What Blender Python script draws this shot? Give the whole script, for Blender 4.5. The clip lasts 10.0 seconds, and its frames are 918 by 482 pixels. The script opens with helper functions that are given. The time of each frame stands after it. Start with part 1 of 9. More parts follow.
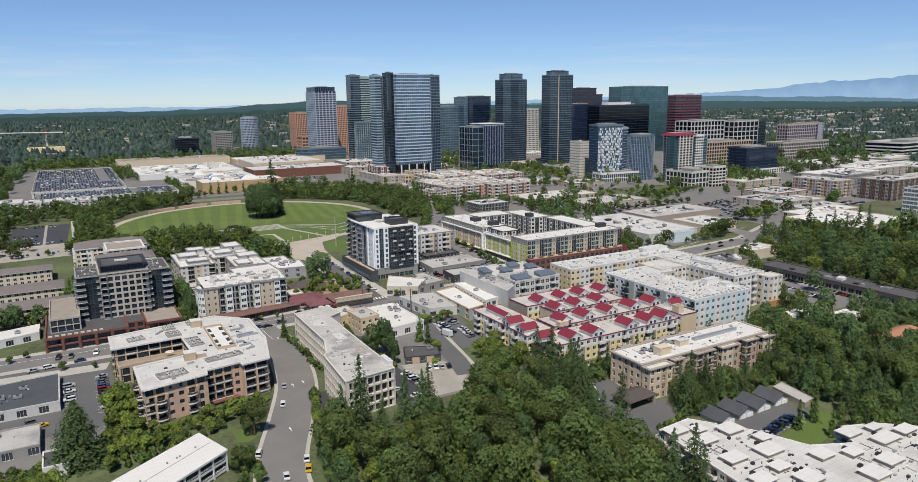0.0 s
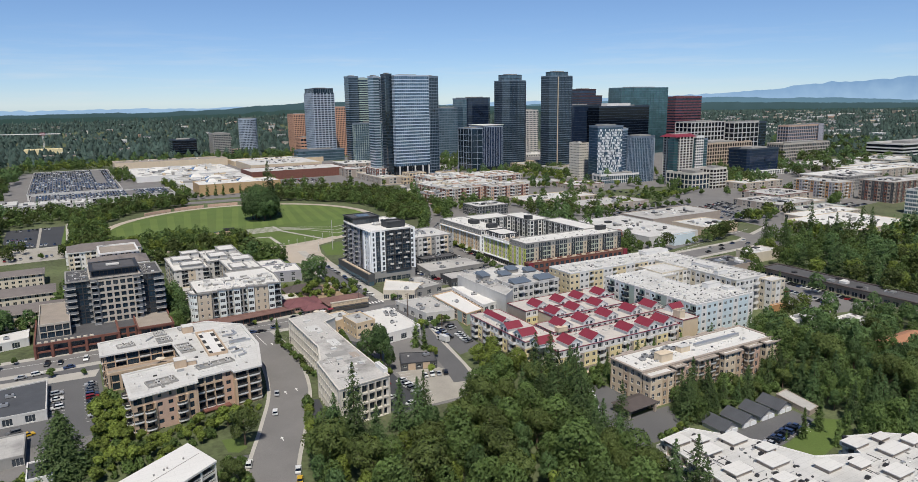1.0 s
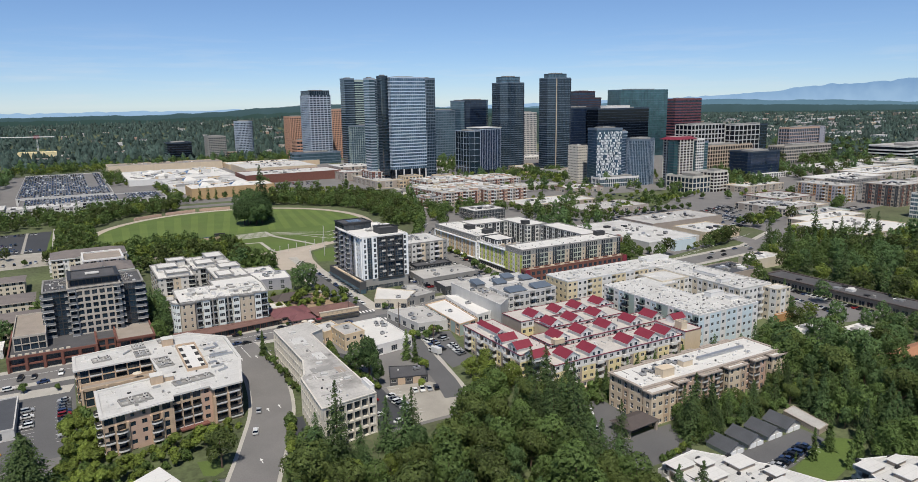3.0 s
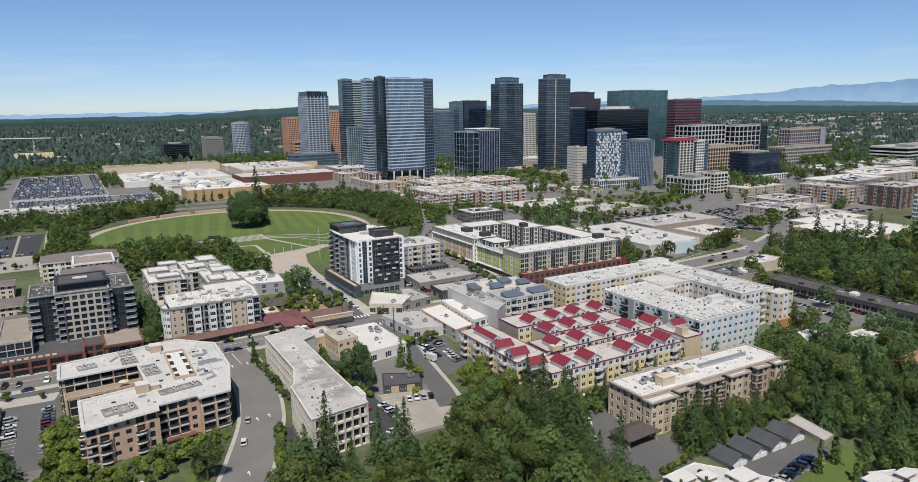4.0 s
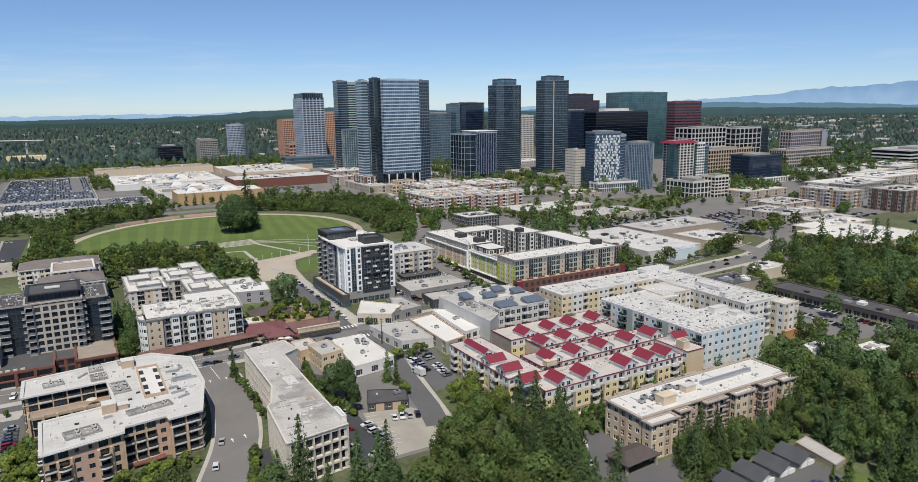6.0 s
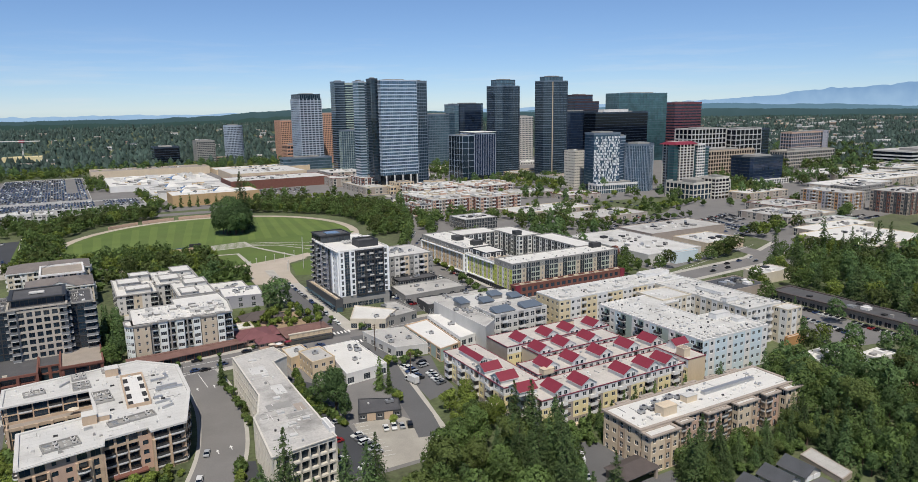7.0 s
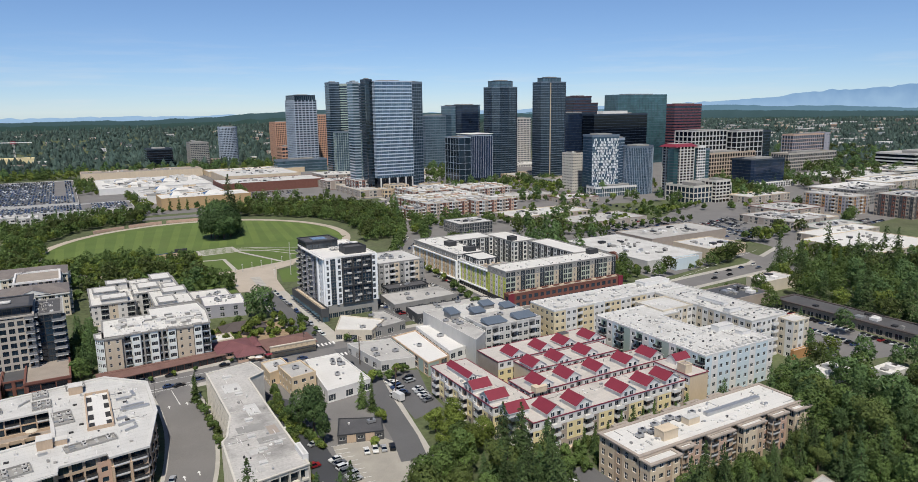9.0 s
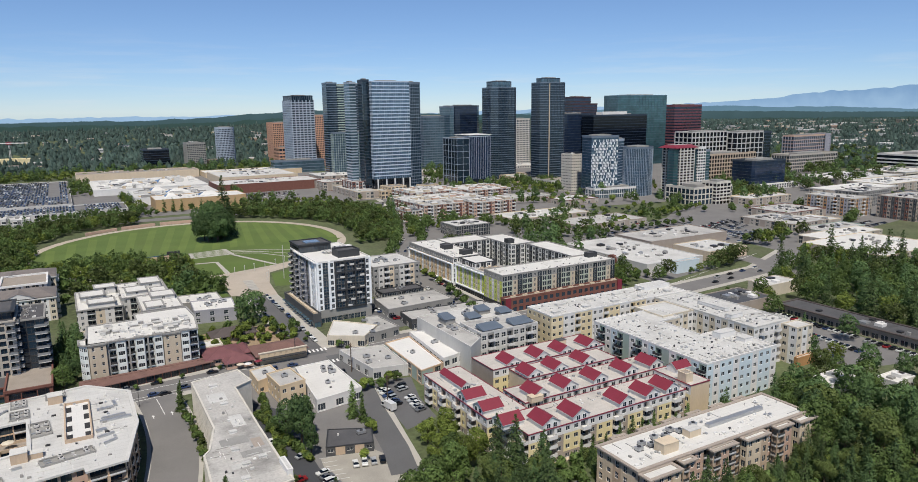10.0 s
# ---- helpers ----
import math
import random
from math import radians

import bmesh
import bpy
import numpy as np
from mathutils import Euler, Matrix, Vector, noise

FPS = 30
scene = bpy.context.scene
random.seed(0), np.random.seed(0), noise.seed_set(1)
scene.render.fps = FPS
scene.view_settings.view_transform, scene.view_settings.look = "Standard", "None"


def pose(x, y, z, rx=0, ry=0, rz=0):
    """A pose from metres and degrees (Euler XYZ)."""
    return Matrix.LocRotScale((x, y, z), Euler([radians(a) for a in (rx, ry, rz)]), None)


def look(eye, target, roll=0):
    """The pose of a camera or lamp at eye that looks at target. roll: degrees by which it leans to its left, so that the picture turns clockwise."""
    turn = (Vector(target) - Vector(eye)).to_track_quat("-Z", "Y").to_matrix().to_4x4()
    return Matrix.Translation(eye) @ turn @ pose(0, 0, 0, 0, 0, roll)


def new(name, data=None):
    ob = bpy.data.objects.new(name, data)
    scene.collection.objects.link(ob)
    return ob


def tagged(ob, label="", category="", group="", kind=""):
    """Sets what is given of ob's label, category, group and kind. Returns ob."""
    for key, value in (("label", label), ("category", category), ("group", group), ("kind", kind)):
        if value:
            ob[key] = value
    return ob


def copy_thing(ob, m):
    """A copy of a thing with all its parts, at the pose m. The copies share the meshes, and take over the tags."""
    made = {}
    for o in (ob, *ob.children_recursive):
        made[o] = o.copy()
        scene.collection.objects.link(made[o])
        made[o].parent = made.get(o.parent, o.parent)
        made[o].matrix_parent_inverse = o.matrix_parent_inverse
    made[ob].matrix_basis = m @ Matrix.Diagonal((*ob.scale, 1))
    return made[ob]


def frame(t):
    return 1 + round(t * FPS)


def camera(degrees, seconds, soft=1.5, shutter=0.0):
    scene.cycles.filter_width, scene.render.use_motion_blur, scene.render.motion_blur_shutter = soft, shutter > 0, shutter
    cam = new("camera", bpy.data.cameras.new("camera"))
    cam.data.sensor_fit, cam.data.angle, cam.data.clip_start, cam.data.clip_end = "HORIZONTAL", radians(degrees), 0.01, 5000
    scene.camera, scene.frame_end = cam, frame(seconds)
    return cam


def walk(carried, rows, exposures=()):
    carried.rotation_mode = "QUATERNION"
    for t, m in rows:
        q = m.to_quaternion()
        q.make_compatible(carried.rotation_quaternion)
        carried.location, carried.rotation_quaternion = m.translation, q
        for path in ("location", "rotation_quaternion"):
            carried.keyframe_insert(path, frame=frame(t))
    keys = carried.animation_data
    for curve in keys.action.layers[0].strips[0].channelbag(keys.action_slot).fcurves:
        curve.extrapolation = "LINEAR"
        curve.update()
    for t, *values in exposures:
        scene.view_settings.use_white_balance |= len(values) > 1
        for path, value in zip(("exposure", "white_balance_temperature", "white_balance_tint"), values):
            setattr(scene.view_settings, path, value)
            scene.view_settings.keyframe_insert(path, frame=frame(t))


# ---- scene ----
cam = camera(67.0, 10.0, soft=0.8)
ROWS = [
    (0.0, 0.0, 0.0, 109.989, -29.537, -11.604, -0.739),
    (0.5, 2.016, 2.256, 109.978, -29.544, -11.554, -0.758),
    (1.0, 4.133, 4.578, 109.961, -29.551, -11.505, -0.773),
    (1.5, 6.346, 6.961, 109.94, -29.558, -11.457, -0.787),
    (2.0, 8.651, 9.403, 109.915, -29.565, -11.41, -0.799),
    (2.5, 11.041, 11.902, 109.884, -29.573, -11.365, -0.808),
    (3.0, 13.512, 14.454, 109.849, -29.581, -11.32, -0.816),
    (3.5, 16.057, 17.058, 109.809, -29.589, -11.277, -0.821),
    (4.0, 18.672, 19.71, 109.765, -29.597, -11.235, -0.824),
    (4.5, 21.351, 22.407, 109.716, -29.606, -11.194, -0.825),
    (5.0, 24.089, 25.148, 109.662, -29.615, -11.154, -0.823),
    (5.5, 26.88, 27.929, 109.603, -29.623, -11.116, -0.82),
    (6.0, 29.719, 30.747, 109.54, -29.633, -11.078, -0.814),
    (6.5, 32.601, 33.6, 109.472, -29.642, -11.042, -0.807),
    (7.0, 35.521, 36.486, 109.399, -29.651, -11.007, -0.797),
    (7.5, 38.472, 39.401, 109.322, -29.661, -10.973, -0.785),
    (8.0, 41.449, 42.342, 109.241, -29.671, -10.941, -0.771),
    (8.5, 44.448, 45.308, 109.154, -29.681, -10.91, -0.754),
    (9.0, 47.463, 48.295, 109.063, -29.691, -10.879, -0.736),
    (9.5, 50.489, 51.301, 108.968, -29.702, -10.851, -0.715),
    (10.0, 53.519, 54.322, 108.868, -29.712, -10.823, -0.693),
]
walk(cam, [(t, pose(x, y, z, 90 + pitch, 0, yaw) @ pose(0, 0, 0, 0, 0, roll)) for t, x, y, z, yaw, pitch, roll in ROWS],
     exposures=[(0.0, 0.0, 6500, 10), (10.0, 0.0, 6500, 10)])

# ---- sky, sun, exposure ----
SUN_AZ, SUN_EL = 209.0, 60.0      # degrees clockwise from the grid's north, degrees up
world = bpy.data.worlds.new("world")
scene.world = world
world.use_nodes = True
wn = world.node_tree.nodes
sky = wn.new("ShaderNodeTexSky")
sky.sky_type, sky.sun_disc = "NISHITA", False
sky.sun_elevation, sky.sun_rotation = radians(SUN_EL), radians(SUN_AZ)
sky.altitude, sky.air_density, sky.dust_density, sky.ozone_density = 100, 0.7, 0.0, 4.0
tint = wn.new("ShaderNodeMix")
tint.data_type, tint.blend_type = "RGBA", "MULTIPLY"
tint.inputs["Factor"].default_value = 1.0
wl = world.node_tree.links
wco, wsep, wup = wn.new("ShaderNodeTexCoord"), wn.new("ShaderNodeSeparateXYZ"), wn.new("ShaderNodeMapRange")
wl.new(wco.outputs["Generated"], wsep.inputs[0])
wl.new(wsep.outputs[2], wup.inputs[0])
wup.inputs[1].default_value, wup.inputs[2].default_value = 0.0, 0.22
grade = wn.new("ShaderNodeMix")         # moist air low down takes the glare from the horizon
grade.data_type = "RGBA"
grade.inputs["A"].default_value, grade.inputs["B"].default_value = (0.77, 0.85, 1.01, 1), (1.0, 1.07, 1.15, 1)
wl.new(wup.outputs[0], grade.inputs["Factor"])
wl.new(sky.outputs[0], tint.inputs["A"])
wl.new(grade.outputs["Result"], tint.inputs["B"])
wmap, wnoise, wramp, wlow, wmul = (wn.new("ShaderNode" + k) for k in ("Mapping", "TexNoise", "MapRange", "MapRange", "Math"))
wmap.inputs["Scale"].default_value = (5.0, 5.0, 60.0)
wnoise.inputs["Scale"].default_value, wnoise.inputs["Detail"].default_value, wnoise.inputs["Roughness"].default_value = 1.3, 6, 0.6
wl.new(wco.outputs["Generated"], wmap.inputs[0])
wl.new(wmap.outputs[0], wnoise.inputs["Vector"])
wl.new(wnoise.outputs[0], wramp.inputs[0])
wramp.inputs[1].default_value, wramp.inputs[2].default_value, wramp.inputs[4].default_value = 0.5, 0.78, 0.3
wl.new(wsep.outputs[2], wlow.inputs[0])
wlow.inputs[1].default_value, wlow.inputs[2].default_value, wlow.inputs[3].default_value, wlow.inputs[4].default_value = 0.045, 0.11, 1.0, 0.0
wmul.operation = "MULTIPLY"
wl.new(wramp.outputs[0], wmul.inputs[0])
wl.new(wlow.outputs[0], wmul.inputs[1])
wdim = wn.new("ShaderNodeMapRange")    # sky above the view is dimmed to take fill light out of shadows
wdim.inputs[1].default_value, wdim.inputs[2].default_value, wdim.inputs[3].default_value, wdim.inputs[4].default_value = 0.2, 0.85, 1.0, 0.6
wl.new(wsep.outputs[2], wdim.inputs[0])
wdm = wn.new("ShaderNodeMath")
wdm.operation, wdm.inputs[1].default_value = "MULTIPLY", 0.1
wl.new(wdim.outputs[0], wdm.inputs[0])
wl.new(wdm.outputs[0], wn["Background"].inputs["Strength"])
haze = wn.new("ShaderNodeMix")          # streaks of thin cloud over the far mountains
haze.data_type = "RGBA"
haze.inputs["B"].default_value = (7.2, 7.6, 8.0, 1)
wl.new(wmul.outputs[0], haze.inputs["Factor"])
wl.new(tint.outputs["Result"], haze.inputs["A"])
wl.new(haze.outputs["Result"], wn["Background"].inputs[0])
sun = new("sun", bpy.data.lights.new("sun", "SUN"))
sun.data.energy, sun.data.angle, sun.data.color = 4.45, radians(0.55), (1.0, 0.935, 0.84)
_az, _el = radians(SUN_AZ), radians(SUN_EL)
SUN_DIR = Vector((math.sin(_az) * math.cos(_el), math.cos(_az) * math.cos(_el), math.sin(_el)))
sun.matrix_world = look(SUN_DIR * 100, (0, 0, 0))


# ---- materials ----
def mat(name, color, rough=0.8, vary=0.12, scale=0.35, fine=6.0, bump=0.0, metal=0.0, island=0.0, random_object=0.0, stain=0.0, stain_color=(0.1, 0.1, 0.09), spec=0.5, streak=False, seam=0.0):
    """A surface with two scales of variation; scale and fine are in cycles per metre."""
    m = bpy.data.materials.new(name)
    m.use_nodes = True
    nt = m.node_tree
    n, l = nt.nodes, nt.links
    b = n["Principled BSDF"]
    b.inputs["Roughness"].default_value = rough
    b.inputs["Metallic"].default_value = metal
    b.inputs["Specular IOR Level"].default_value = spec
    co = n.new("ShaderNodeTexCoord")
    geo = n.new("ShaderNodeNewGeometry")
    big = n.new("ShaderNodeTexNoise")
    big.inputs["Scale"].default_value, big.inputs["Detail"].default_value = scale, 4
    small = n.new("ShaderNodeTexNoise")
    small.inputs["Scale"].default_value, small.inputs["Detail"].default_value = fine, 3
    src = geo.outputs["Position"]
    if streak:
        mp = n.new("ShaderNodeMapping")
        mp.inputs["Scale"].default_value = (1, 1, 0.18)
        l.new(src, mp.inputs[0])
        src = mp.outputs[0]
    l.new(src, big.inputs["Vector"])
    l.new(src, small.inputs["Vector"])
    add = n.new("ShaderNodeMath")
    add.operation = "ADD"
    l.new(big.outputs[0], add.inputs[0])
    l.new(small.outputs[0], add.inputs[1])
    last = add.outputs[0]
    for amount, out in ((island, geo.outputs["Random Per Island"]), (random_object, n.new("ShaderNodeObjectInfo").outputs["Random"])):
        if amount:
            mu = n.new("ShaderNodeMath")
            mu.operation, mu.inputs[1].default_value, mu.inputs[2].default_value = "MULTIPLY_ADD", amount, -amount / 2
            l.new(out, mu.inputs[0])
            ad = n.new("ShaderNodeMath")
            ad.operation = "ADD"
            l.new(last, ad.inputs[0])
            l.new(mu.outputs[0], ad.inputs[1])
            last = ad.outputs[0]
    ramp = n.new("ShaderNodeMapRange")
    ramp.inputs[1].default_value, ramp.inputs[2].default_value = 0.55, 1.45
    ramp.inputs[3].default_value, ramp.inputs[4].default_value = 1 - vary * 1.6, 1 + vary * 1.6
    ramp.clamp = False
    l.new(last, ramp.inputs[0])
    hsv = n.new("ShaderNodeHueSaturation")
    hsv.inputs["Color"].default_value = (*color, 1)
    l.new(ramp.outputs[0], hsv.inputs["Value"])
    col = hsv.outputs[0]
    if stain:
        st = n.new("ShaderNodeTexNoise")
        st.inputs["Scale"].default_value, st.inputs["Detail"].default_value, st.inputs["Roughness"].default_value = scale * 0.45, 6, 0.65
        l.new(geo.outputs["Position"], st.inputs["Vector"])
        cr = n.new("ShaderNodeMapRange")
        cr.inputs[1].default_value, cr.inputs[2].default_value, cr.inputs[4].default_value = 0.5, 0.72, stain
        l.new(st.outputs[0], cr.inputs[0])
        mx = n.new("ShaderNodeMix")
        mx.data_type = "RGBA"
        mx.inputs["B"].default_value = (*stain_color, 1)
        l.new(cr.outputs[0], mx.inputs["Factor"])
        l.new(col, mx.inputs["A"])
        col = mx.outputs["Result"]
    if seam:
        bk = n.new("ShaderNodeTexBrick")
        bk.inputs["Color1"].default_value = bk.inputs["Color2"].default_value = (1, 1, 1, 1)
        bk.inputs["Mortar"].default_value = (1 - seam, 1 - seam, 1 - seam, 1)
        bk.inputs["Scale"].default_value, bk.inputs["Mortar Size"].default_value = 1.0, 0.09
        bk.inputs["Brick Width"].default_value, bk.inputs["Row Height"].default_value = 9.0, 2.4
        l.new(geo.outputs["Position"], bk.inputs["Vector"])
        sm = n.new("ShaderNodeMix")
        sm.data_type, sm.blend_type = "RGBA", "MULTIPLY"
        sm.inputs["Factor"].default_value = 1.0
        l.new(col, sm.inputs["A"])
        l.new(bk.outputs["Color"], sm.inputs["B"])
        col = sm.outputs["Result"]
    l.new(col, b.inputs["Base Color"])
    if bump:
        bp = n.new("ShaderNodeBump")
        bp.inputs["Strength"].default_value, bp.inputs["Distance"].default_value = bump, 0.1
        l.new(small.outputs[0], bp.inputs["Height"])
        l.new(bp.outputs[0], b.inputs["Normal"])
    return m


def glass_mat(name, color, rough=0.06, spec=0.7, vary=0.5, metal=0.0):
    """Facade glass: dark, glossy, each pane a little different."""
    m = mat(name, color, rough, vary=0.26, scale=0.02, fine=0.12, random_object=vary, island=vary, metal=metal, spec=spec)
    return m


def leaf_mat(name, color, island=0.42, obj=0.6):
    m = mat(name, color, 0.65, vary=0.28, scale=0.12, fine=1.2, island=island, random_object=obj, spec=0.2)
    n, l = m.node_tree.nodes, m.node_tree.links
    b = n["Principled BSDF"]
    tr = n.new("ShaderNodeBsdfTranslucent")
    mx = n.new("ShaderNodeMixShader")
    mx.inputs[0].default_value = 0.2
    l.new(b.inputs["Base Color"].links[0].from_socket, tr.inputs["Color"])
    l.new(b.outputs[0], mx.inputs[1])
    l.new(tr.outputs[0], mx.inputs[2])
    l.new(mx.outputs[0], n["Material Output"].inputs["Surface"])
    return m


M = {}
M["ground"] = mat("ground", (0.085, 0.105, 0.045), 0.95, 0.4, 0.03, 0.5, bump=0.3, stain=0.4, stain_color=(0.17, 0.15, 0.115))
M["asphalt"] = mat("asphalt", (0.115, 0.115, 0.118), 0.9, 0.12, 0.06, 3.0, stain=0.35, stain_color=(0.075, 0.075, 0.08))
M["asphalt_old"] = mat("asphalt_old", (0.178, 0.172, 0.167), 0.92, 0.12, 0.08, 3.0, stain=0.4, stain_color=(0.12, 0.12, 0.12))
M["asphalt_new"] = mat("asphalt_new", (0.05, 0.053, 0.06), 0.85, 0.1, 0.08, 3.0, stain=0.2, stain_color=(0.08, 0.08, 0.085))
M["concrete"] = mat("concrete", (0.42, 0.40, 0.36), 0.9, 0.1, 0.2, 4.0, stain=0.3, stain_color=(0.28, 0.26, 0.23))
M["plaza"] = mat("plaza", (0.43, 0.375, 0.31), 0.9, 0.1, 0.1, 2.0, stain=0.3, stain_color=(0.4, 0.34, 0.26))
M["gravel"] = mat("gravel", (0.34, 0.32, 0.28), 0.95, 0.14, 0.15, 5.0, bump=0.3, stain=0.3, stain_color=(0.22, 0.21, 0.19))
M["paint"] = mat("paint", (0.72, 0.72, 0.7), 0.8, 0.1)
M["lawn"] = mat("lawn", (0.09, 0.137, 0.029), 0.95, 0.16, 0.05, 2.0, bump=0.2, stain=0.4, stain_color=(0.115, 0.135, 0.04))
M["dirt"] = mat("dirt", (0.3, 0.22, 0.14), 0.95, 0.2, 0.3, 4.0)
M["water"] = mat("water", (0.02, 0.05, 0.06), 0.08, 0.05)
M["white_roof"] = mat("white_roof", (0.54, 0.535, 0.515), 0.88, 0.08, 0.14, 2.5, stain=0.6, stain_color=(0.33, 0.32, 0.3), seam=0.14)
M["clean_roof"] = mat("clean_roof", (0.62, 0.61, 0.58), 0.88, 0.05, 0.1, 2.0, stain=0.35, stain_color=(0.46, 0.44, 0.4), seam=0.1)
M["grey_roof"] = mat("grey_roof", (0.43, 0.42, 0.4), 0.9, 0.09, 0.16, 2.0, stain=0.85, stain_color=(0.22, 0.215, 0.21), seam=0.12)
M["stained_roof"] = mat("stained_roof", (0.45, 0.435, 0.41), 0.9, 0.16, 0.09, 1.4, stain=1.0, stain_color=(0.17, 0.165, 0.155), seam=0.12)
M["dark_roof"] = mat("dark_roof", (0.08, 0.08, 0.085), 0.9, 0.15, 0.2, 2.0, stain=0.3, stain_color=(0.15, 0.14, 0.14))
M["tan_roof"] = mat("tan_roof", (0.3, 0.26, 0.22), 0.9, 0.12, 0.2, 3.0)
M["shingle"] = mat("shingle", (0.175, 0.155, 0.145), 0.9, 0.14, 0.3, 3.0)
M["maroon"] = mat("maroon", (0.17, 0.07, 0.075), 0.85, 0.15, 0.3, 4.0)
M["brown_roof"] = mat("brown_roof", (0.17, 0.095, 0.08), 0.9, 0.2, 0.3, 4.0)
M["red_roof"] = mat("red_roof", (0.2, 0.024, 0.042), 0.6, 0.08, 0.3, 3.0)
M["blue_roof"] = mat("blue_roof", (0.11, 0.14, 0.18), 0.55, 0.08, 0.3, 3.0)
M["slate"] = mat("slate", (0.07, 0.075, 0.085), 0.85, 0.15, 0.3, 5.0)
M["white"] = mat("white", (0.68, 0.67, 0.65), 0.75, 0.06, 0.3, 3.0, streak=True)
M["cream"] = mat("cream", (0.58, 0.52, 0.42), 0.8, 0.08, 0.3, 3.0, streak=True)
M["pale_grey"] = mat("pale_grey", (0.55, 0.54, 0.515), 0.8, 0.07, 0.3, 3.0, streak=True)
M["mid_grey"] = mat("mid_grey", (0.28, 0.275, 0.26), 0.8, 0.08, 0.3, 3.0, streak=True)
M["dark_grey"] = mat("dark_grey", (0.07, 0.072, 0.075), 0.75, 0.1, 0.3, 3.0)
M["charcoal"] = mat("charcoal", (0.035, 0.037, 0.04), 0.6, 0.1, 0.3, 3.0)
M["tan"] = mat("tan", (0.6, 0.5, 0.37), 0.85, 0.08, 0.3, 3.0, streak=True)
M["beige"] = mat("beige", (0.6, 0.48, 0.33), 0.85, 0.06, 0.3, 3.0, streak=True)
M["yellow"] = mat("yellow", (0.68, 0.58, 0.39), 0.8, 0.06, 0.3, 3.0, streak=True)
M["pale_yellow"] = mat("pale_yellow", (0.72, 0.62, 0.36), 0.8, 0.06, 0.3, 3.0, streak=True)
M["pale_blue"] = mat("pale_blue", (0.55, 0.64, 0.68), 0.8, 0.05, 0.3, 3.0, streak=True)
M["sage"] = mat("sage", (0.34, 0.42, 0.38), 0.8, 0.05, 0.3, 3.0, streak=True)
M["lime"] = mat("lime", (0.5, 0.55, 0.12), 0.8, 0.06, 0.3, 3.0)
M["brick"] = mat("brick", (0.17, 0.072, 0.055), 0.9, 0.16, 0.4, 8.0)
M["tan_brick"] = mat("tan_brick", (0.53, 0.39, 0.27), 0.9, 0.14, 0.4, 8.0)
M["rose_brick"] = mat("rose_brick", (0.5, 0.35, 0.27), 0.9, 0.12, 0.4, 8.0)
M["taupe"] = mat("taupe", (0.35, 0.3, 0.255), 0.85, 0.1, 0.3, 4.0)
M["bone"] = mat("bone", (0.57, 0.54, 0.48), 0.8, 0.1, 0.3, 3.0, streak=True)
M["oat"] = mat("oat", (0.5, 0.43, 0.33), 0.85, 0.08, 0.3, 3.0, streak=True)
M["mist"] = mat("mist", (0.66, 0.7, 0.68), 0.8, 0.06, 0.3, 3.0, streak=True)
M["bright_roof"] = mat("bright_roof", (0.66, 0.65, 0.625), 0.85, 0.05, 0.1, 2.0, stain=0.25, stain_color=(0.58, 0.57, 0.54), seam=0.08)
M["umber"] = mat("umber", (0.47, 0.36, 0.26), 0.85, 0.08, 0.3, 3.0, streak=True)
M["buff_roof"] = mat("buff_roof", (0.5, 0.47, 0.43), 0.9, 0.09, 0.16, 2.0, stain=0.6, stain_color=(0.33, 0.31, 0.29), seam=0.1)
M["orange"] = mat("orange", (0.46, 0.32, 0.17), 0.85, 0.06, 0.3, 3.0, streak=True)
M["wood_orange"] = mat("wood_orange", (0.42, 0.23, 0.1), 0.8, 0.1, 0.4, 4.0)
M["tower_stone"] = mat("tower_stone", (0.45, 0.36, 0.27), 0.85, 0.06, 0.1, 1.0)
M["tower_orange"] = mat("tower_orange", (0.5, 0.29, 0.2), 0.85, 0.06, 0.1, 1.0)
M["tower_red"] = mat("tower_red", (0.15, 0.05, 0.06), 0.5, 0.1, 0.1, 1.0)
M["tower_plum"] = mat("tower_plum", (0.06, 0.03, 0.035), 0.3, 0.1, 0.1, 1.0)
M["band_pale"] = mat("band_pale", (0.34, 0.40, 0.48), 0.5, 0.1, 0.1, 1.0)
M["band_white"] = mat("band_white", (0.46, 0.53, 0.63), 0.45, 0.1, 0.1, 1.0)
M["band_grey"] = mat("band_grey", (0.13, 0.17, 0.22), 0.5, 0.1, 0.1, 1.0)
M["band_dark"] = mat("band_dark", (0.032, 0.046, 0.066), 0.4, 0.1, 0.1, 1.0)
M["metal"] = mat("metal", (0.45, 0.46, 0.47), 0.45, 0.12, 0.6, 5.0, metal=0.6)
M["dark_metal"] = mat("dark_metal", (0.05, 0.05, 0.055), 0.5, 0.1, 0.6, 5.0, metal=0.4)
M["glass"] = glass_mat("glass", (0.035, 0.045, 0.055))
M["glass_blue"] = glass_mat("glass_blue", (0.09, 0.16, 0.24), 0.1, 0.9, 0.4, 0.4)
M["glass_dark"] = glass_mat("glass_dark", (0.022, 0.042, 0.064), 0.08, 0.8, 0.5, 0.2)
M["glass_black"] = glass_mat("glass_black", (0.005, 0.009, 0.017), 0.1, 0.45, 0.3)
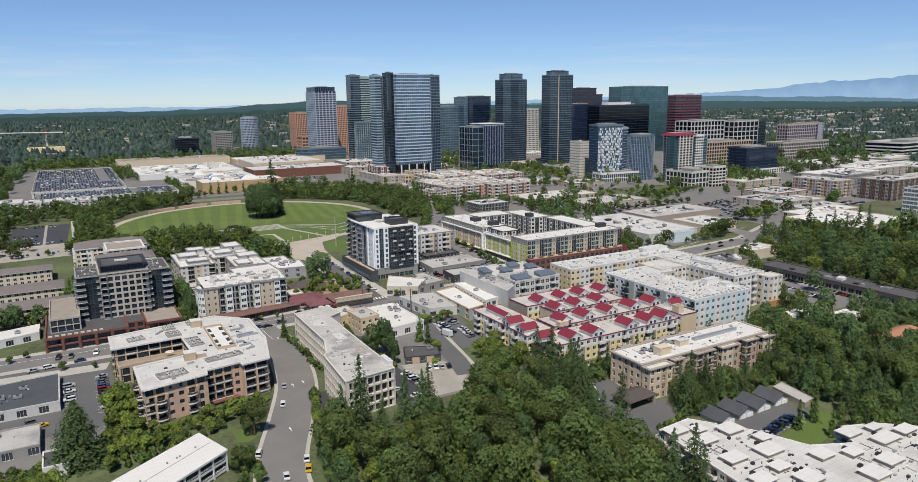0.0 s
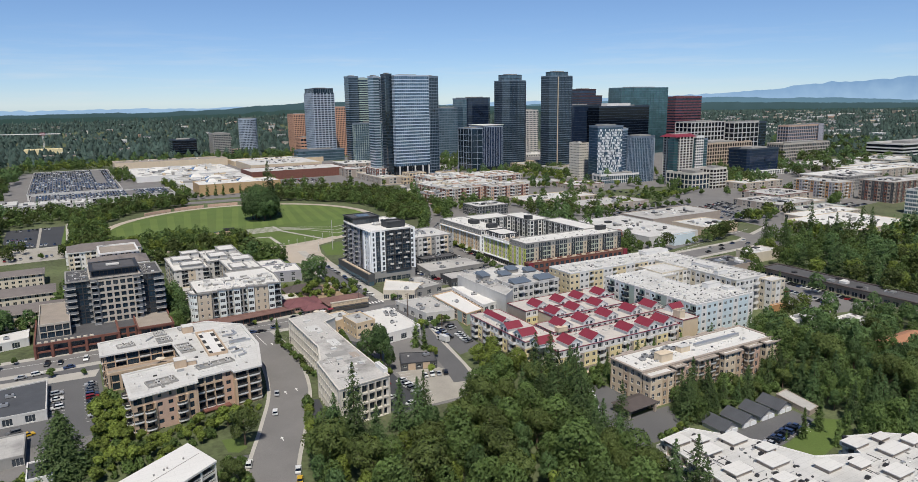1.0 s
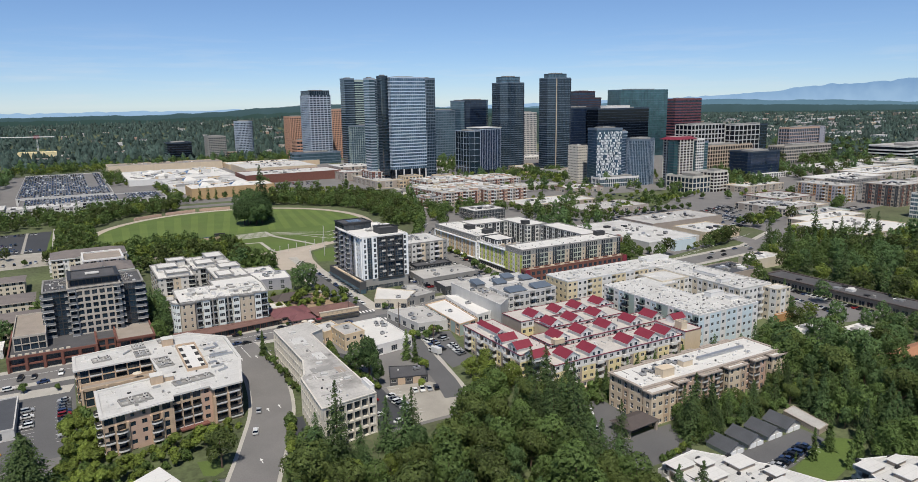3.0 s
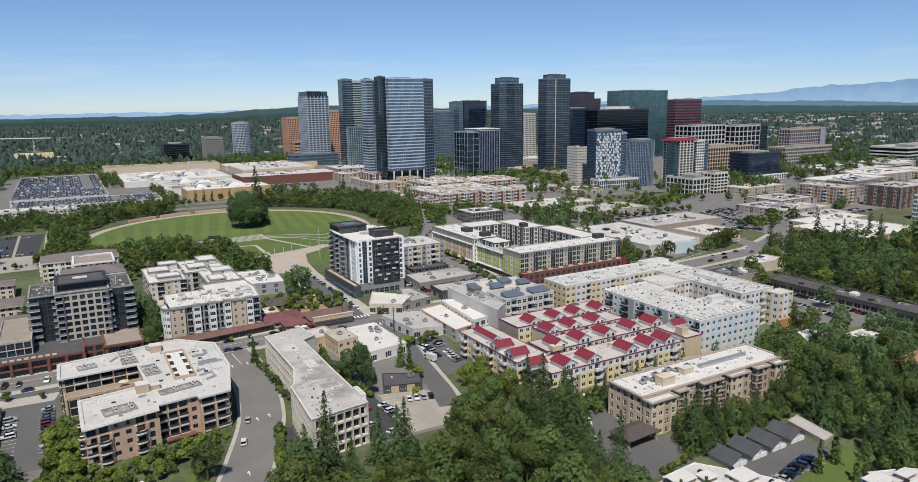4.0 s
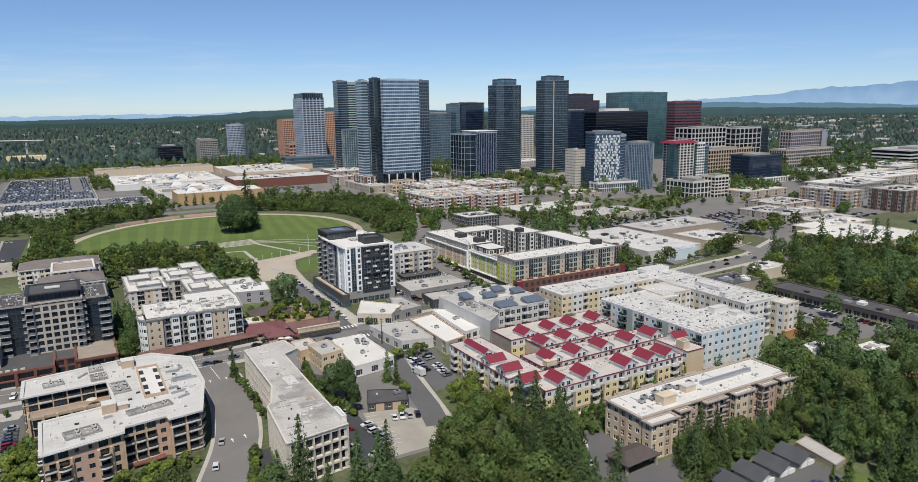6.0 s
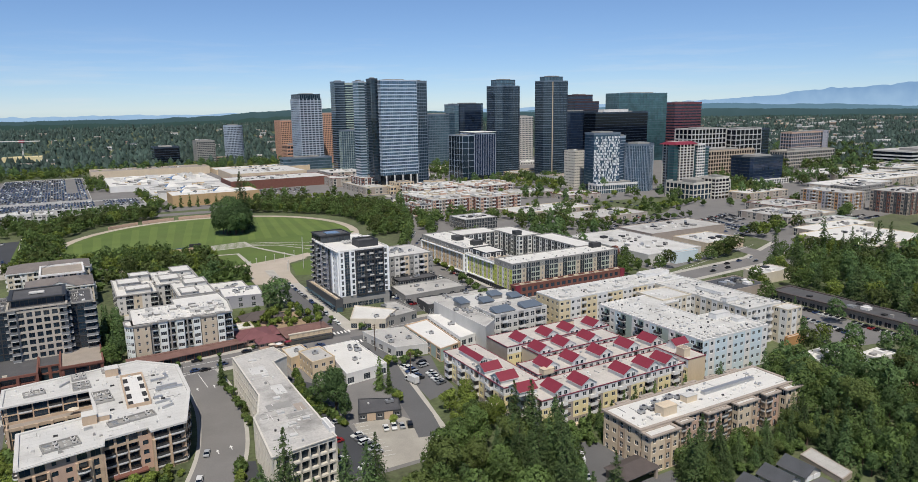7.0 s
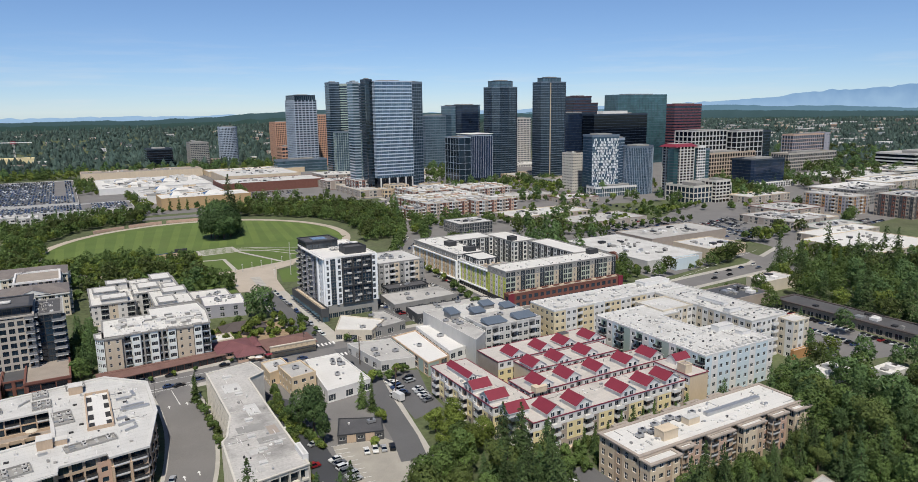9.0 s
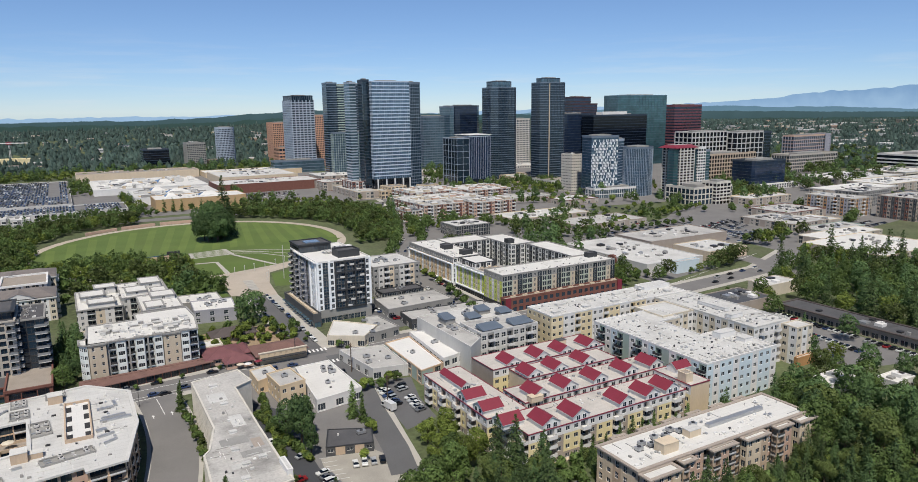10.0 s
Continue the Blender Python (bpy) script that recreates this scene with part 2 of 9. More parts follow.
M["glass_green"] = glass_mat("glass_green", (0.05, 0.125, 0.145), 0.1, 0.9, 0.25, 0.35)
M["glass_teal"] = glass_mat("glass_teal", (0.09, 0.155, 0.2), 0.12, 0.85, 0.35, 0.35)
M["glass_navy"] = glass_mat("glass_navy", (0.02, 0.035, 0.07), 0.08, 0.7, 0.6, 0.25)
M["glass_sky"] = glass_mat("glass_sky", (0.15, 0.2, 0.265), 0.12, 0.9, 0.22)
M["frame_white"] = mat("frame_white", (0.47, 0.455, 0.44), 0.8, 0.05, 0.1, 1.0)
M["greige"] = mat("greige", (0.42, 0.385, 0.335), 0.85, 0.08, 0.3, 3.0, streak=True)
# Near-black that paints the darkness inside roof shafts; skylights use it too.
M["pit"] = mat("pit", (0.03, 0.03, 0.032), 0.9, 0.1, 0.3, 3.0)
M["peach"] = mat("peach", (0.62, 0.44, 0.25), 0.8, 0.07, 0.3, 3.0, streak=True)
M["moss"] = mat("moss", (0.4, 0.44, 0.37), 0.8, 0.07, 0.3, 3.0, streak=True)
M["rail_glass"] = glass_mat("rail_glass", (0.2, 0.21, 0.22), 0.2, 0.6, 0.3)
M["rail_dark"] = glass_mat("rail_dark", (0.05, 0.052, 0.055), 0.3, 0.5, 0.3)
M["porch_roof"] = mat("porch_roof", (0.085, 0.07, 0.066), 0.85, 0.12, 0.4, 4.0)
M["bright_panel"] = mat("bright_panel", (0.8, 0.82, 0.83), 0.5, 0.04, 0.3, 2.0)
M["lavender"] = mat("lavender", (0.34, 0.34, 0.38), 0.7, 0.06, 0.3, 3.0)
M["bark"] = mat("bark", (0.1, 0.07, 0.05), 0.95, 0.2, 1.0, 8.0)
M["leaf"] = leaf_mat("leaf", (0.104, 0.158, 0.046))
M["leaf_bright"] = leaf_mat("leaf_bright", (0.165, 0.215, 0.045))
M["leaf_olive"] = leaf_mat("leaf_olive", (0.104, 0.138, 0.04))
M["leaf_dark"] = leaf_mat("leaf_dark", (0.08, 0.132, 0.048))
M["needle"] = leaf_mat("needle", (0.068, 0.104, 0.036))
# Base green lifted and turned bluer, as haze tints woods this far off.
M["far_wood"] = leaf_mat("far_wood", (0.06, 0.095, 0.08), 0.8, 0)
M["tyre"] = mat("tyre", (0.02, 0.02, 0.02), 0.9)
M["terracotta"] = mat("terracotta", (0.38, 0.19, 0.11), 0.9, 0.12, 0.3, 4.0)
CARS = {"white": (0.75, 0.75, 0.73), "silver": (0.42, 0.43, 0.44), "black": (0.02, 0.02, 0.022), "blue": (0.04, 0.07, 0.16), "red": (0.28, 0.02, 0.025), "grey": (0.14, 0.145, 0.15), "yellow": (0.7, 0.42, 0.02)}
for c, v in CARS.items():
    M["car_" + c] = mat("car_" + c, v, 0.3, 0.03, metal=0.2)


# ---- helpers of this scene ----
def G(y):
    """Height of the ground, which rises gently to the north."""
    return max(-9.0, min(14.0, 0.018 * (y - 400)))


def mesh_of(name, verts, faces, mats, idx=None, smooth=False):
    me = bpy.data.meshes.new(name)
    me.from_pydata([tuple(v) for v in verts], [], faces)
    for m in mats:
        me.materials.append(M[m] if isinstance(m, str) else m)
    if idx is not None:
        me.polygons.foreach_set("material_index", idx)
    if smooth:
        me.polygons.foreach_set("use_smooth", [True] * len(faces))
    me.update()
    return me


def thing(name, label, category, x=0, y=0, z=0, group="", kind=""):
    ob = new(name)
    ob.location = (x, y, z)
    ob.empty_display_size = 0.5
    return tagged(ob, label, category, group, kind)


def part(name, me, parent, loc=(0, 0, 0), rz=0.0, label=""):
    ob = new(name, me)
    ob.parent = parent
    ob.location = loc
    ob.rotation_euler = (0, 0, rz)
    if label:
        ob["label"] = label
    return ob


BOXES = {}
BF = [(0, 3, 2, 1), (4, 5, 6, 7), (0, 1, 5, 4), (1, 2, 6, 5), (2, 3, 7, 6), (3, 0, 4, 7)]


def box_verts(x0, y0, z0, x1, y1, z1):
    return [(x0, y0, z0), (x1, y0, z0), (x1, y1, z0), (x0, y1, z0), (x0, y0, z1), (x1, y0, z1), (x1, y1, z1), (x0, y1, z1)]


def box_me(w, d, h, m):
    """A box standing on its origin's centre, shared between equals."""
    key = (round(w, 2), round(d, 2), round(h, 2), m)
    if key not in BOXES:
        BOXES[key] = mesh_of("box", box_verts(-w / 2, -d / 2, 0, w / 2, d / 2, h), BF, [m])
    return BOXES[key]


FAR = False     # far buildings keep their small windows in one part


class Acc:
    """Collects faces for one mesh."""
    def __init__(self, weld=False):
        self.v, self.f, self.m, self.mats = [], [], [], []
        self.weld, self.at = weld, {}

    def vert(self, p):
        """The number of a corner that faces share, where the mesh is to be one piece."""
        k = tuple(round(c, 4) for c in p)
        if k not in self.at:
            self.at[k] = len(self.v)
            self.v.append(k)
        return self.at[k]

    def mi(self, m):
        if m not in self.mats:
            self.mats.append(m)
        return self.mats.index(m)

    def quad(self, a, b, c, d, m):
        k = len(self.v)
        if self.weld:
            self.f.append(tuple(self.vert(p) for p in (a, b, c, d)))
        else:
            self.v += [a, b, c, d]
            self.f.append((k, k + 1, k + 2, k + 3))
        self.m.append(self.mi(m))

    def poly(self, pts, m):
        k = len(self.v)
        self.v += pts
        self.f.append(tuple(range(k, k + len(pts))))
        self.m.append(self.mi(m))

    def box(self, x0, y0, z0, x1, y1, z1, m):
        k = len(self.v)
        self.v += box_verts(x0, y0, z0, x1, y1, z1)
        for q in BF:
            self.f.append(tuple(k + i for i in q))
            self.m.append(self.mi(m))

    def obox(self, c, u, l, w, z0, z1, m):
        """A box of length l along the direction u, width w, centred at c."""
        k = len(self.v)
        ux, uy = u[0] * l / 2, u[1] * l / 2
        nx, ny = -u[1] * w / 2, u[0] * w / 2
        for z in (z0, z1):
            self.v += [(c[0] - ux - nx, c[1] - uy - ny, z), (c[0] + ux - nx, c[1] + uy - ny, z), (c[0] + ux + nx, c[1] + uy + ny, z), (c[0] - ux + nx, c[1] - uy + ny, z)]
        for q in BF:
            self.f.append(tuple(k + i for i in q))
            self.m.append(self.mi(m))

    def add(self, other, loc, rz):
        """Takes over another collection's faces, turned and moved."""
        k, c, s = len(self.v), math.cos(rz), math.sin(rz)
        self.v += [(loc[0] + c * x - s * y, loc[1] + s * x + c * y, loc[2] + z) for x, y, z in other.v]
        self.f += [tuple(k + i for i in q) for q in other.f]
        self.m += [self.mi(other.mats[i]) for i in other.m]

    def mesh(self, name):
        return mesh_of(name, self.v, self.f, self.mats, self.m)


WINDOWS = {}


def window_of(w, h, frame_m, cols, rows, glass):
    """A framed window with panes set back in it, as one connected mesh and as faces."""
    key = ("window", round(w, 2), round(h, 2), frame_m, cols, rows, glass)
    if key not in WINDOWS:
        a = Acc(weld=True)
        e, o = 0.065, -0.08
        xs, zs = [], []
        for lines, size, n in ((xs, w, cols), (zs, h, rows)):
            for i in range(n):
                lines += [-size / 2 + size * i / n + (e if i == 0 else e / 2), -size / 2 + size * (i + 1) / n - (e if i == n - 1 else e / 2)]
            lines.insert(0, -size / 2)
            lines.append(size / 2)
        for i in range(len(xs) - 1):
            for j in range(len(zs) - 1):
                x0, x1, z0, z1 = xs[i], xs[i + 1], zs[j], zs[j + 1]
                if i % 2 and j % 2:
                    a.quad((x0, 0, z0), (x1, 0, z0), (x1, 0, z1), (x0, 0, z1), glass)
                    a.quad((x0, o, z0), (x1, o, z0), (x1, 0, z0), (x0, 0, z0), frame_m)
                    a.quad((x0, 0, z1), (x1, 0, z1), (x1, o, z1), (x0, o, z1), frame_m)
                    a.quad((x0, o, z0), (x0, 0, z0), (x0, 0, z1), (x0, o, z1), frame_m)
                    a.quad((x1, 0, z0), (x1, o, z0), (x1, o, z1), (x1, 0, z1), frame_m)
                else:
                    a.quad((x0, o, z0), (x1, o, z0), (x1, o, z1), (x0, o, z1), frame_m)
        a.plain = Acc()
        a.plain.quad((-w / 2, -0.02, -h / 2), (w / 2, -0.02, -h / 2), (w / 2, -0.02, h / 2), (-w / 2, -0.02, h / 2), glass)
        a.plain.box(-0.05, -0.1, -h / 2, 0.05, -0.02, h / 2, frame_m)
        WINDOWS[key] = (a, a.mesh("window"))
    return WINDOWS[key]


def balcony_of(w, d, slab, rail):
    """A slab with its railing, as one connected tray; "bars" and "bow" have dark railings."""
    key = ("balcony", round(w, 2), d, slab, rail)
    if key not in WINDOWS:
        a = Acc(weld=True)
        t, h = 0.06, 1.05
        e = 0.34 if rail in ("bars", "bow") else 0.06        # how far the slab's edge stands up
        m = {"glass": "rail_glass", "bars": "rail_dark", "bow": "rail_dark"}.get(rail, rail)
        o = [(-w / 2, 0), (-w / 2, -d), (w / 2, -d), (w / 2, 0)]
        if rail == "bow":       # a bowed front
            o = [(-w / 2, 0)] + [(-w / 2 * math.cos(k * math.pi / 6), -d * 0.75 - 0.5 * d * math.sin(k * math.pi / 6)) for k in range(7)] + [(w / 2, 0)]
        q = [(x * (1 - 2 * t / w), y + t if y < 0 else 0) for x, y in o]
        z = lambda p, k: (p[0], p[1], k)
        a.poly([z(p, -0.24) for p in reversed(o)], slab)
        a.poly([z(p, 0) for p in q], slab)
        for i in range(len(o) - 1):
            j = i + 1
            a.quad(z(o[i], -0.24), z(o[j], -0.24), z(o[j], e), z(o[i], e), slab)
            a.quad(z(o[i], e), z(o[j], e), z(o[j], h), z(o[i], h), m)
            a.quad(z(o[i], h), z(o[j], h), z(q[j], h), z(q[i], h), m)
            a.quad(z(q[j], 0), z(q[i], 0), z(q[i], h), z(q[j], h), m)
        WINDOWS[key] = (a, a.mesh("balcony"))
    return WINDOWS[key]


# bay kinds: width, height, sill above the floor, columns and rows of panes
KINDS = {
    "w": (1.7, 1.5, 0.85, 2, 1), "n": (1.0, 1.5, 0.85, 1, 2), "W": (2.5, 1.7, 0.7, 3, 1), "t": (1.5, 2.1, 0.4, 2, 2), "T": (2.4, 2.2, 0.35, 3, 2),
    "s": (3.2, 2.6, 0.2, 3, 1), "q": (2.2, 2.1, 0.5, 2, 2), "v": (1.2, 1.2, 1.0, 1, 1), "g": (2.9, 1.9, 0.55, 3, 1), "l": (2.0, 1.1, 1.1, 2, 1), "X": (2.7, 2.35, 0.3, 2, 1),
    "F": (2.6, 2.95, 0.4, 1, 1), "G": (3.4, 2.85, 0.12, 2, 2), "P": (5.4, 2.75, 0.15, 4, 2)}


def facade(a, holes, p, q, z0, heights, pat, bay, wall="white", depth=0.22, frame_m="white", glass="glass", slab="white", rail="white"):
    """Wall from p to q (outside on its right hand), with openings that go in. pat: bays as (kind, wall material); kinds by storey, bottom first, if a list."""
    L = math.hypot(q[0] - p[0], q[1] - p[1])
    if L < 0.05:
        return
    u = ((q[0] - p[0]) / L, (q[1] - p[1]) / L)
    n = (u[1], -u[0])
    ang = math.atan2(u[1], u[0])
    count = max(1, round(L / bay)) if pat else 1
    bw = L / count

    def pt(s, z, o=0.0):
        return (p[0] + u[0] * s + n[0] * o, p[1] + u[1] * s + n[1] * o, z)

    for i in range(count):
        kind, m = pat[i % len(pat)] if pat else ("-", wall)
        s0, s1 = i * bw, (i + 1) * bw
        z = z0
        for k, h in enumerate(heights):
            kk = kind[min(k, len(kind) - 1)] if isinstance(kind, (list, tuple)) else kind
            mm = m[min(k, len(m) - 1)] if isinstance(m, (list, tuple)) else m
            z1 = z + h
            if kk == "-":
                a.quad(pt(s0, z), pt(s1, z), pt(s1, z1), pt(s0, z1), mm)
            else:
                balcony = kk in "bB"
                if balcony:
                    w, wh, sill, dp = bw - 0.5, min(2.5, h - 0.45), 0.12, 1.5
                else:
                    w, wh, sill = KINDS[kk][:3]
                    w, wh, dp = min(w, bw - 0.3), min(wh, h - sill - 0.25), depth
                c = (s0 + s1) / 2
                a0, a1, b0, b1 = c - w / 2, c + w / 2, z + sill, z + sill + wh
                a.quad(pt(s0, z), pt(s1, z), pt(s1, b0), pt(s0, b0), mm)
                a.quad(pt(s0, b1), pt(s1, b1), pt(s1, z1), pt(s0, z1), mm)
                a.quad(pt(s0, b0), pt(a0, b0), pt(a0, b1), pt(s0, b1), mm)
                a.quad(pt(a1, b0), pt(s1, b0), pt(s1, b1), pt(a1, b1), mm)
                a.quad(pt(a0, b0), pt(a1, b0), pt(a1, b0, -dp), pt(a0, b0, -dp), mm)
                a.quad(pt(a0, b1, -dp), pt(a1, b1, -dp), pt(a1, b1), pt(a0, b1), mm)
                a.quad(pt(a0, b0), pt(a0, b0, -dp), pt(a0, b1, -dp), pt(a0, b1), mm)
                a.quad(pt(a1, b0, -dp), pt(a1, b0), pt(a1, b1), pt(a1, b1, -dp), mm)
                cx, cy, cz = pt(c, (b0 + b1) / 2, -dp)
                cols, rows = KINDS[kk][3:] if not balcony else (3, 1)
                holes.append(("window", window_of(w, wh, frame_m, cols, rows, glass), (cx, cy, cz), ang, n))
                if balcony:
                    cx, cy, cz = pt(c, b0, -0.02 if kk == "b" else 0.0)
                    holes.append(("balcony", balcony_of(w + (0.0 if kk == "b" else 0.4), 0.35 if kk == "b" else 1.5, slab, rail), (cx, cy, cz), ang, n))
            z = z1


def offset(pts, d):
    """The outline moved outwards by d, with mitred corners."""
    res = []
    for i in range(len(pts)):
        p, q, r = pts[i - 1], pts[i], pts[(i + 1) % len(pts)]
        a, b = Vector((q[0] - p[0], q[1] - p[1])).normalized(), Vector((r[0] - q[0], r[1] - q[1])).normalized()
        n0, n1 = Vector((a.y, -a.x)), Vector((b.y, -b.x))
        m = (n0 + n1) * (d / max(0.35, 1 + n0.dot(n1)))
        res.append((q[0] + m.x, q[1] + m.y))
    return res


PANES = {}      # windows and balconies so far, thing by thing


def wing(parent, poly, z0, heights, styles, roof="white_roof", parapet=0.7, wall="white", cap=None, thick=0.35, over=0.0, join=False, **kw):
    """A prism with facades over the counterclockwise outline poly. styles: per edge (bay, pattern) or None; a single style serves all edges. Places are the world's."""
    ox, oy, oz = parent.location
    pts = [(x - ox, y - oy) for x, y in poly]
    zb = z0 - oz
    top = zb + sum(heights)
    a, holes = Acc(), []
    N = len(pts)
    for i in range(N):
        st = styles[i % len(styles)] if isinstance(styles, list) else styles
        if st is None:
            facade(a, holes, pts[i], pts[(i + 1) % N], zb, [sum(heights)], None, 4, wall, **kw)
        else:
            facade(a, holes, pts[i], pts[(i + 1) % N], zb, heights, st[1], st[0], wall, **kw)
    a.poly([(x, y, zb - 1.5) for x, y in reversed(pts)], wall)
    for i in range(N):
        p, q = pts[i], pts[(i + 1) % N]
        a.quad((*p, zb - 1.5), (*q, zb - 1.5), (*q, zb), (*p, zb), wall)
    part("wall", a.mesh("wall"), parent)
    r = Acc()
    r.poly([(x, y, top) for x, y in pts], roof)
    part("roof", r.mesh("roof"), parent)
    if parapet:
        b = Acc(weld=True)
        cap = cap or wall
        out, inn = offset(pts, 0.06 + over), offset(pts, -thick)
        z1, z2 = top - 0.12, top + parapet
        for i in range(N):
            j = (i + 1) % N
            b.quad((*out[i], z1), (*out[j], z1), (*out[j], z2), (*out[i], z2), cap)
            b.quad((*out[i], z2), (*out[j], z2), (*inn[j], z2), (*inn[i], z2), cap)
            b.quad((*inn[j], z1), (*inn[i], z1), (*inn[i], z2), (*inn[j], z2), cap)
            b.quad((*out[j], z1), (*out[i], z1), (*inn[i], z1), (*inn[j], z1), cap)
        part("parapet", b.mesh("parapet"), parent)
    joined = Acc()
    for nm, (src, me), loc, rz, n in holes:
        PANES[parent.name] = PANES.get(parent.name, 0) + 1
        if FAR or join or n[0] > 0.3 or n[1] > 0.3 or PANES[parent.name] > 330:
            joined.add(src if nm == "balcony" else src.plain, loc, rz)
        else:
            part(nm, me, parent, loc, rz)
    if joined.v:
        tagged(part("rear_glazing", joined.mesh("rear_glazing"), parent), kind="stuff")
    return top + oz


def rect(x0, y0, x1, y1):
    return [(x0, y0), (x1, y0), (x1, y1), (x0, y1)]


def roof_unit(parent, x, y, z, w=2.4, d=1.8, h=1.3, m="metal"):
    """An air handling unit with its curb and fan ring, on a roof at the world's height z."""
    key = ("unit", w, d, h, m)
    if key not in BOXES:
        a = Acc()
        a.box(-w / 2, -d / 2, 0, w / 2, d / 2, 0.25, "dark_metal")
        a.box(-w / 2 + 0.05, -d / 2 + 0.05, 0.25, w / 2 - 0.05, d / 2 - 0.05, h, m)
        k = 8
        r = min(w, d) * 0.33
        ring = [(r * math.cos(j * math.tau / k), r * math.sin(j * math.tau / k)) for j in range(k)]
        for j in range(k):
            (ax, ay), (bx, by) = ring[j], ring[(j + 1) % k]
            a.quad((ax, ay, h), (bx, by, h), (bx, by, h + 0.18), (ax, ay, h + 0.18), "dark_metal")
        a.poly([(x_, y_, h + 0.15) for x_, y_ in ring], "charcoal")
        BOXES[key] = a.mesh("air_unit")
    ox, oy, oz = parent.location
    if FAR:
        return
    part("air_unit", BOXES[key], parent, (x - ox, y - oy, z - oz))


def roof_box(parent, x, y, z, w, d, h, m="white", name="roof_hatch", top="white_roof"):
    key = ("hatch", w, d, h, m, top)
    if key not in BOXES:
        a = Acc()
        a.box(-w / 2, -d / 2, 0, w / 2, d / 2, h, m)
        a.box(-w / 2 - 0.1, -d / 2 - 0.1, h - 0.02, w / 2 + 0.1, d / 2 + 0.1, h + 0.15, top)
        BOXES[key] = a.mesh("roof_hatch")
    ox, oy, oz = parent.location
    part(name, BOXES[key], parent, (x - ox, y - oy, z - oz))


def vents(parent, rng, x0, y0, x1, y1, z, n):
    """Small roof vents scattered over a part of a roof."""
    ox, oy, oz = parent.location
    if FAR:
        a = Acc()
        for _ in range(n * 3):
            x, y, w = rng.uniform(x0, x1) - ox, rng.uniform(y0, y1) - oy, rng.choice((0.8, 1.2, 2.0))
            a.box(x - w, y - w, z - oz, x + w, y + w, z - oz + rng.choice((0.8, 1.4)), rng.choice(("metal", "dark_metal", "white", "mid_grey")))
        if n:
            tagged(part("roof_clutter", a.mesh("roof_clutter"), parent), kind="stuff")
        return
    a = Acc()
    for _ in range(n):
        x, y, w, h = rng.uniform(x0, x1) - ox, rng.uniform(y0, y1) - oy, rng.choice((0.4, 0.6, 0.8)), rng.choice((0.4, 0.6))
        a.box(x - w / 2, y - 0.25, z - oz - 0.03, x + w / 2, y + 0.25, z - oz + h, rng.choice(("metal", "dark_metal", "white")))
    if n:
        tagged(part("roof_vents", a.mesh("roof_vents"), parent), kind="stuff")



def clutter(parent, seed, x0, y0, x1, y1, z, n, tones=("metal", "pale_grey", "white", "white", "pale_grey", "mid_grey")):
    """Pipes, curbs and small vents on a roof, too many and small to tell apart."""
    r = random.Random(seed)
    ox, oy, oz = parent.location
    a = Acc()
    for _ in range(n):
        x, y, zz = r.uniform(x0, x1) - ox, r.uniform(y0, y1) - oy, z - oz - 0.03
        k, m = r.random(), r.choice(tones)
        if k < 0.3:
            w, d, h = r.uniform(0.5, 1.2), r.uniform(0.5, 1.0), r.uniform(0.3, 0.8)
        elif k < 0.6:
            w, d, h = 0.18, 0.18, r.uniform(0.4, 0.9)
        elif k < 0.8:
            w, d, h = r.uniform(1.5, 5.0), 0.16, 0.2
        else:
            w, d, h = 0.16, r.uniform(1.5, 5.0), 0.2
        a.box(x - w / 2, y - d / 2, zz, x + w / 2, y + d / 2, zz + h, m)
    tagged(part("roof_clutter", a.mesh("roof_clutter"), parent), kind="stuff")


def bend(points, n=6):
    """A smooth line through points."""
    res = []
    for i in range(len(points) - 1):
        p0, p1, p2, p3 = points[max(0, i - 1)], points[i], points[i + 1], points[min(len(points) - 1, i + 2)]
        for k in range(n):
            t = k / n
            res.append(tuple(0.5 * (2 * b + (c - a) * t + (2 * a - 5 * b + 4 * c - d) * t * t + (3 * b - a - 3 * c + d) * t ** 3) for a, b, c, d in zip(p0, p1, p2, p3)))
    return res + [points[-1]]


def sheet(name, poly, m, lift, label="", category="", parent=None):
    """A flat piece of the setting on the sloping ground; lift in metres."""
    ob = new(name, mesh_of(name, [(x, y, 0.018 * (y - 400) + lift) for x, y in poly], [tuple(range(len(poly)))], [m]))
    if parent:
        ob.parent = parent
    return tagged(ob, label, category, kind="structure") if not parent else ob


def strip(points, width):
    """The outline of a road of that width along points."""
    left, right = [], []
    for i, p in enumerate(points):
        a, b = points[max(0, i - 1)], points[min(len(points) - 1, i + 1)]
        d = math.hypot(b[0] - a[0], b[1] - a[1])
        n = (-(b[1] - a[1]) / d * width / 2, (b[0] - a[0]) / d * width / 2)
        left.append((p[0] + n[0], p[1] + n[1]))
        right.append((p[0] - n[0], p[1] - n[1]))
    return right + left[::-1]


# ---- ground, far hills and mountains ----
def smooth(a, b, x):
    x = max(0.0, min(1.0, (x - a) / (b - a)))
    return x * x * (3 - 2 * x)


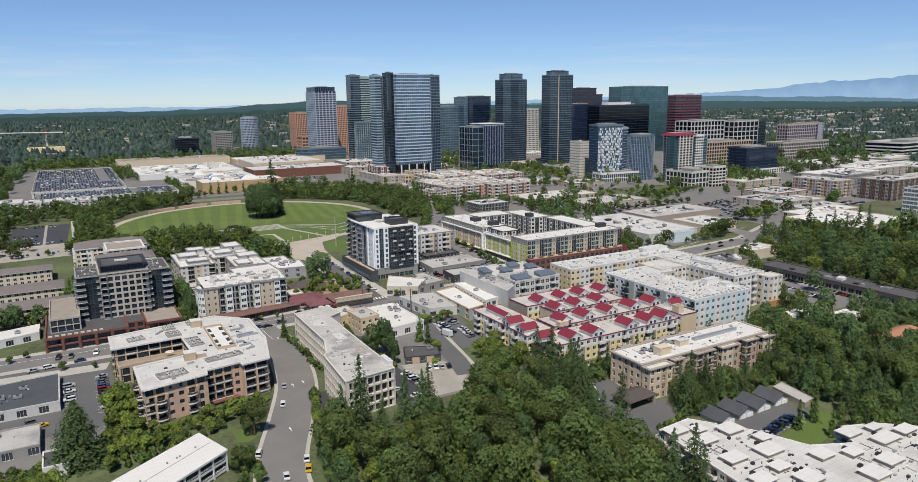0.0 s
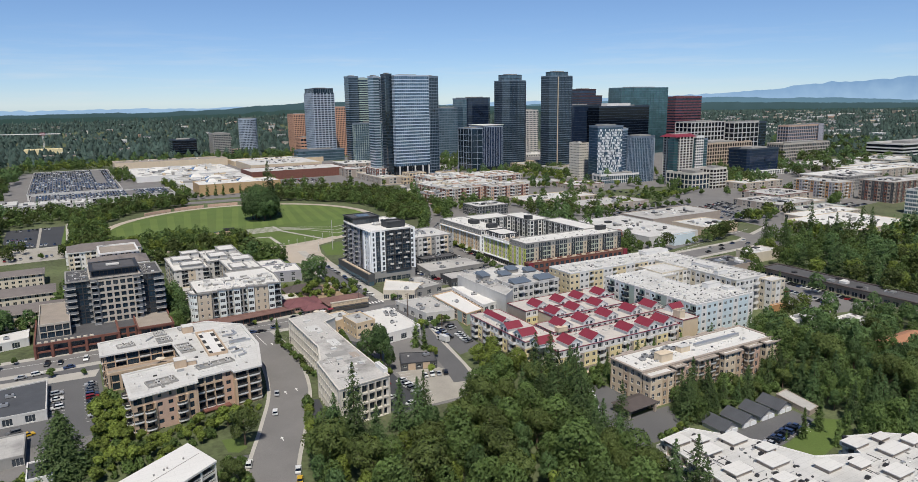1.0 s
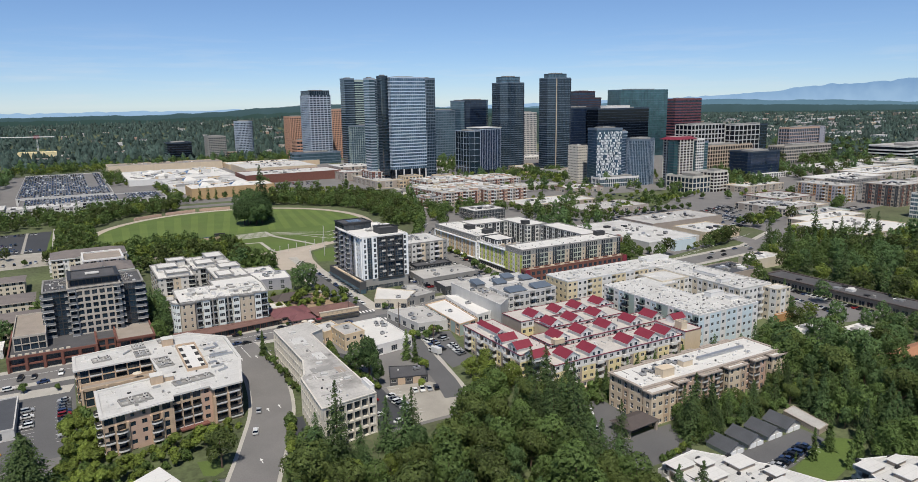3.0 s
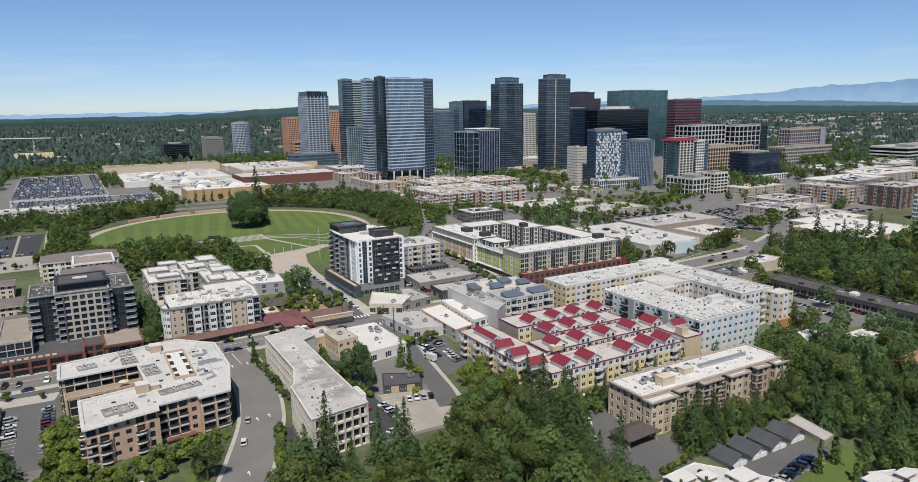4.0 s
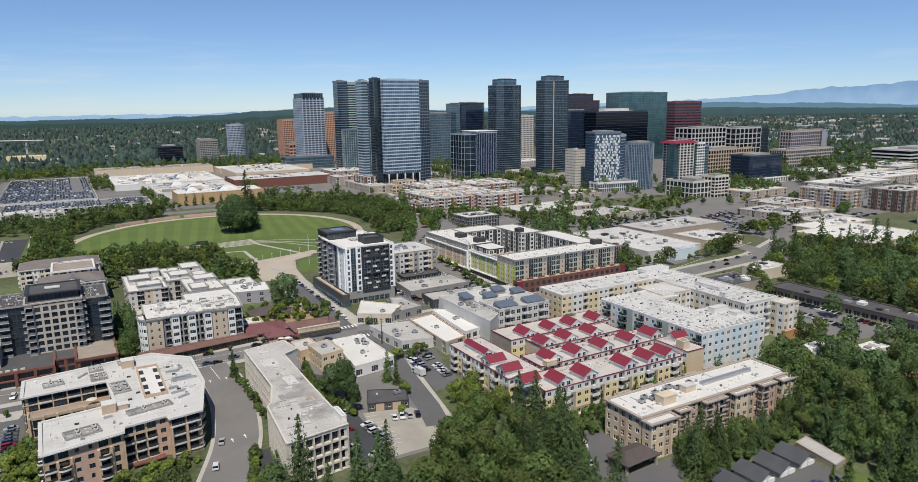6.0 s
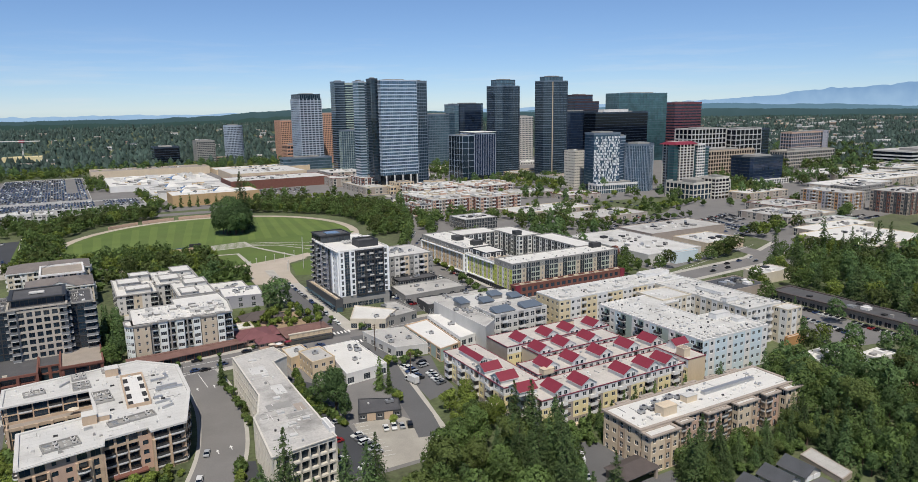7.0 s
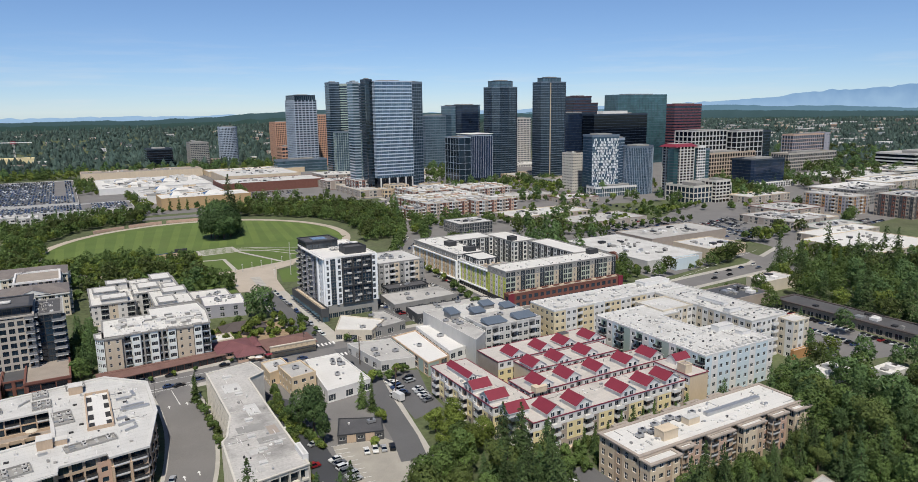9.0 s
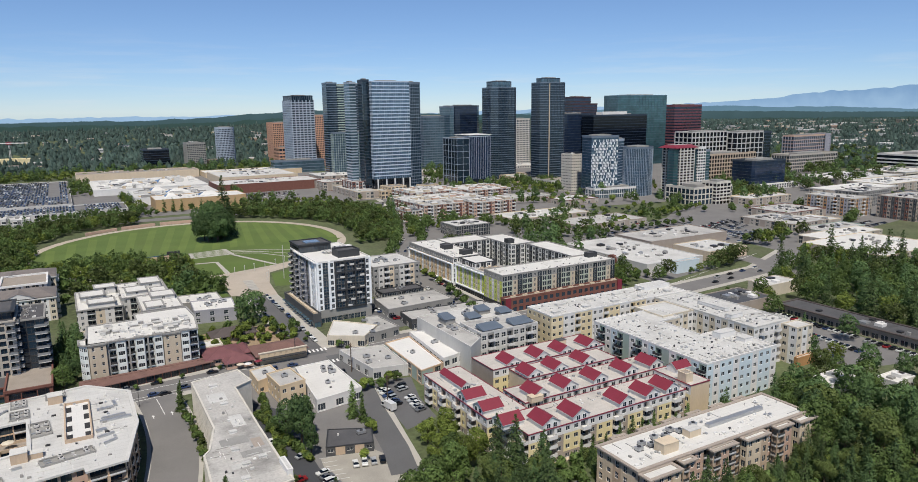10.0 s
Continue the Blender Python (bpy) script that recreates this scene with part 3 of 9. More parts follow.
def hill(x, y):
    """Rise of the wooded hills far out."""
    r = math.hypot(x, y)
    th = math.degrees(math.atan2(x, y))
    h = 48 + 22 * math.exp(-((th - 17) / 8) ** 2) + 14 * smooth(25, 60, th) + 8 * noise.noise((x / 700, y / 700, 3.0))
    return (h - 14) * 0.6 * smooth(1500, 2900, r) * (1 - smooth(2950, 3400, r)) + 6 * noise.noise((x / 260, y / 260, 0)) * smooth(1500, 2200, r)


def land(x, y):
    return G(y) + hill(x, y)


def build_ground():
    ys = [-2500, -1200, -100] + [-100 + (1278 / 10) * i for i in range(1, 11)] + [1178 + 130 * i for i in range(1, 30)]
    xs = [-3000, -1500, -900, -500] + [-300 + 130 * i for i in range(40)]
    v = [(x, y, land(x, y)) for y in ys for x in xs]
    nx = len(xs)
    f = [(j * nx + i, j * nx + i + 1, (j + 1) * nx + i + 1, (j + 1) * nx + i) for j in range(len(ys) - 1) for i in range(nx - 1)]
    tagged(new("ground", mesh_of("ground", v, f, ["ground"])), "green and brown town ground reaching to the hills", "ground", kind="structure")


build_ground()


def haze_glow_mat(name, low, high, z0, z1, strength):
    """A far backdrop that glows: air haze is put into its emission colours."""
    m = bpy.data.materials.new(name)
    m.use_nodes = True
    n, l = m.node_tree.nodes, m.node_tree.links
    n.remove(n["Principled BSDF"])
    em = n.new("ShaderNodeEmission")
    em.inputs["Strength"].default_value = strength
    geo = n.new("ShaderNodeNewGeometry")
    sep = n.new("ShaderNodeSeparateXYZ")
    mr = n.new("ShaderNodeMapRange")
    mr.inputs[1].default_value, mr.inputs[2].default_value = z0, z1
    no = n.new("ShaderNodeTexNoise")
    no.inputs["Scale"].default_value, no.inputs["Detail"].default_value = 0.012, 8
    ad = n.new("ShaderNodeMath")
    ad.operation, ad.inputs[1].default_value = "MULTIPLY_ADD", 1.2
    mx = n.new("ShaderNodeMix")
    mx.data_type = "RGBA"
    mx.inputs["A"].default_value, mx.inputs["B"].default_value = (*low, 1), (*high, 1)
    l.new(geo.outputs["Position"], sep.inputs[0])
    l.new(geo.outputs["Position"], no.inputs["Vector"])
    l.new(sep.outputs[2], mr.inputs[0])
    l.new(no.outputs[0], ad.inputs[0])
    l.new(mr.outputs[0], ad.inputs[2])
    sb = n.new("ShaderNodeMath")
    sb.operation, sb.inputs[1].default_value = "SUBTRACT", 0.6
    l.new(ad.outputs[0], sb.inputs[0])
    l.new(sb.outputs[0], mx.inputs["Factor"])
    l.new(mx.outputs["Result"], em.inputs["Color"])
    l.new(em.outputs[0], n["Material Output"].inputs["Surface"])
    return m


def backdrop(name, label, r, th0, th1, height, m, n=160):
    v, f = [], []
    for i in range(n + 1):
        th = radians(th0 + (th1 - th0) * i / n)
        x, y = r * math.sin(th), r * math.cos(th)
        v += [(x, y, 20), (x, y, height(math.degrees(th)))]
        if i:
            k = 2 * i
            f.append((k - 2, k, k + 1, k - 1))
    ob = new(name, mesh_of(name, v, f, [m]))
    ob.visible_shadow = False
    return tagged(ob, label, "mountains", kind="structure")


def peaks(th):
    rise = 1.15 * smooth(38, 74, th) ** 1.5
    return 80 + 32 * smooth(28, 44, th) + 10 * noise.noise((th / 2.2, 9, 0)) + 8 * noise.noise((th / 0.6, 3, 0)) + 150 * rise * (0.9 + 0.3 * noise.noise((th / 5.0, 0.3, 0))) + 30 * noise.noise((th / 1.3, 4, 0)) * rise + 6 * noise.noise((th / 0.4, 7, 0)) * rise


def tree_line(base, swell, seed):
    """The jagged top of a wooded ridge, in metres, by the bearing."""
    def height(th):
        h = base + swell(th) + 9 * noise.noise((th / 4.0, seed, 0)) + 5 * noise.noise((th / 1.1, seed, 2))
        return h + 5 * abs(noise.noise((th / 0.13, seed, 5))) + 3.5 * noise.noise((th / 0.045, seed, 8))
    return height


def hump(c, w, a):
    return lambda th: a * math.exp(-((th - c) / w) ** 2)


# Haze is painted into these ridges as emission, paler the farther they stand.
backdrop("backdrop_mountains", "pale blue hazy mountain range on the horizon", 4880, -12, 75, peaks, haze_glow_mat("far_mountains", (0.33, 0.5, 0.7), (0.21, 0.36, 0.58), 80, 220, 1.0), 420)
backdrop("backdrop_ridge", "blue hazy wooded ridge on the horizon", 4700, -12, 75, tree_line(50, lambda th: hump(12, 5, 14)(th) + hump(50, 16, 52)(th), 2.0), haze_glow_mat("far_ridge", (0.14, 0.25, 0.33), (0.12, 0.22, 0.3), 60, 120, 1.0), 1400)
backdrop("backdrop_hill_far", "blue-green wooded hills in the distance", 3900, -12, 75, tree_line(66, lambda th: hump(20, 8, 40)(th) + hump(48, 14, 12)(th), 3.0), haze_glow_mat("far_hill", (0.055, 0.1, 0.11), (0.07, 0.122, 0.14), 30, 110, 1.0), 1800)
backdrop("backdrop_hill_near", "dark green wooded hillside in the distance", 3100, -12, 75, tree_line(60, lambda th: hump(18, 5, 18)(th) - hump(46, 12, 6)(th), 4.0), haze_glow_mat("near_hill", (0.035, 0.068, 0.058), (0.05, 0.09, 0.085), 10, 80, 1.0), 2000)

# ---- roads, lots, park ----
MAIN = [(-160, 345), (60, 343), (145, 347), (250, 349), (372, 344), (460, 350), (560, 388), (640, 420), (900, 440)]
sheet("road_main", strip(MAIN, 15), "asphalt_old", 0.05, "grey asphalt main street with pale markings", "road")
sheet("pavement_main", strip(MAIN, 23), "concrete", 0.03, "pale concrete pavement along the street", "pavement")
CURVE = bend([(46, 130), (46, 180), (50, 205), (62, 235), (72, 262), (77, 290), (78, 315), (76, 340)])
sheet("road_curve", strip(CURVE, 14.5), "asphalt_old", 0.055, "grey asphalt road that bends between the apartment blocks", "road")
sheet("pavement_curve", strip(CURVE, 17.2), "concrete", 0.032, "pale concrete pavement along the bending road", "pavement")
sheet("road_west", strip([(146, 349), (146, 470)], 10), "asphalt", 0.06, "asphalt side street beside the white and charcoal block", "road")
sheet("pavement_west", strip([(148, 354), (148, 470)], 20), "concrete", 0.034, "pale concrete pavement beside the side street", "pavement")
sheet("road_south", strip([(153.5, 345), (151.5, 310), (146, 283), (141, 252), (137, 236)], 9), "asphalt", 0.06, "asphalt side street leading down to the parking lot", "road")
sheet("road_court", strip([(244, 349), (246, 420), (254, 500), (298, 560), (330, 640), (372, 760), (392, 900)], 14), "asphalt_old", 0.06, "grey asphalt avenue with street trees", "road")
sheet("pavement_court", strip([(244, 349), (246, 420), (254, 500), (298, 560), (330, 640), (372, 760), (392, 900)], 26), "concrete", 0.036, "pale pavement along the avenue", "pavement")
sheet("road_north", strip([(-200, 780), (120, 775), (330, 765), (700, 740), (1100, 720)], 16), "asphalt_old", 0.058, "grey asphalt cross street", "road")
sheet("road_east", strip([(470, 330), (500, 500), (545, 700), (560, 900)], 16), "asphalt_old", 0.061, "grey asphalt avenue between the towers", "road")
LOTS = [("yard_shops", [(100, 222), (142, 222), (150, 290), (150, 340), (104, 340), (106, 312)], "asphalt_old", "worn asphalt yard around the small shops"),
        ("garden_ground", [(102, 364), (141, 368), (141, 404), (102, 404)], "dirt", "brown planted garden soil between the restaurants"),
        ("yard_west", [(-60, 226), (8, 240), (8, 262), (-60, 262)], "asphalt_old", "asphalt yard between the low sheds"),
        ("parking_lot_gravel", [(112, 224), (140, 224), (140, 243), (134, 256), (117, 258)], "gravel", "pale gravel parking lot under the trees"),
        ("parking_lot_shops", [(150, 262), (164, 266), (166, 284), (172, 304), (156, 308), (152, 284)], "asphalt", "asphalt parking lot beside the red-roofed block"),
        ("parking_lot_office", [(100, 224), (114, 224), (116, 300), (108, 312), (101, 297)], "asphalt_new", "dark asphalt yard beside the grey office"),
        ("parking_lot_west", [(-60, 262), (8, 262), (8, 345), (-60, 345)], "asphalt", "worn asphalt parking lot with parked cars"),
        ("parking_lot_garages", [(186, 136), (204, 137.5), (229, 143), (229, 152), (186, 152)], "asphalt", "asphalt yard in front of the row of garages"),
        ("pavement_south", [(142.2, 238), (144.6, 238), (151.5, 276), (155.5, 308), (153.8, 308), (149.5, 282)], "concrete", "pale concrete pavement along the side street"),
        ("lawn_condo", [(40.7, 235.6), (47.5, 234.1), (47.2, 226), (44, 224), (41, 226)], "lawn", "small lawn between the hedges below the condominium"),
        ("drive_condo", [(41, 222), (47, 221), (46.5, 210), (42, 206), (38, 212)], "asphalt", "short asphalt drive to the parking deck"),
        ("drive_office", [(66, 207), (75, 211), (80, 250), (76.6, 251), (72.6, 236)], "asphalt_new", "dark asphalt drive beside the grey office"),
        ("yard_tan", [(161, 178.5), (184, 180), (184, 206), (170, 206)], "asphalt", "asphalt service yard beside the tan apartment block"),
        ("drive_tan", [(160, 160), (184, 160), (192, 178), (160, 178)], "asphalt", "asphalt drive under the entrance porch"),
        ("parking_lot_east", [(340, 215), (384, 205), (384, 285), (345, 285)], "asphalt_old", "asphalt parking lot before the dark-roofed shops"),
        ("parking_lot_big", [(430, 395), (600, 440), (590, 540), (440, 500)], "asphalt_old", "wide asphalt parking lot between low shops"),
        ("parking_lot_pool", [(-44, 612), (-2, 612), (0, 700), (-44, 700)], "asphalt_new", "dark fresh asphalt court beside the park"),
        ("yard_court", [(-64, 560), (0, 562), (2, 611), (-64, 611)], "gravel", "pale gravel yard beside the dark court"),
        ("yard_dark", [(180, 365), (255, 365), (255, 415), (195, 420)], "asphalt", "asphalt yard behind the shops"),
        ("yard_mall", [(-60, 800), (380, 790), (400, 1170), (-60, 1170)], "asphalt_old", "pale worn asphalt around the shopping mall"),
        ("yard_towers", [(400, 640), (700, 600), (1100, 640), (1000, 1100), (420, 1170)], "asphalt_old", "grey paved ground between the towers"),
        ("yard_east", [(520, 380), (700, 405), (900, 430), (1000, 560), (1180, 640), (1180, 700), (700, 600), (600, 560), (540, 520)], "asphalt_old", "grey parking and streets between low shops"),
        ("yard_store", [(372, 360), (440, 372), (440, 500), (372, 500)], "asphalt_old", "asphalt around the pale store"),
        ("yard_mid", [(270, 500), (520, 500), (540, 740), (400, 740)], "asphalt_old", "asphalt between the brick blocks")]
for i, (nm, poly, m, lb) in enumerate(LOTS):
    sheet(nm, poly, m, 0.02 + 0.001 * i, lb, "parking lot" if "lot" in nm else "yard")


sheet("lane_west", [(-52, 322), (6, 318), (8, 326), (-52, 330)], "concrete", 0.06, "pale worn concrete lane across the parking lot", "road")
for k in range(13):
    sheet("stall_line", strip([(1.0, 274 + 3 * k), (6.5, 273.5 + 3 * k)], 0.15), "paint", 0.07, "white painted parking stall line", "marking")
    sheet("stall_line", strip([(-10.5, 274 + 3 * k), (-5.5, 273.5 + 3 * k)], 0.15), "paint", 0.07, "white painted parking stall line", "marking")
for k in range(10):
    sheet("stall_line", strip([(200 + 2.8 * k, 138.5), (199 + 2.8 * k, 143.5)], 0.15), "paint", 0.07, "white painted parking stall line", "marking")
    sheet("stall_line", strip([(116.5, 232 + 2.9 * k), (121, 231 + 2.9 * k)], 0.15), "paint", 0.07, "white painted parking stall line", "marking")


def arc(cx, cy, rx, ry, a0, a1, n=48, tilt=0.0):
    out = []
    for i in range(n + 1):
        a = radians(a0 + (a1 - a0) * i / n)
        x, y = rx * math.cos(a), ry * math.sin(a)
        out.append((cx + x * math.cos(tilt) - y * math.sin(tilt), cy + x * math.sin(tilt) + y * math.cos(tilt)))
    return out


# the round park lawn and its promenade
CX, CY, RX, RY = 140.0, 628.0, 112.0, 104.0
sheet("park_green", arc(CX, CY, 155, 150, 0, 352), "ground", 0.012, "rough green ground under the park trees", "ground")
sheet("promenade", arc(CX, CY, RX + 7, RY + 7, 0, 357, 60), "plaza", 0.024, "pale gravel promenade round the lawn", "path")
sheet("lawn", arc(CX, CY, RX, RY, 0, 357, 60), "lawn", 0.05, "wide mown park lawn with faint stripes", "lawn")
sheet("lawn_west", [(-5, 600), (24, 600), (30, 700), (0, 715)], "lawn", 0.06, "mown green lawn beside the trees", "lawn")
sheet("park_cross_path", strip([(20, 566), (60, 580), (92, 590)], 4), "plaza", 0.07, "pale gravel path across the lawn", "path")
sheet("path_lot", strip([(0.5, 606), (1.5, 712)], 3.0), "concrete", 0.09, "pale concrete walk beside the dark court", "path")
sheet("path_lot", strip([(-46, 610), (0, 608)], 2.4), "concrete", 0.091, "pale concrete walk beside the dark court", "path")
sheet("path_lot", strip([(-20, 612), (-19, 700)], 2.0), "gravel", 0.092, "pale strip across the dark court", "path")
sheet("lawn_terrace", [(100, 566), (142, 559), (157, 582), (198, 545), (252, 600), (200, 606), (158, 603), (122, 604)], "lawn", 0.07, "mown lawn terraces below the round lawn", "lawn")
sheet("plaza", [(133, 466), (158, 456), (161, 486), (168, 512), (184, 521), (181, 528), (144, 519), (134, 500)], "plaza", 0.08, "sandy paved plaza with steps", "plaza")
sheet("plaza_steps", [(146, 474), (151, 472), (153, 498), (147, 499)], "concrete", 0.1, "pale stone steps in the plaza", "step")
for k in range(6):
    sheet("step_edge", strip([(146.2, 476 + 4 * k), (151.8, 475 + 4 * k)], 0.7), "mid_grey", 0.112, "grey edge of a stone step", "step")
sheet("lawn_garden", [(144.5, 559), (157, 580), (176, 532), (144, 523)], "lawn", 0.09, "triangular mown lawn beside the plaza", "lawn")
sheet("lawn_hall", [(100, 466), (132, 468), (133, 516), (108, 538)], "lawn", 0.082, "lawn under the trees beside the plaza", "lawn")
sheet("lawn_flag", [(162, 476), (180, 470), (186, 516), (168, 508)], "lawn", 0.083, "small lawn beside the charcoal block", "lawn")
sheet("paved_terrace", [(130, 600), (158, 603), (160, 582), (129, 580)], "concrete", 0.12, "pale paved terrace between the lawns", "terrace")
for k in range(5):
    sheet("terrace_lawn", [(132, 583 + 3.6 * k), (156, 584 + 3.6 * k), (156, 585.6 + 3.6 * k), (132, 584.6 + 3.6 * k)], "lawn", 0.13, "narrow grass strip in the paved terrace", "lawn")
sheet("garden_wall", strip([(106, 566), (143, 560.5), (143, 522)], 3.2), "concrete", 0.12, "pale stone path edging the triangular lawn", "path")
sheet("garden_walk", strip([(158, 581), (179, 531)], 2.6), "concrete", 0.121, "pale stone path beside the triangular lawn", "path")
sheet("garden_front", strip([(143, 521), (179, 531), (190, 536)], 4), "plaza", 0.122, "sandy walk along the triangular lawn", "path")
for k in range(3):
    sheet("terrace_step", strip([(160, 585 + 5 * k), (178, 575 + 6.5 * k), (196 + 3 * k, 548 + 13 * k), (236, 566 + 12 * k)], 1.5), "concrete", 0.124 + 0.002 * k, "pale stone terrace edge in the lawn", "step")
sheet("planting_bed", [(82, 597), (98, 582), (122, 581), (123, 603)], "dirt", 0.1, "brown planting bed below the lawn wall", "bed")
sheet("canal", strip([(82, 599), (122, 605)], 2.2), "water", 0.12, "narrow dark water channel in the park", "water")
bw_ = thing("bridge_wall", "dark stone wall beside the water channel", "wall", 120, 604, G(604))
part("stonework", box_me(9, 1.0, 2.6, "charcoal"), bw_, (0, 0, -0.1))
for x, y in ((140, 508), (146, 516), (153, 518), (160, 521), (168, 524), (176, 527), (164, 500), (161, 492), (184, 532)):
    pl = thing("lamp_post", "slim pale lamp post on the plaza", "lamp post", x, y, G(y))
    part("post", box_me(0.22, 0.22, 5.0, "pale_grey"), pl)
    part("lamp_head", box_me(0.6, 0.6, 0.4, "white"), pl, (0, 0, 5.0))
fp = thing("flag_pole", "tall pale pole on the lawn", "pole", 172, 492, G(492))
part("post", box_me(0.3, 0.3, 22, "pale_grey"), fp)
part("post", box_me(0.5, 0.5, 1.0, "concrete"), fp)
for a0, a1 in ((66, 80), (82, 96), (98, 112), (114, 128)):
    pts = arc(CX, CY, RX + 9, RY + 9, a0, a1, 8)
    wl = thing("retaining_wall", "low rose stone retaining wall above the park lawn", "wall", pts[4][0], pts[4][1], G(pts[4][1]))
    wa = Acc()
    for p, q in zip(pts, pts[1:]):
        L = math.hypot(q[0] - p[0], q[1] - p[1])
        wa.obox(((p[0] + q[0]) / 2 - pts[4][0], (p[1] + q[1]) / 2 - pts[4][1]), ((q[0] - p[0]) / L, (q[1] - p[1]) / L), L, 0.8, -0.5, 2.6, "rose_brick")
    part("stonework", wa.mesh("stonework"), wl)
STRIPES = mat("lawn_stripe", (0.115, 0.165, 0.036), 0.95, 0.12, 0.05, 2.0)
for k in range(-8, 9):
    x, dx = CX + 13 * k, 26
    half = RY * math.sqrt(max(0.0, 1 - ((x + 3 - CX) / RX) ** 2)) - 9
    lo = max(CY - half, 607)
    if CY + half > lo + 8:
        f = lambda y: dx * (y - CY) / RY * (1 - abs(k) / 9)
        sheet("mown_stripe", [(x + f(lo), lo), (x + 6 + f(lo), lo), (x + 6 + f(CY + half), CY + half), (x + f(CY + half), CY + half)], STRIPES, 0.056, "lighter mown stripe in the lawn", "lawn")


# ---- buildings near the camera ----
rng = random.Random(4)
W = [("w", "white")]


def building(name, label, x, y, z=None, category="apartment building", group=""):
    return thing(name, label, category, x, y, G(y) if z is None else z, group)


def charcoal_tower():
    b = building("apartment_building", "ten-storey white and charcoal apartment block with flat white roof", 176, 413, -0.4)
    H = [7.0] + [3.15] * 8
    P, C, V, D = "bright_panel", "charcoal", "lavender", "dark_grey"
    south = [(["s", "t"], ["mid_grey", P]), (["s", "G"], ["mid_grey", C]), (["s", "t"], ["mid_grey", P])] + [(["P", "G"], ["mid_grey", C])] * 5 + [(["-", "t"], ["mid_grey", P])]
    west = [("B", C), ("G", D), ("t", V), ("B", D), ("t", V), ("G", D), ("B", V), ("t", V), ("G", D), ("t", V), ("t", P), ("n", P), ("n", P)]
    kw = dict(frame_m="mid_grey", slab="white", rail="glass")
    top = wing(b, rect(161.5, 391, 191, 437), -0.4, H, [(3.28, south), (3.8, south), (3.8, west), (3.54, west)], "bright_roof", 0.8, "charcoal", "white", glass="glass_dark", **kw)
    # the dark frame that stands proud of the glazed south front, and the white fins at its sides
    for k in range(4):
        part("frame_post", box_me(0.7, 0.9, 25.4, "charcoal"), b, (-4.7 + 5.47 * k, -22.3, 6.9))
    for z in (6.6, 16.2, 25.8, 31.4):
        part("frame_beam", box_me(17.2, 0.9, 0.8, "charcoal"), b, (3.5, -22.3, z))
    for k in range(3):
        for j in range(8):
            if (3 * j + 2 * k) % 4:
                part("balcony_front", box_me(2.4, 0.5, 0.95, "pale_grey" if (j + k) % 3 else "rail_glass"), b, (-2.0 + 5.47 * k + (1.2 if j % 2 else -0.6), -22.25, 7.2 + 3.15 * j))
    for x in (-14.1, -7.9, 14.6):
        part("white_fin", box_me(1.1, 0.7, 25.6, "bright_panel"), b, (x, -22.3, 7.0))
    for y in (-20.5, -11.5):
        part("white_fin", box_me(0.7, 1.0, 24.6, "bright_panel"), b, (-14.75, y, 7.2))
    part("roof_slab", box_me(1.4, 38, 0.5, "white"), b, (-14.9, -3.2, top + 0.4), 0, "white roof slab that overhangs the side")
    wing(b, rect(157, 386, 161.2, 438), -0.4, [6.5], [(4, [("s", "dark_grey")])] * 4, "tan_roof", 0.9, "dark_grey", frame_m="dark_metal", glass="glass_teal")
    for k in range(14):
        part("planter", box_me(1.2, 2.2, 0.9, "tan"), b, (-17.2, -23 + 3.3 * k, 6.6))
    ph = wing(b, rect(161.6, 421, 180, 437), top + 0.01, [4.2], [(3.5, [("G", "charcoal")])] * 4, "dark_roof", 0.5, "charcoal", frame_m="dark_metal", over=0.4)
    part("roof_hatch", box_me(8, 7, 0.5, "glass_sky"), b, (-5, 15.5, ph + 0.5), 0, "pale blue canopy on the roof terrace")
    wing(b, rect(176, 398, 188, 408), top + 0.01, [3.0], [None] * 4, "dark_roof", 0.9, "charcoal")
    for k in range(7):
        part("solar_panel", box_me(1.2, 6.2, 0.35, "pale_grey"), b, (-2.5 + 1.8 * k, 0.5, top + 1.4), 0, "pale roof louvre")
    part("roof_house", box_me(3.2, 5.0, 3.2, "white"), b, (11.6, 0.5, top + 0.4))
    for k in range(3):
        roof_unit(b, 182 + 3 * k, 420, top, 2.4, 2, 1.8)
    for k in range(12):
        part("canopy", box_me(1.6, 2.8, 0.2, "glass_teal"), b, (-20.2, -25 + 4.2 * k, 3.6))


charcoal_tower()


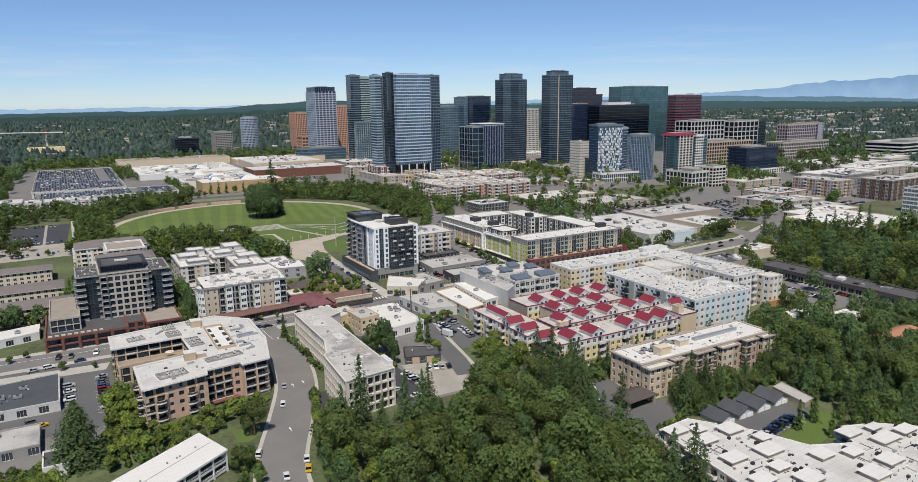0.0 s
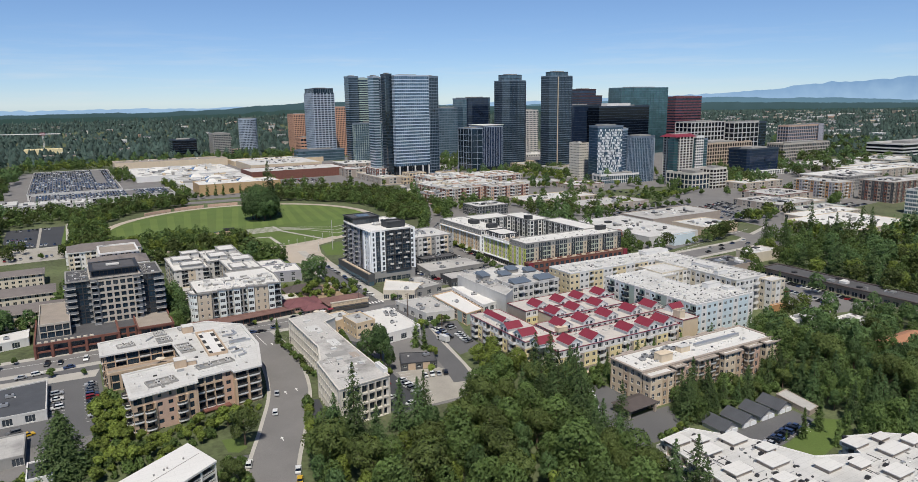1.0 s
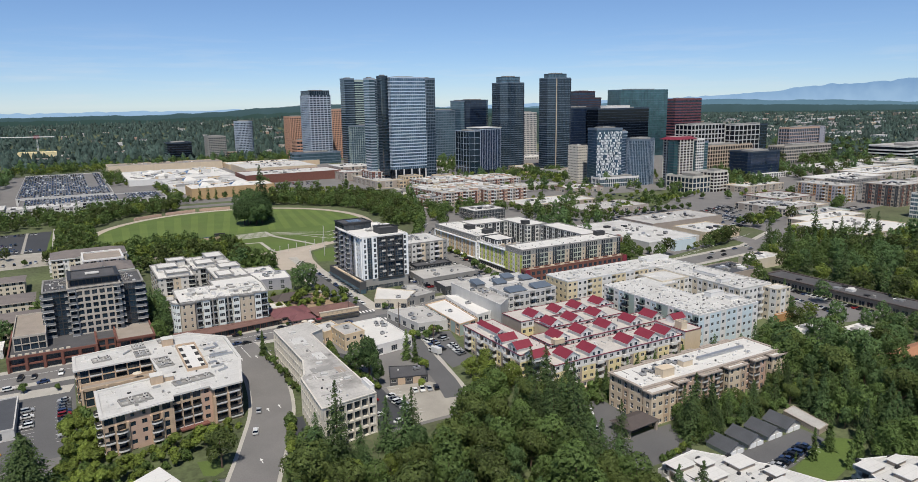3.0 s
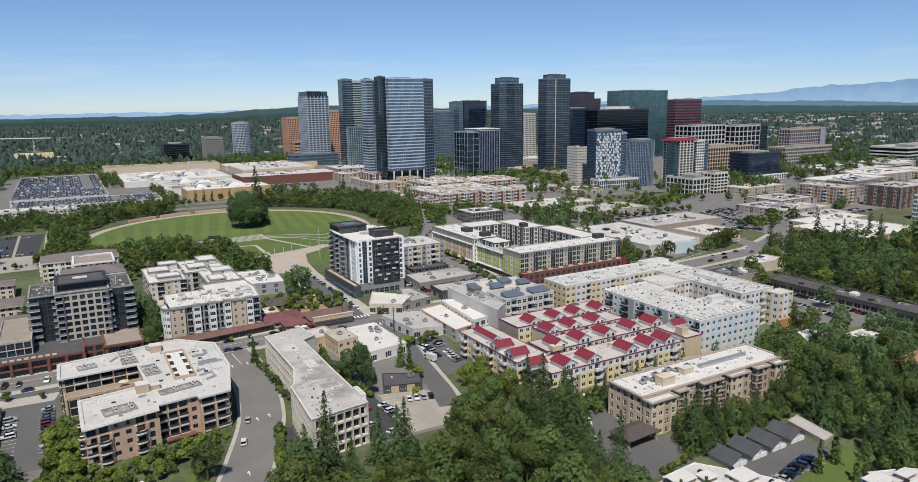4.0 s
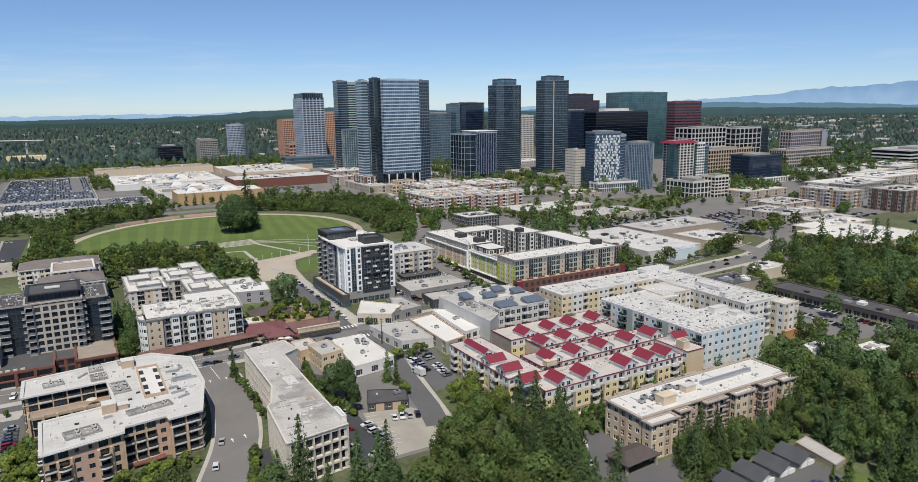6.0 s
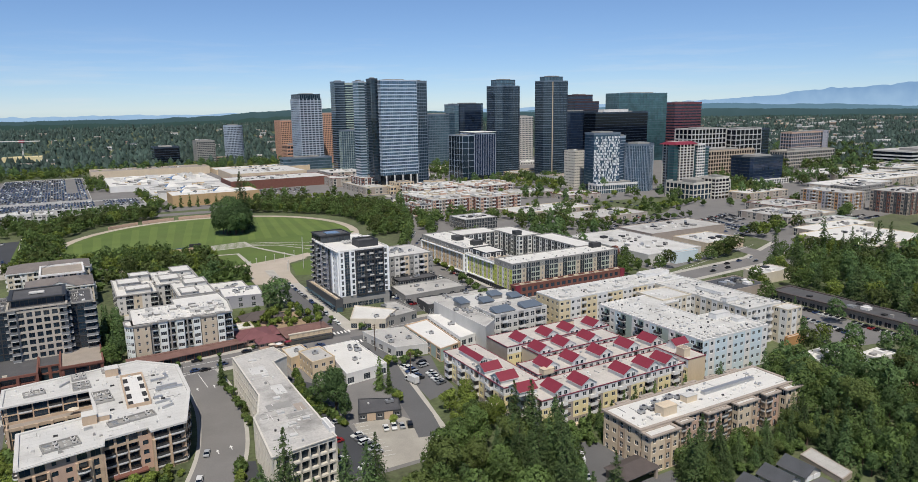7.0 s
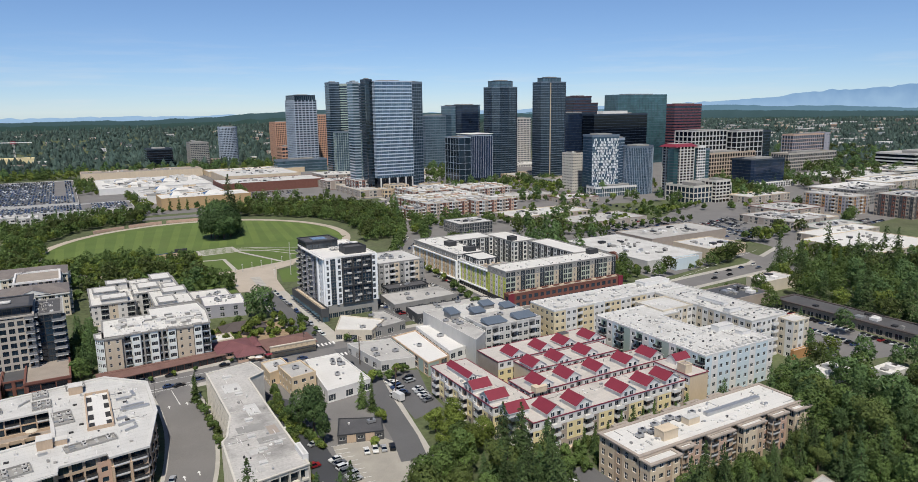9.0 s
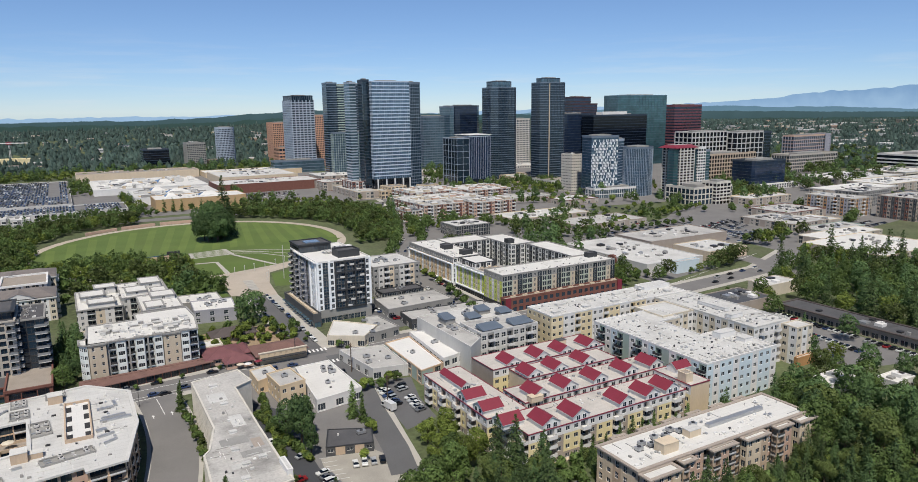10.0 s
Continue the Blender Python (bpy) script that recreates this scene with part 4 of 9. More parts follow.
def court_building():
    b = building("apartment_building", "six-storey apartment block with lime and cream bays round a courtyard", 296, 420, -0.9)
    H = [4.2] + [3.05] * 5
    up = lambda c, g="charcoal": [g, c, c, c, c, "mid_grey"]
    cream_w = (2.6, [("n", up("peach")), ("n", up("cream")), ("n", up("peach")), ("n", up("white"))])
    lime_w = (2.6, [("n", up("lime")), ("n", up("cream")), ("n", up("lime")), ("n", up("white"))])
    south = (3.4, [("X", ["brick", "brick", "moss", "moss", "moss", "mid_grey"]), ("X", ["brick", "brick", "moss", "moss", "moss", "mid_grey"]), ("n", ["brick", "brick", "oat", "oat", "oat", "mid_grey"]), ("G", ["brick", "brick", "charcoal", "charcoal", "charcoal", "mid_grey"])])
    inner = (3.6, [("q", "white"), ("q", "dark_grey")])
    top = wing(b, rect(256, 417, 277, 478), -0.9, H, [inner, inner, south, cream_w], "clean_roof", 0.6, "dark_grey", "mid_grey")
    wing(b, rect(258, 381.2, 276, 416.8), -0.9, H[:-1], [lime_w, inner, lime_w, lime_w], "tan_roof", 0.9, "dark_grey", "white")
    wing(b, rect(260, 397, 275, 416.5), -0.9 + sum(H[:-1]) + 0.01, H[-1:], [inner] * 4, "clean_roof", 0.5, "dark_grey", "charcoal")
    wing(b, rect(256, 362, 337, 381), -0.9, H, [south, south, inner, lime_w], "clean_roof", 0.6, "dark_grey", "mid_grey")
    wing(b, rect(254.8, 357, 338, 361.9), -0.9, [3.8, 3.4], [(4.2, [("X", "brick"), ("T", "brick")])] * 4, "tan_roof", 0.9, "brick", glass="glass_dark", frame_m="dark_metal")
    wing(b, rect(320, 381.2, 337, 430), -0.9, H, [inner, south, inner, inner], "clean_roof", 0.6, "dark_grey", "mid_grey", join=True)
    wing(b, rect(277.2, 458, 309, 478), -0.9, H, [inner, inner, south, inner], "clean_roof", 0.6, "dark_grey", "mid_grey", join=True)
    wing(b, rect(309.2, 432, 328, 470), -0.9, H, [inner, south, south, inner], "clean_roof", 0.6, "dark_grey", "mid_grey", join=True)
    for x, y, w, d in ((268, 447, 6, 7), (270, 425, 7, 5), (330, 376, 7, 4), (313, 440, 5, 5)):
        wing(b, rect(x - w / 2, y - d / 2, x + w / 2, y + d / 2), top + 0.01, [2.6], [None] * 4, "dark_roof", 0.3, "charcoal")
    # white edge frames of the two coloured fronts, and the deck on the brick base
    for y0, y1, zt in ((417.4, 477.6, 15.4), (381.6, 416.4, 15.4)):
        for y in (y0, y1):
            part("edge_frame", box_me(0.9, 0.9, zt - 3.6, "bright_panel"), b, (255.6 - 296 if y1 > 450 else 257.6 - 296, y - 420, 4.0))
        for z in (3.9, zt):
            part("edge_frame", box_me(0.9, y1 - y0, 0.7, "bright_panel"), b, (255.6 - 296 if y1 > 450 else 257.6 - 296, (y0 + y1) / 2 - 420, z))
    for k in range(10):
        part("terrace_planter", box_me(3.2, 0.9, 0.9, "tan"), b, (-36 + 8.0 * k, -62.3, 8.1))
    part("entrance_sign", box_me(3.4, 0.4, 6.0, "red_roof"), b, (40.5, -63.3, 2.2), 0, "red banner on the brick corner")
    part("entrance_sign", box_me(3.4, 0.4, 6.0, "red_roof"), b, (-39.5, -63.3, 2.2), 0, "red banner on the brick corner")
    for x, y in ((263, 389), (266, 386), (270, 391), (268, 394), (273, 388), (262, 393)):
        part("terrace_planter", box_me(1.6, 1.2, 0.7, "tan"), b, (x - 296, y - 420, 17.4))
    clutter(b, 31, 258, 420, 275, 475, top, 60)
    clutter(b, 32, 260, 364, 334, 379, top, 60)
    vents(b, rng, 258, 420, 275, 475, top, 14)
    vents(b, rng, 262, 364, 335, 379, top, 16)


court_building()


def blue_complex():
    b = building("apartment_building", "pale blue and white five-storey apartment block with white roof", 277, 252, -3.2)
    H = [3.6] + [3.5] * 4
    s = (3.6, [("w", "pale_blue"), ("w", "white"), ("w", "pale_blue")])
    w = (3.7, [("w", "white"), ("B", "sage"), ("w", "white"), ("w", "pale_blue"), ("B", "sage"), ("-", "sage")])
    poly = [(254, 221), (294.5, 221), (294.5, 246), (279, 246), (279, 268), (291, 268), (291, 284), (254, 284)]
    top = wing(b, poly, -3.4, H, [s, s, (3.6, [("w", "cream")]), (3.6, [("w", "cream")]), (3.6, [("w", "cream")]), s, s, w], "white_roof", 0.5, "pale_blue", "white", rail="dark_metal")
    vents(b, rng, 256, 224, 293, 244, top, 20)
    vents(b, rng, 256, 246, 277, 282, top, 18)
    for k in range(13):
        part("roof_fin", box_me(0.3, 2.2, 0.9, "pale_grey"), b, (-21 + 3.1 * k, -29.7, top + 3.2))
        part("roof_fin", box_me(2.2, 0.3, 0.9, "pale_grey"), b, (-21.7, -27 + 4.3 * k, top + 3.2))
    clutter(b, 1, 256, 223, 293, 244, top, 110)
    clutter(b, 2, 256, 246, 277, 282, top, 70)
    roof_box(b, 286, 240, top, 9, 4, 2.4)
    roof_box(b, 289, 232, top, 5, 4, 1.6)


def yellow_complex():
    b = building("apartment_building", "yellow and white five-storey apartment block with white roof", 284, 306, -2.0)
    H = [3.4] * 5
    y = (3.5, [("w", "yellow"), ("w", "yellow"), ("w", "white"), ("w", "white"), ("b", "yellow")])
    c = (3.5, [("w", "cream"), ("w", "white")])
    top = wing(b, rect(240, 297, 326, 316), -2.0, H, [y, c, y, (3.6, [("w", "yellow"), ("w", "yellow")])], "white_roof", 0.6, "yellow", "white")
    wing(b, rect(304, 239, 328, 296.8), -3.0, [3.55] * 5, [(3.6, [("w", "white"), ("B", "white"), ("w", "white")]), c, c, c], "white_roof", 0.6, "white", "pale_grey")
    wing(b, rect(322, 231, 333, 238.8), -3.2, [3.6] * 4 + [2.5], [(3.6, [("w", "cream"), ("w", "white")])] * 4, "white_roof", 0.5, "cream")
    wing(b, rect(321, 229, 334, 230.8), -3.2, [4.2], [None] * 4, "grey_roof", 0.3, "wood_orange")
    wing(b, rect(284, 272, 303.8, 290), -2.6, H, [c] * 4, "white_roof", 0.6, "cream")
    wing(b, rect(308, 308, 326, 315), top + 0.01, [1.9], [None] * 4, "white_roof", 0.2, "white")
    vents(b, rng, 242, 299, 324, 314, top, 26)
    vents(b, rng, 306, 241, 326, 294, top, 20)
    clutter(b, 3, 242, 299, 324, 314, top, 110)
    clutter(b, 4, 306, 241, 326, 294, top, 90)
    for k in range(9):
        roof_box(b, 246 + 9 * k, 301.5 + (k % 2) * 9, top, 4.2, 2.4, 0.9, "pale_grey")
    roof_box(b, 315, 270, top, 3, 16, 1.4, "white")
    roof_box(b, 310, 254, top, 8, 3, 1.8, "white")


blue_complex()
yellow_complex()


def gable(parent, x, y, z, w, l, h, m="red_roof", wall="white", face=0.0):
    """A gabled dormer on a flat roof: its front faces the way (0 south, 90 east, -90 west)."""
    key = ("gable", w, l, h, m, wall)
    if key not in BOXES:
        a = Acc()
        e = 0.4
        low, o = 1.9, 0.35
        a.box(-w / 2 + o, -l / 2 + o, 0, w / 2 - o, l / 2 - o, low, wall)
        a.poly([(-w / 2 + o, -l / 2 + o - 0.01, low), (w / 2 - o, -l / 2 + o - 0.01, low), (0, -l / 2 + o - 0.01, low + h - 0.25)], wall)
        a.poly([(w / 2 - o, l / 2 - o, low), (-w / 2 + o, l / 2 - o, low), (0, l / 2 - o, low + h - 0.25)], wall)
        for s in (-1, 1):
            p0, p1 = (s * w / 2, -l / 2, low - 0.15), (s * w / 2, l / 2, low - 0.15)
            q0, q1 = (0, -l / 2, low + h), (0, l / 2, low + h)
            d = 0.22
            dn = lambda p: (p[0], p[1], p[2] - d)
            if s > 0:
                a.quad(p0, p1, q1, q0, m)
                a.quad(dn(p1), dn(p0), dn(q0), dn(q1), "white")
                a.quad(dn(p0), p0, q0, dn(q0), "white")
                a.quad(dn(p0), dn(p1), p1, p0, "white")
            else:
                a.quad(p1, p0, q0, q1, m)
                a.quad(dn(p0), dn(p1), dn(q1), dn(q0), "white")
                a.quad(p0, dn(p0), dn(q0), q0, "white")
                a.quad(dn(p1), dn(p0), p0, p1, "white")
        for wx in (-w * 0.17, w * 0.17):        # windows in the gable's front
            a.box(wx - 0.72, -l / 2 + o - 0.07, 0.35, wx + 0.72, -l / 2 + o + 0.05, 1.95, "bright_panel")
            for px in (-0.36, 0.36):
                a.box(wx + px - 0.3, -l / 2 + o - 0.1, 0.45, wx + px + 0.3, -l / 2 + o - 0.05, 1.85, "glass_dark")
        BOXES[key] = a.mesh("gable_roof")
    ox, oy, oz = parent.location
    part("gable_roof", BOXES[key], parent, (x - ox, y - oy, z - oz), radians(face), "deep red metal gable roof")


def red_complex():
    b = building("apartment_building", "four-storey cream and taupe apartment block with deep red gables", 208, 252, -3.4)
    z0, H = -3.6, [3.1] * 4
    s = (3.4, [("w", ["taupe", "pale_yellow", "pale_yellow", "white"]), ("w", ["taupe", "pale_yellow", "pale_yellow", "white"]), ("B", ["taupe", "taupe", "taupe", "white"]), ("w", ["taupe", "taupe", "taupe", "white"])])
    w = (3.4, [("w", ["taupe", "taupe", "taupe", "white"]), ("B", "taupe"), ("w", ["taupe", "pale_yellow", "pale_yellow", "white"])])
    roof = "tan_roof"
    kw = dict(roof="buff_roof", parapet=0.16, wall="taupe", cap="red_roof", over=0.12, thick=0.1)
    top = wing(b, rect(171, 218, 240, 234), z0, H, [s, s, s, w], **kw)
    wing(b, rect(240.3, 216, 250, 234), z0, [3.6] * 4, [(5, [("-", "beige")]), s, s, s], **kw)
    wing(b, rect(166, 234.3, 182, 280), z0, H, [s, s, s, w], **kw)
    wing(b, rect(190, 268, 246, 284), z0, [3.3] * 4, [s, s, s, (3.4, [("-", "taupe"), ("-", "taupe")])], join=True, **kw)
    wing(b, rect(184, 238, 250, 252), z0, H, [s, s, s, s], **kw)
    wing(b, rect(196, 254, 240, 266), z0 + 0.3, [3.2] * 4, [s, s, s, (3.4, [("-", "tan")])], join=True, **kw)
    wing(b, rect(240.5, 218.5, 244, 222.5), top, [5.2], [None] * 4, "tan_roof", 0.3, "tan")
    for x, y in ((180, 222.2), (192, 222.2), (212, 222.2), (224, 222.2), (233.5, 222.2), (191, 242.3), (204, 242.3), (218, 242.3), (233, 242.3), (200, 258.3), (212, 258.3), (226, 258.3), (200, 272.3), (214, 272.3), (226, 272.3), (240, 272.3), (246, 242.3)):
        gable(b, x, y, top, 7.6, 9.0, 2.3)
    for x, y in ((170, 228), (170, 240), (170, 251)):
        gable(b, x, y, top, 7.2, 8.5, 2.2, face=-90)
    gable(b, 172, 266, top, 4.4, 17, 1.6)
    gable(b, 248, 229, top + 2.0, 5.5, 8, 2.0, face=90)
    for i, (x0, y0, x1, y1) in enumerate(((172, 227, 239, 233), (168, 236, 181, 278), (192, 277, 245, 283), (186, 247, 249, 251), (198, 262, 239, 265))):
        clutter(b, 10 + i, x0, y0, x1, y1, top + 0.02, 34)
    roof_box(b, 188, 238, top, 5, 3, 2.0, "tan", top="tan")
    roof_box(b, 231, 279, top, 4, 3, 2.6, "tan", top="dark_roof")
    wing(b, rect(172, 216.6, 239, 217.9), z0 - 1.2, [1.9], [None] * 4, "tan", 0.1, "tan")


red_complex()


def tan_building():
    b = building("apartment_building", "four-storey tan and brown apartment block with white flat roof", 221, 190, -4.2)
    H = [3.3] * 4
    st = (3.2, [("t", "tan"), ("w", "tan"), ("t", "umber")])
    st2 = (3.2, [("b", "umber"), ("t", "rose_brick")])
    kw = dict(roof="clean_roof", parapet=0.35, wall="tan", cap="taupe", over=0.55, thick=0.5, rail="bars", slab="pale_grey")
    top = wing(b, rect(184, 184, 259, 201), -4.2, H, [st2, st, st, st], **kw)
    for x0, x1, d, s in ((184, 196, 4.6, st), (199, 204, 2.6, st2), (212, 222, 2.2, st2), (226, 236, 3.0, st), (241, 248, 2.6, st2), (251, 259, 3.4, st)):
        wing(b, rect(x0, 184 - d, x1, 183.4), -4.2, H[:-1] + [2.75], [s, s, None, s], **kw)
    for k in range(6):
        x = 192 + 11 * k
        wing(b, rect(x, 201.6, x + 5, 203.5), -4.2, H[:-1] + [2.75], [st] * 4, **kw)
    roof_box(b, 200, 189, top, 6, 4, 3.0, "tan", top="tan")
    roof_box(b, 214, 192, top, 5, 3, 2.2, "tan", top="white_roof")
    part("duct", box_me(26, 1.8, 1.1, "metal"), b, (14, 3, top + 4.2))
    for x, y in ((193, 193), (196, 195), (198, 193), (202, 196), (206, 195), (210, 197), (212, 195), (219, 196)):
        roof_unit(b, x, y, top, 2.2, 1.8, 1.2)
    vents(b, rng, 188, 186, 256, 199, top, 16)
    clutter(b, 20, 186, 186, 257, 199, top, 90)
    p = thing("porch", "open entrance porch with low dark brown hipped roof", "porch", 178, 181, -4.0)
    a = Acc()
    a.poly([(-7.5, -5, 3.6), (7.5, -5, 3.6), (4, 0, 5.6), (-4, 0, 5.6)], "porch_roof")
    a.poly([(7.5, 5, 3.6), (-7.5, 5, 3.6), (-4, 0, 5.6), (4, 0, 5.6)], "porch_roof")
    a.poly([(7.5, -5, 3.6), (7.5, 5, 3.6), (4, 0, 5.6)], "porch_roof")
    a.poly([(-7.5, 5, 3.6), (-7.5, -5, 3.6), (-4, 0, 5.6)], "porch_roof")
    a.box(-7.3, -4.8, 3.3, 7.3, 4.8, 3.59, "tan")
    part("roof", a.mesh("porch_roof"), p, (0, 0, 0), radians(4))
    for sx in (-1, 1):
        for sy in (-1, 1):
            part("column", box_me(0.8, 0.8, 3.4, "taupe"), p, (sx * 6.3, sy * 3.9, -0.05))


tan_building()


def office_fins(b, poly, edges):
    """Slim white piers that stand before the deep window bays."""
    for e in edges:
        p, q = poly[e], poly[(e + 1) % len(poly)]
        L = math.hypot(q[0] - p[0], q[1] - p[1])
        u = ((q[0] - p[0]) / L, (q[1] - p[1]) / L)
        n = max(1, round(L / 3.0))
        for k in range(n + 1):
            x, y = p[0] + u[0] * L * k / n + u[1] * 0.12, p[1] + u[1] * L * k / n - u[0] * 0.12
            part("pier", box_me(0.3, 0.3, 14.5, "bone"), b, (x - 92, y - 262, 0), math.atan2(u[1], u[0]))


def office():
    b = building("office_building", "four-storey white-framed office block with a stained grey roof", 92, 262, -3.4, "office building")
    poly = [(78.7, 222), (99, 225), (99, 262), (99.5, 298), (106, 302), (104, 315), (86.8, 311), (86.5, 268), (82.5, 253.5), (80.6, 251)]
    st = (3.0, [("F", "bone")])
    fill = (3.0, [("F", "pale_grey")])
    top = wing(b, poly, -3.4, [3.4] + [3.6] * 3 + [0.8], [st, fill, fill, None, fill, st, st, st, st, st], "stained_roof", 0.25, "bone", "bone", over=0.2, depth=1.3, frame_m="dark_metal", glass="glass_dark")
    office_fins(b, poly, (0, 6, 9))
    for x, y in ((88, 232), (90, 240), (89, 250), (91, 262), (93, 285), (93, 303), (95, 242)):
        roof_box(b, x, y, top, 2.2, 1.5, 0.5, "white")
    for x, y, w_, d_, m in ((85, 231, 5, 7, "grey_roof"), (93, 246, 6, 4, "mid_grey"), (90, 256, 8, 5, "mid_grey"), (94, 270, 4, 9, "white_roof"), (92, 292, 6, 8, "white_roof"), (96, 252, 3, 6, "taupe"), (88, 240, 4, 3, "white_roof")):
        part("roof_patch", box_me(w_, d_, 0.03, m), b, (x - 92, y - 262, top + 3.405))
    clutter(b, 21, 83, 227, 96, 258, top, 26, ("pale_grey", "mid_grey", "white"))
    clutter(b, 22, 88, 262, 98, 308, top, 30, ("pale_grey", "mid_grey", "white"))
    wing(b, rect(98.2, 228, 99.8, 236), top + 0.01, [1.6], [None] * 4, "white_roof", 0.1, "white")
    vents(b, rng, 82, 226, 97, 258, top, 8)


office()


def condo():
    b = building("apartment_building", "five-storey tan brick condominium with dark recessed balconies and white roof", 40, 288, -4.4)
    poly = [(15.5, 253), (37, 257), (37.3, 260.5), (51, 262.5), (51.4, 259.4), (61, 260.8), (66, 286), (66, 315), (53, 328), (9, 321), (9, 304), (36, 305.5), (37, 281), (15, 277.5)]
    H = [3.2] * 4 + [3.0]
    tb, rb, um = "tan_brick", "rose_brick", "umber"
    low_ = ["w", "b", "b", "b", "X"]
    bow = ["w", "B", "B", "B", "X"]
    f = (3.6, [(low_, um), (bow, tb), (["w", "w", "v", "w", "v"], rb), (["-", "n", "w", "w", "n"], rb), (bow, tb), (["w", "t", "t", "t", "X"], tb)])
    court = (3.45, [(["-", "b", "b", "b", "X"], um), (["-", "b", "b", "b", "X"], um), (["-", "b", "b", "b", "X"], um), (["w", "w", "w", "w", "w"], rb)])
    g = (4.4, [(["-", "b", "b", "b", "b"], um)])
    side = (4.3, [(["-", "b", "b", "b", "X"], um), (["-", "t", "t", "t", "X"], tb)])
    t = (4.4, [("P", tb), ("b", um)])
    kw = dict(slab="white", glass="glass_dark", frame_m="dark_metal")
    top = wing(b, poly, -4.6, H, [f, None, court, None, g, side, side, t, t, t, t, t, t, f], "white_roof", 0.5, "tan_brick", "pale_grey", over=0.75, rail="bow", **kw)
    # the lower tier of terraces between the two arms
    wing(b, [(10, 297.5), (36, 299.5), (36, 305), (10, 303.6)], -4.6, [3.2] * 3, [(4.3, [("P", "umber")]), None, None, (4, [("b", "umber")])], "tan_roof", 0.9, "tan_brick", "umber", rail="bars", **kw)
    for k in range(7):
        part("pier", box_me(0.8, 0.8, 10.4, "umber"), b, (-29.6 + 4.3 * k, 9.2 + 0.33 * k, -0.2))
    # brick piers that run up the front between the balconies
    for x, y, h in ((19.2, 253.4, 12.6), (22.8, 254.1, 12.6), (30.1, 255.4, 12.6), (33.6, 256.1, 12.6), (51.4, 259.0, 13.0), (56.2, 259.8, 13.0), (37.2, 257.6, 13.0)):
        part("pier", box_me(0.7, 0.9, h, "tan_brick"), b, (x - 40, y - 288, -0.2), 0.18)
    part("garage_canopy", box_me(10, 3.0, 0.5, "brick"), b, (4.2, -27.6, 2.6), 0.15, "dark red entrance canopy of the garage")
    part("roof_slab", box_me(23, 1.6, 0.35, "pale_grey"), b, (-13.6, -33.4, top + 4.4 - 0.1), 0.184)
    # screened plant on the roof
    for x, y, w, d, r in ((18.4, 312.5, 6.5, 4.5, 0.12), (32.6, 321.5, 4.6, 6.5, 0.05), (33.2, 311.5, 5.5, 7, 0.05), (39.3, 296.3, 5.6, 11, 0.1), (26.3, 263.4, 10, 6, 0.16), (46.5, 271.8, 14, 4.2, 0.2), (43.5, 324, 6, 6, 0.05)):
        c, s_ = math.cos(r), math.sin(r)
        at = lambda u, v, z: (x + c * u - s_ * v - 40, y + s_ * u + c * v - 288, top + 4.4 + z)
        for su, sv, bw, bd in ((0, -d / 2, w, 0.3), (0, d / 2, w, 0.3), (-w / 2, 0, 0.3, d), (w / 2, 0, 0.3, d)):
            part("well_curb", box_me(bw, bd, 0.6, "mid_grey"), b, at(su, sv, 0), r)
        part("well_floor", box_me(w - 0.4, d - 0.4, 0.05, "mid_grey"), b, at(0, 0, 0), r)
        for k in range(8):
            u, v = -w * 0.36 + (k % 4) * w * 0.24, (k // 4 - 0.5) * d * 0.45
            if k % 2:
                px, py, pz = at(u, v, 0.05)
                roof_unit(b, px + 40, py + 288, top + 0.05, 1.3, 1.1, 0.9, "pale_grey")
            else:
                part("duct", box_me(rng.choice((0.8, 1.8)), 0.45, 0.5, rng.choice(("metal", "pale_grey"))), b, at(u, v, 0.05), r)
    # the sunken light court: a raised curb, a pale middle, dark plates as shaft shade at both sides
    for x, y, w, d in ((46.2, 297, 0.5, 31), (53.4, 297.5, 0.5, 30), (49.8, 281.6, 7.4, 0.5), (49.8, 312.4, 7.4, 0.5)):
        part("court_curb", box_me(w, d, 1.1, "umber"), b, (x - 40, y - 288, top + 4.4))
    part("court_floor", box_me(6.7, 30, 0.3, "bright_roof"), b, (9.8, 9.2, top + 4.4), 0, "bright white roof of the light court")
    for x in (47.4, 52.3):
        for y in (284.5, 291.5, 299.5, 307.5):
            part("light_shaft", box_me(1.5, 4.4, 0.06, "pit"), b, (x - 40, y - 288, top + 4.7), 0, "dark plate painted as the shade in a light shaft")
    for x, y in ((41.5, 283), (29, 318), (36, 281.2), (57, 309), (58, 300), (43, 306), (57.5, 284), (25, 271), (44.5, 288)):
        part("skylight", box_me(1.3, 1.0, 0.3, "pit"), b, (x - 40, y - 288, top + 4.4))
    for x, y, w, d, h in ((34.6, 276.5, 4.2, 4.2, 3.0), (38.6, 276.8, 3.6, 2.6, 1.6), (43.6, 318.5, 4.4, 4.4, 2.8)):
        roof_box(b, x, y, top, w, d, h, "umber", top="clean_roof")
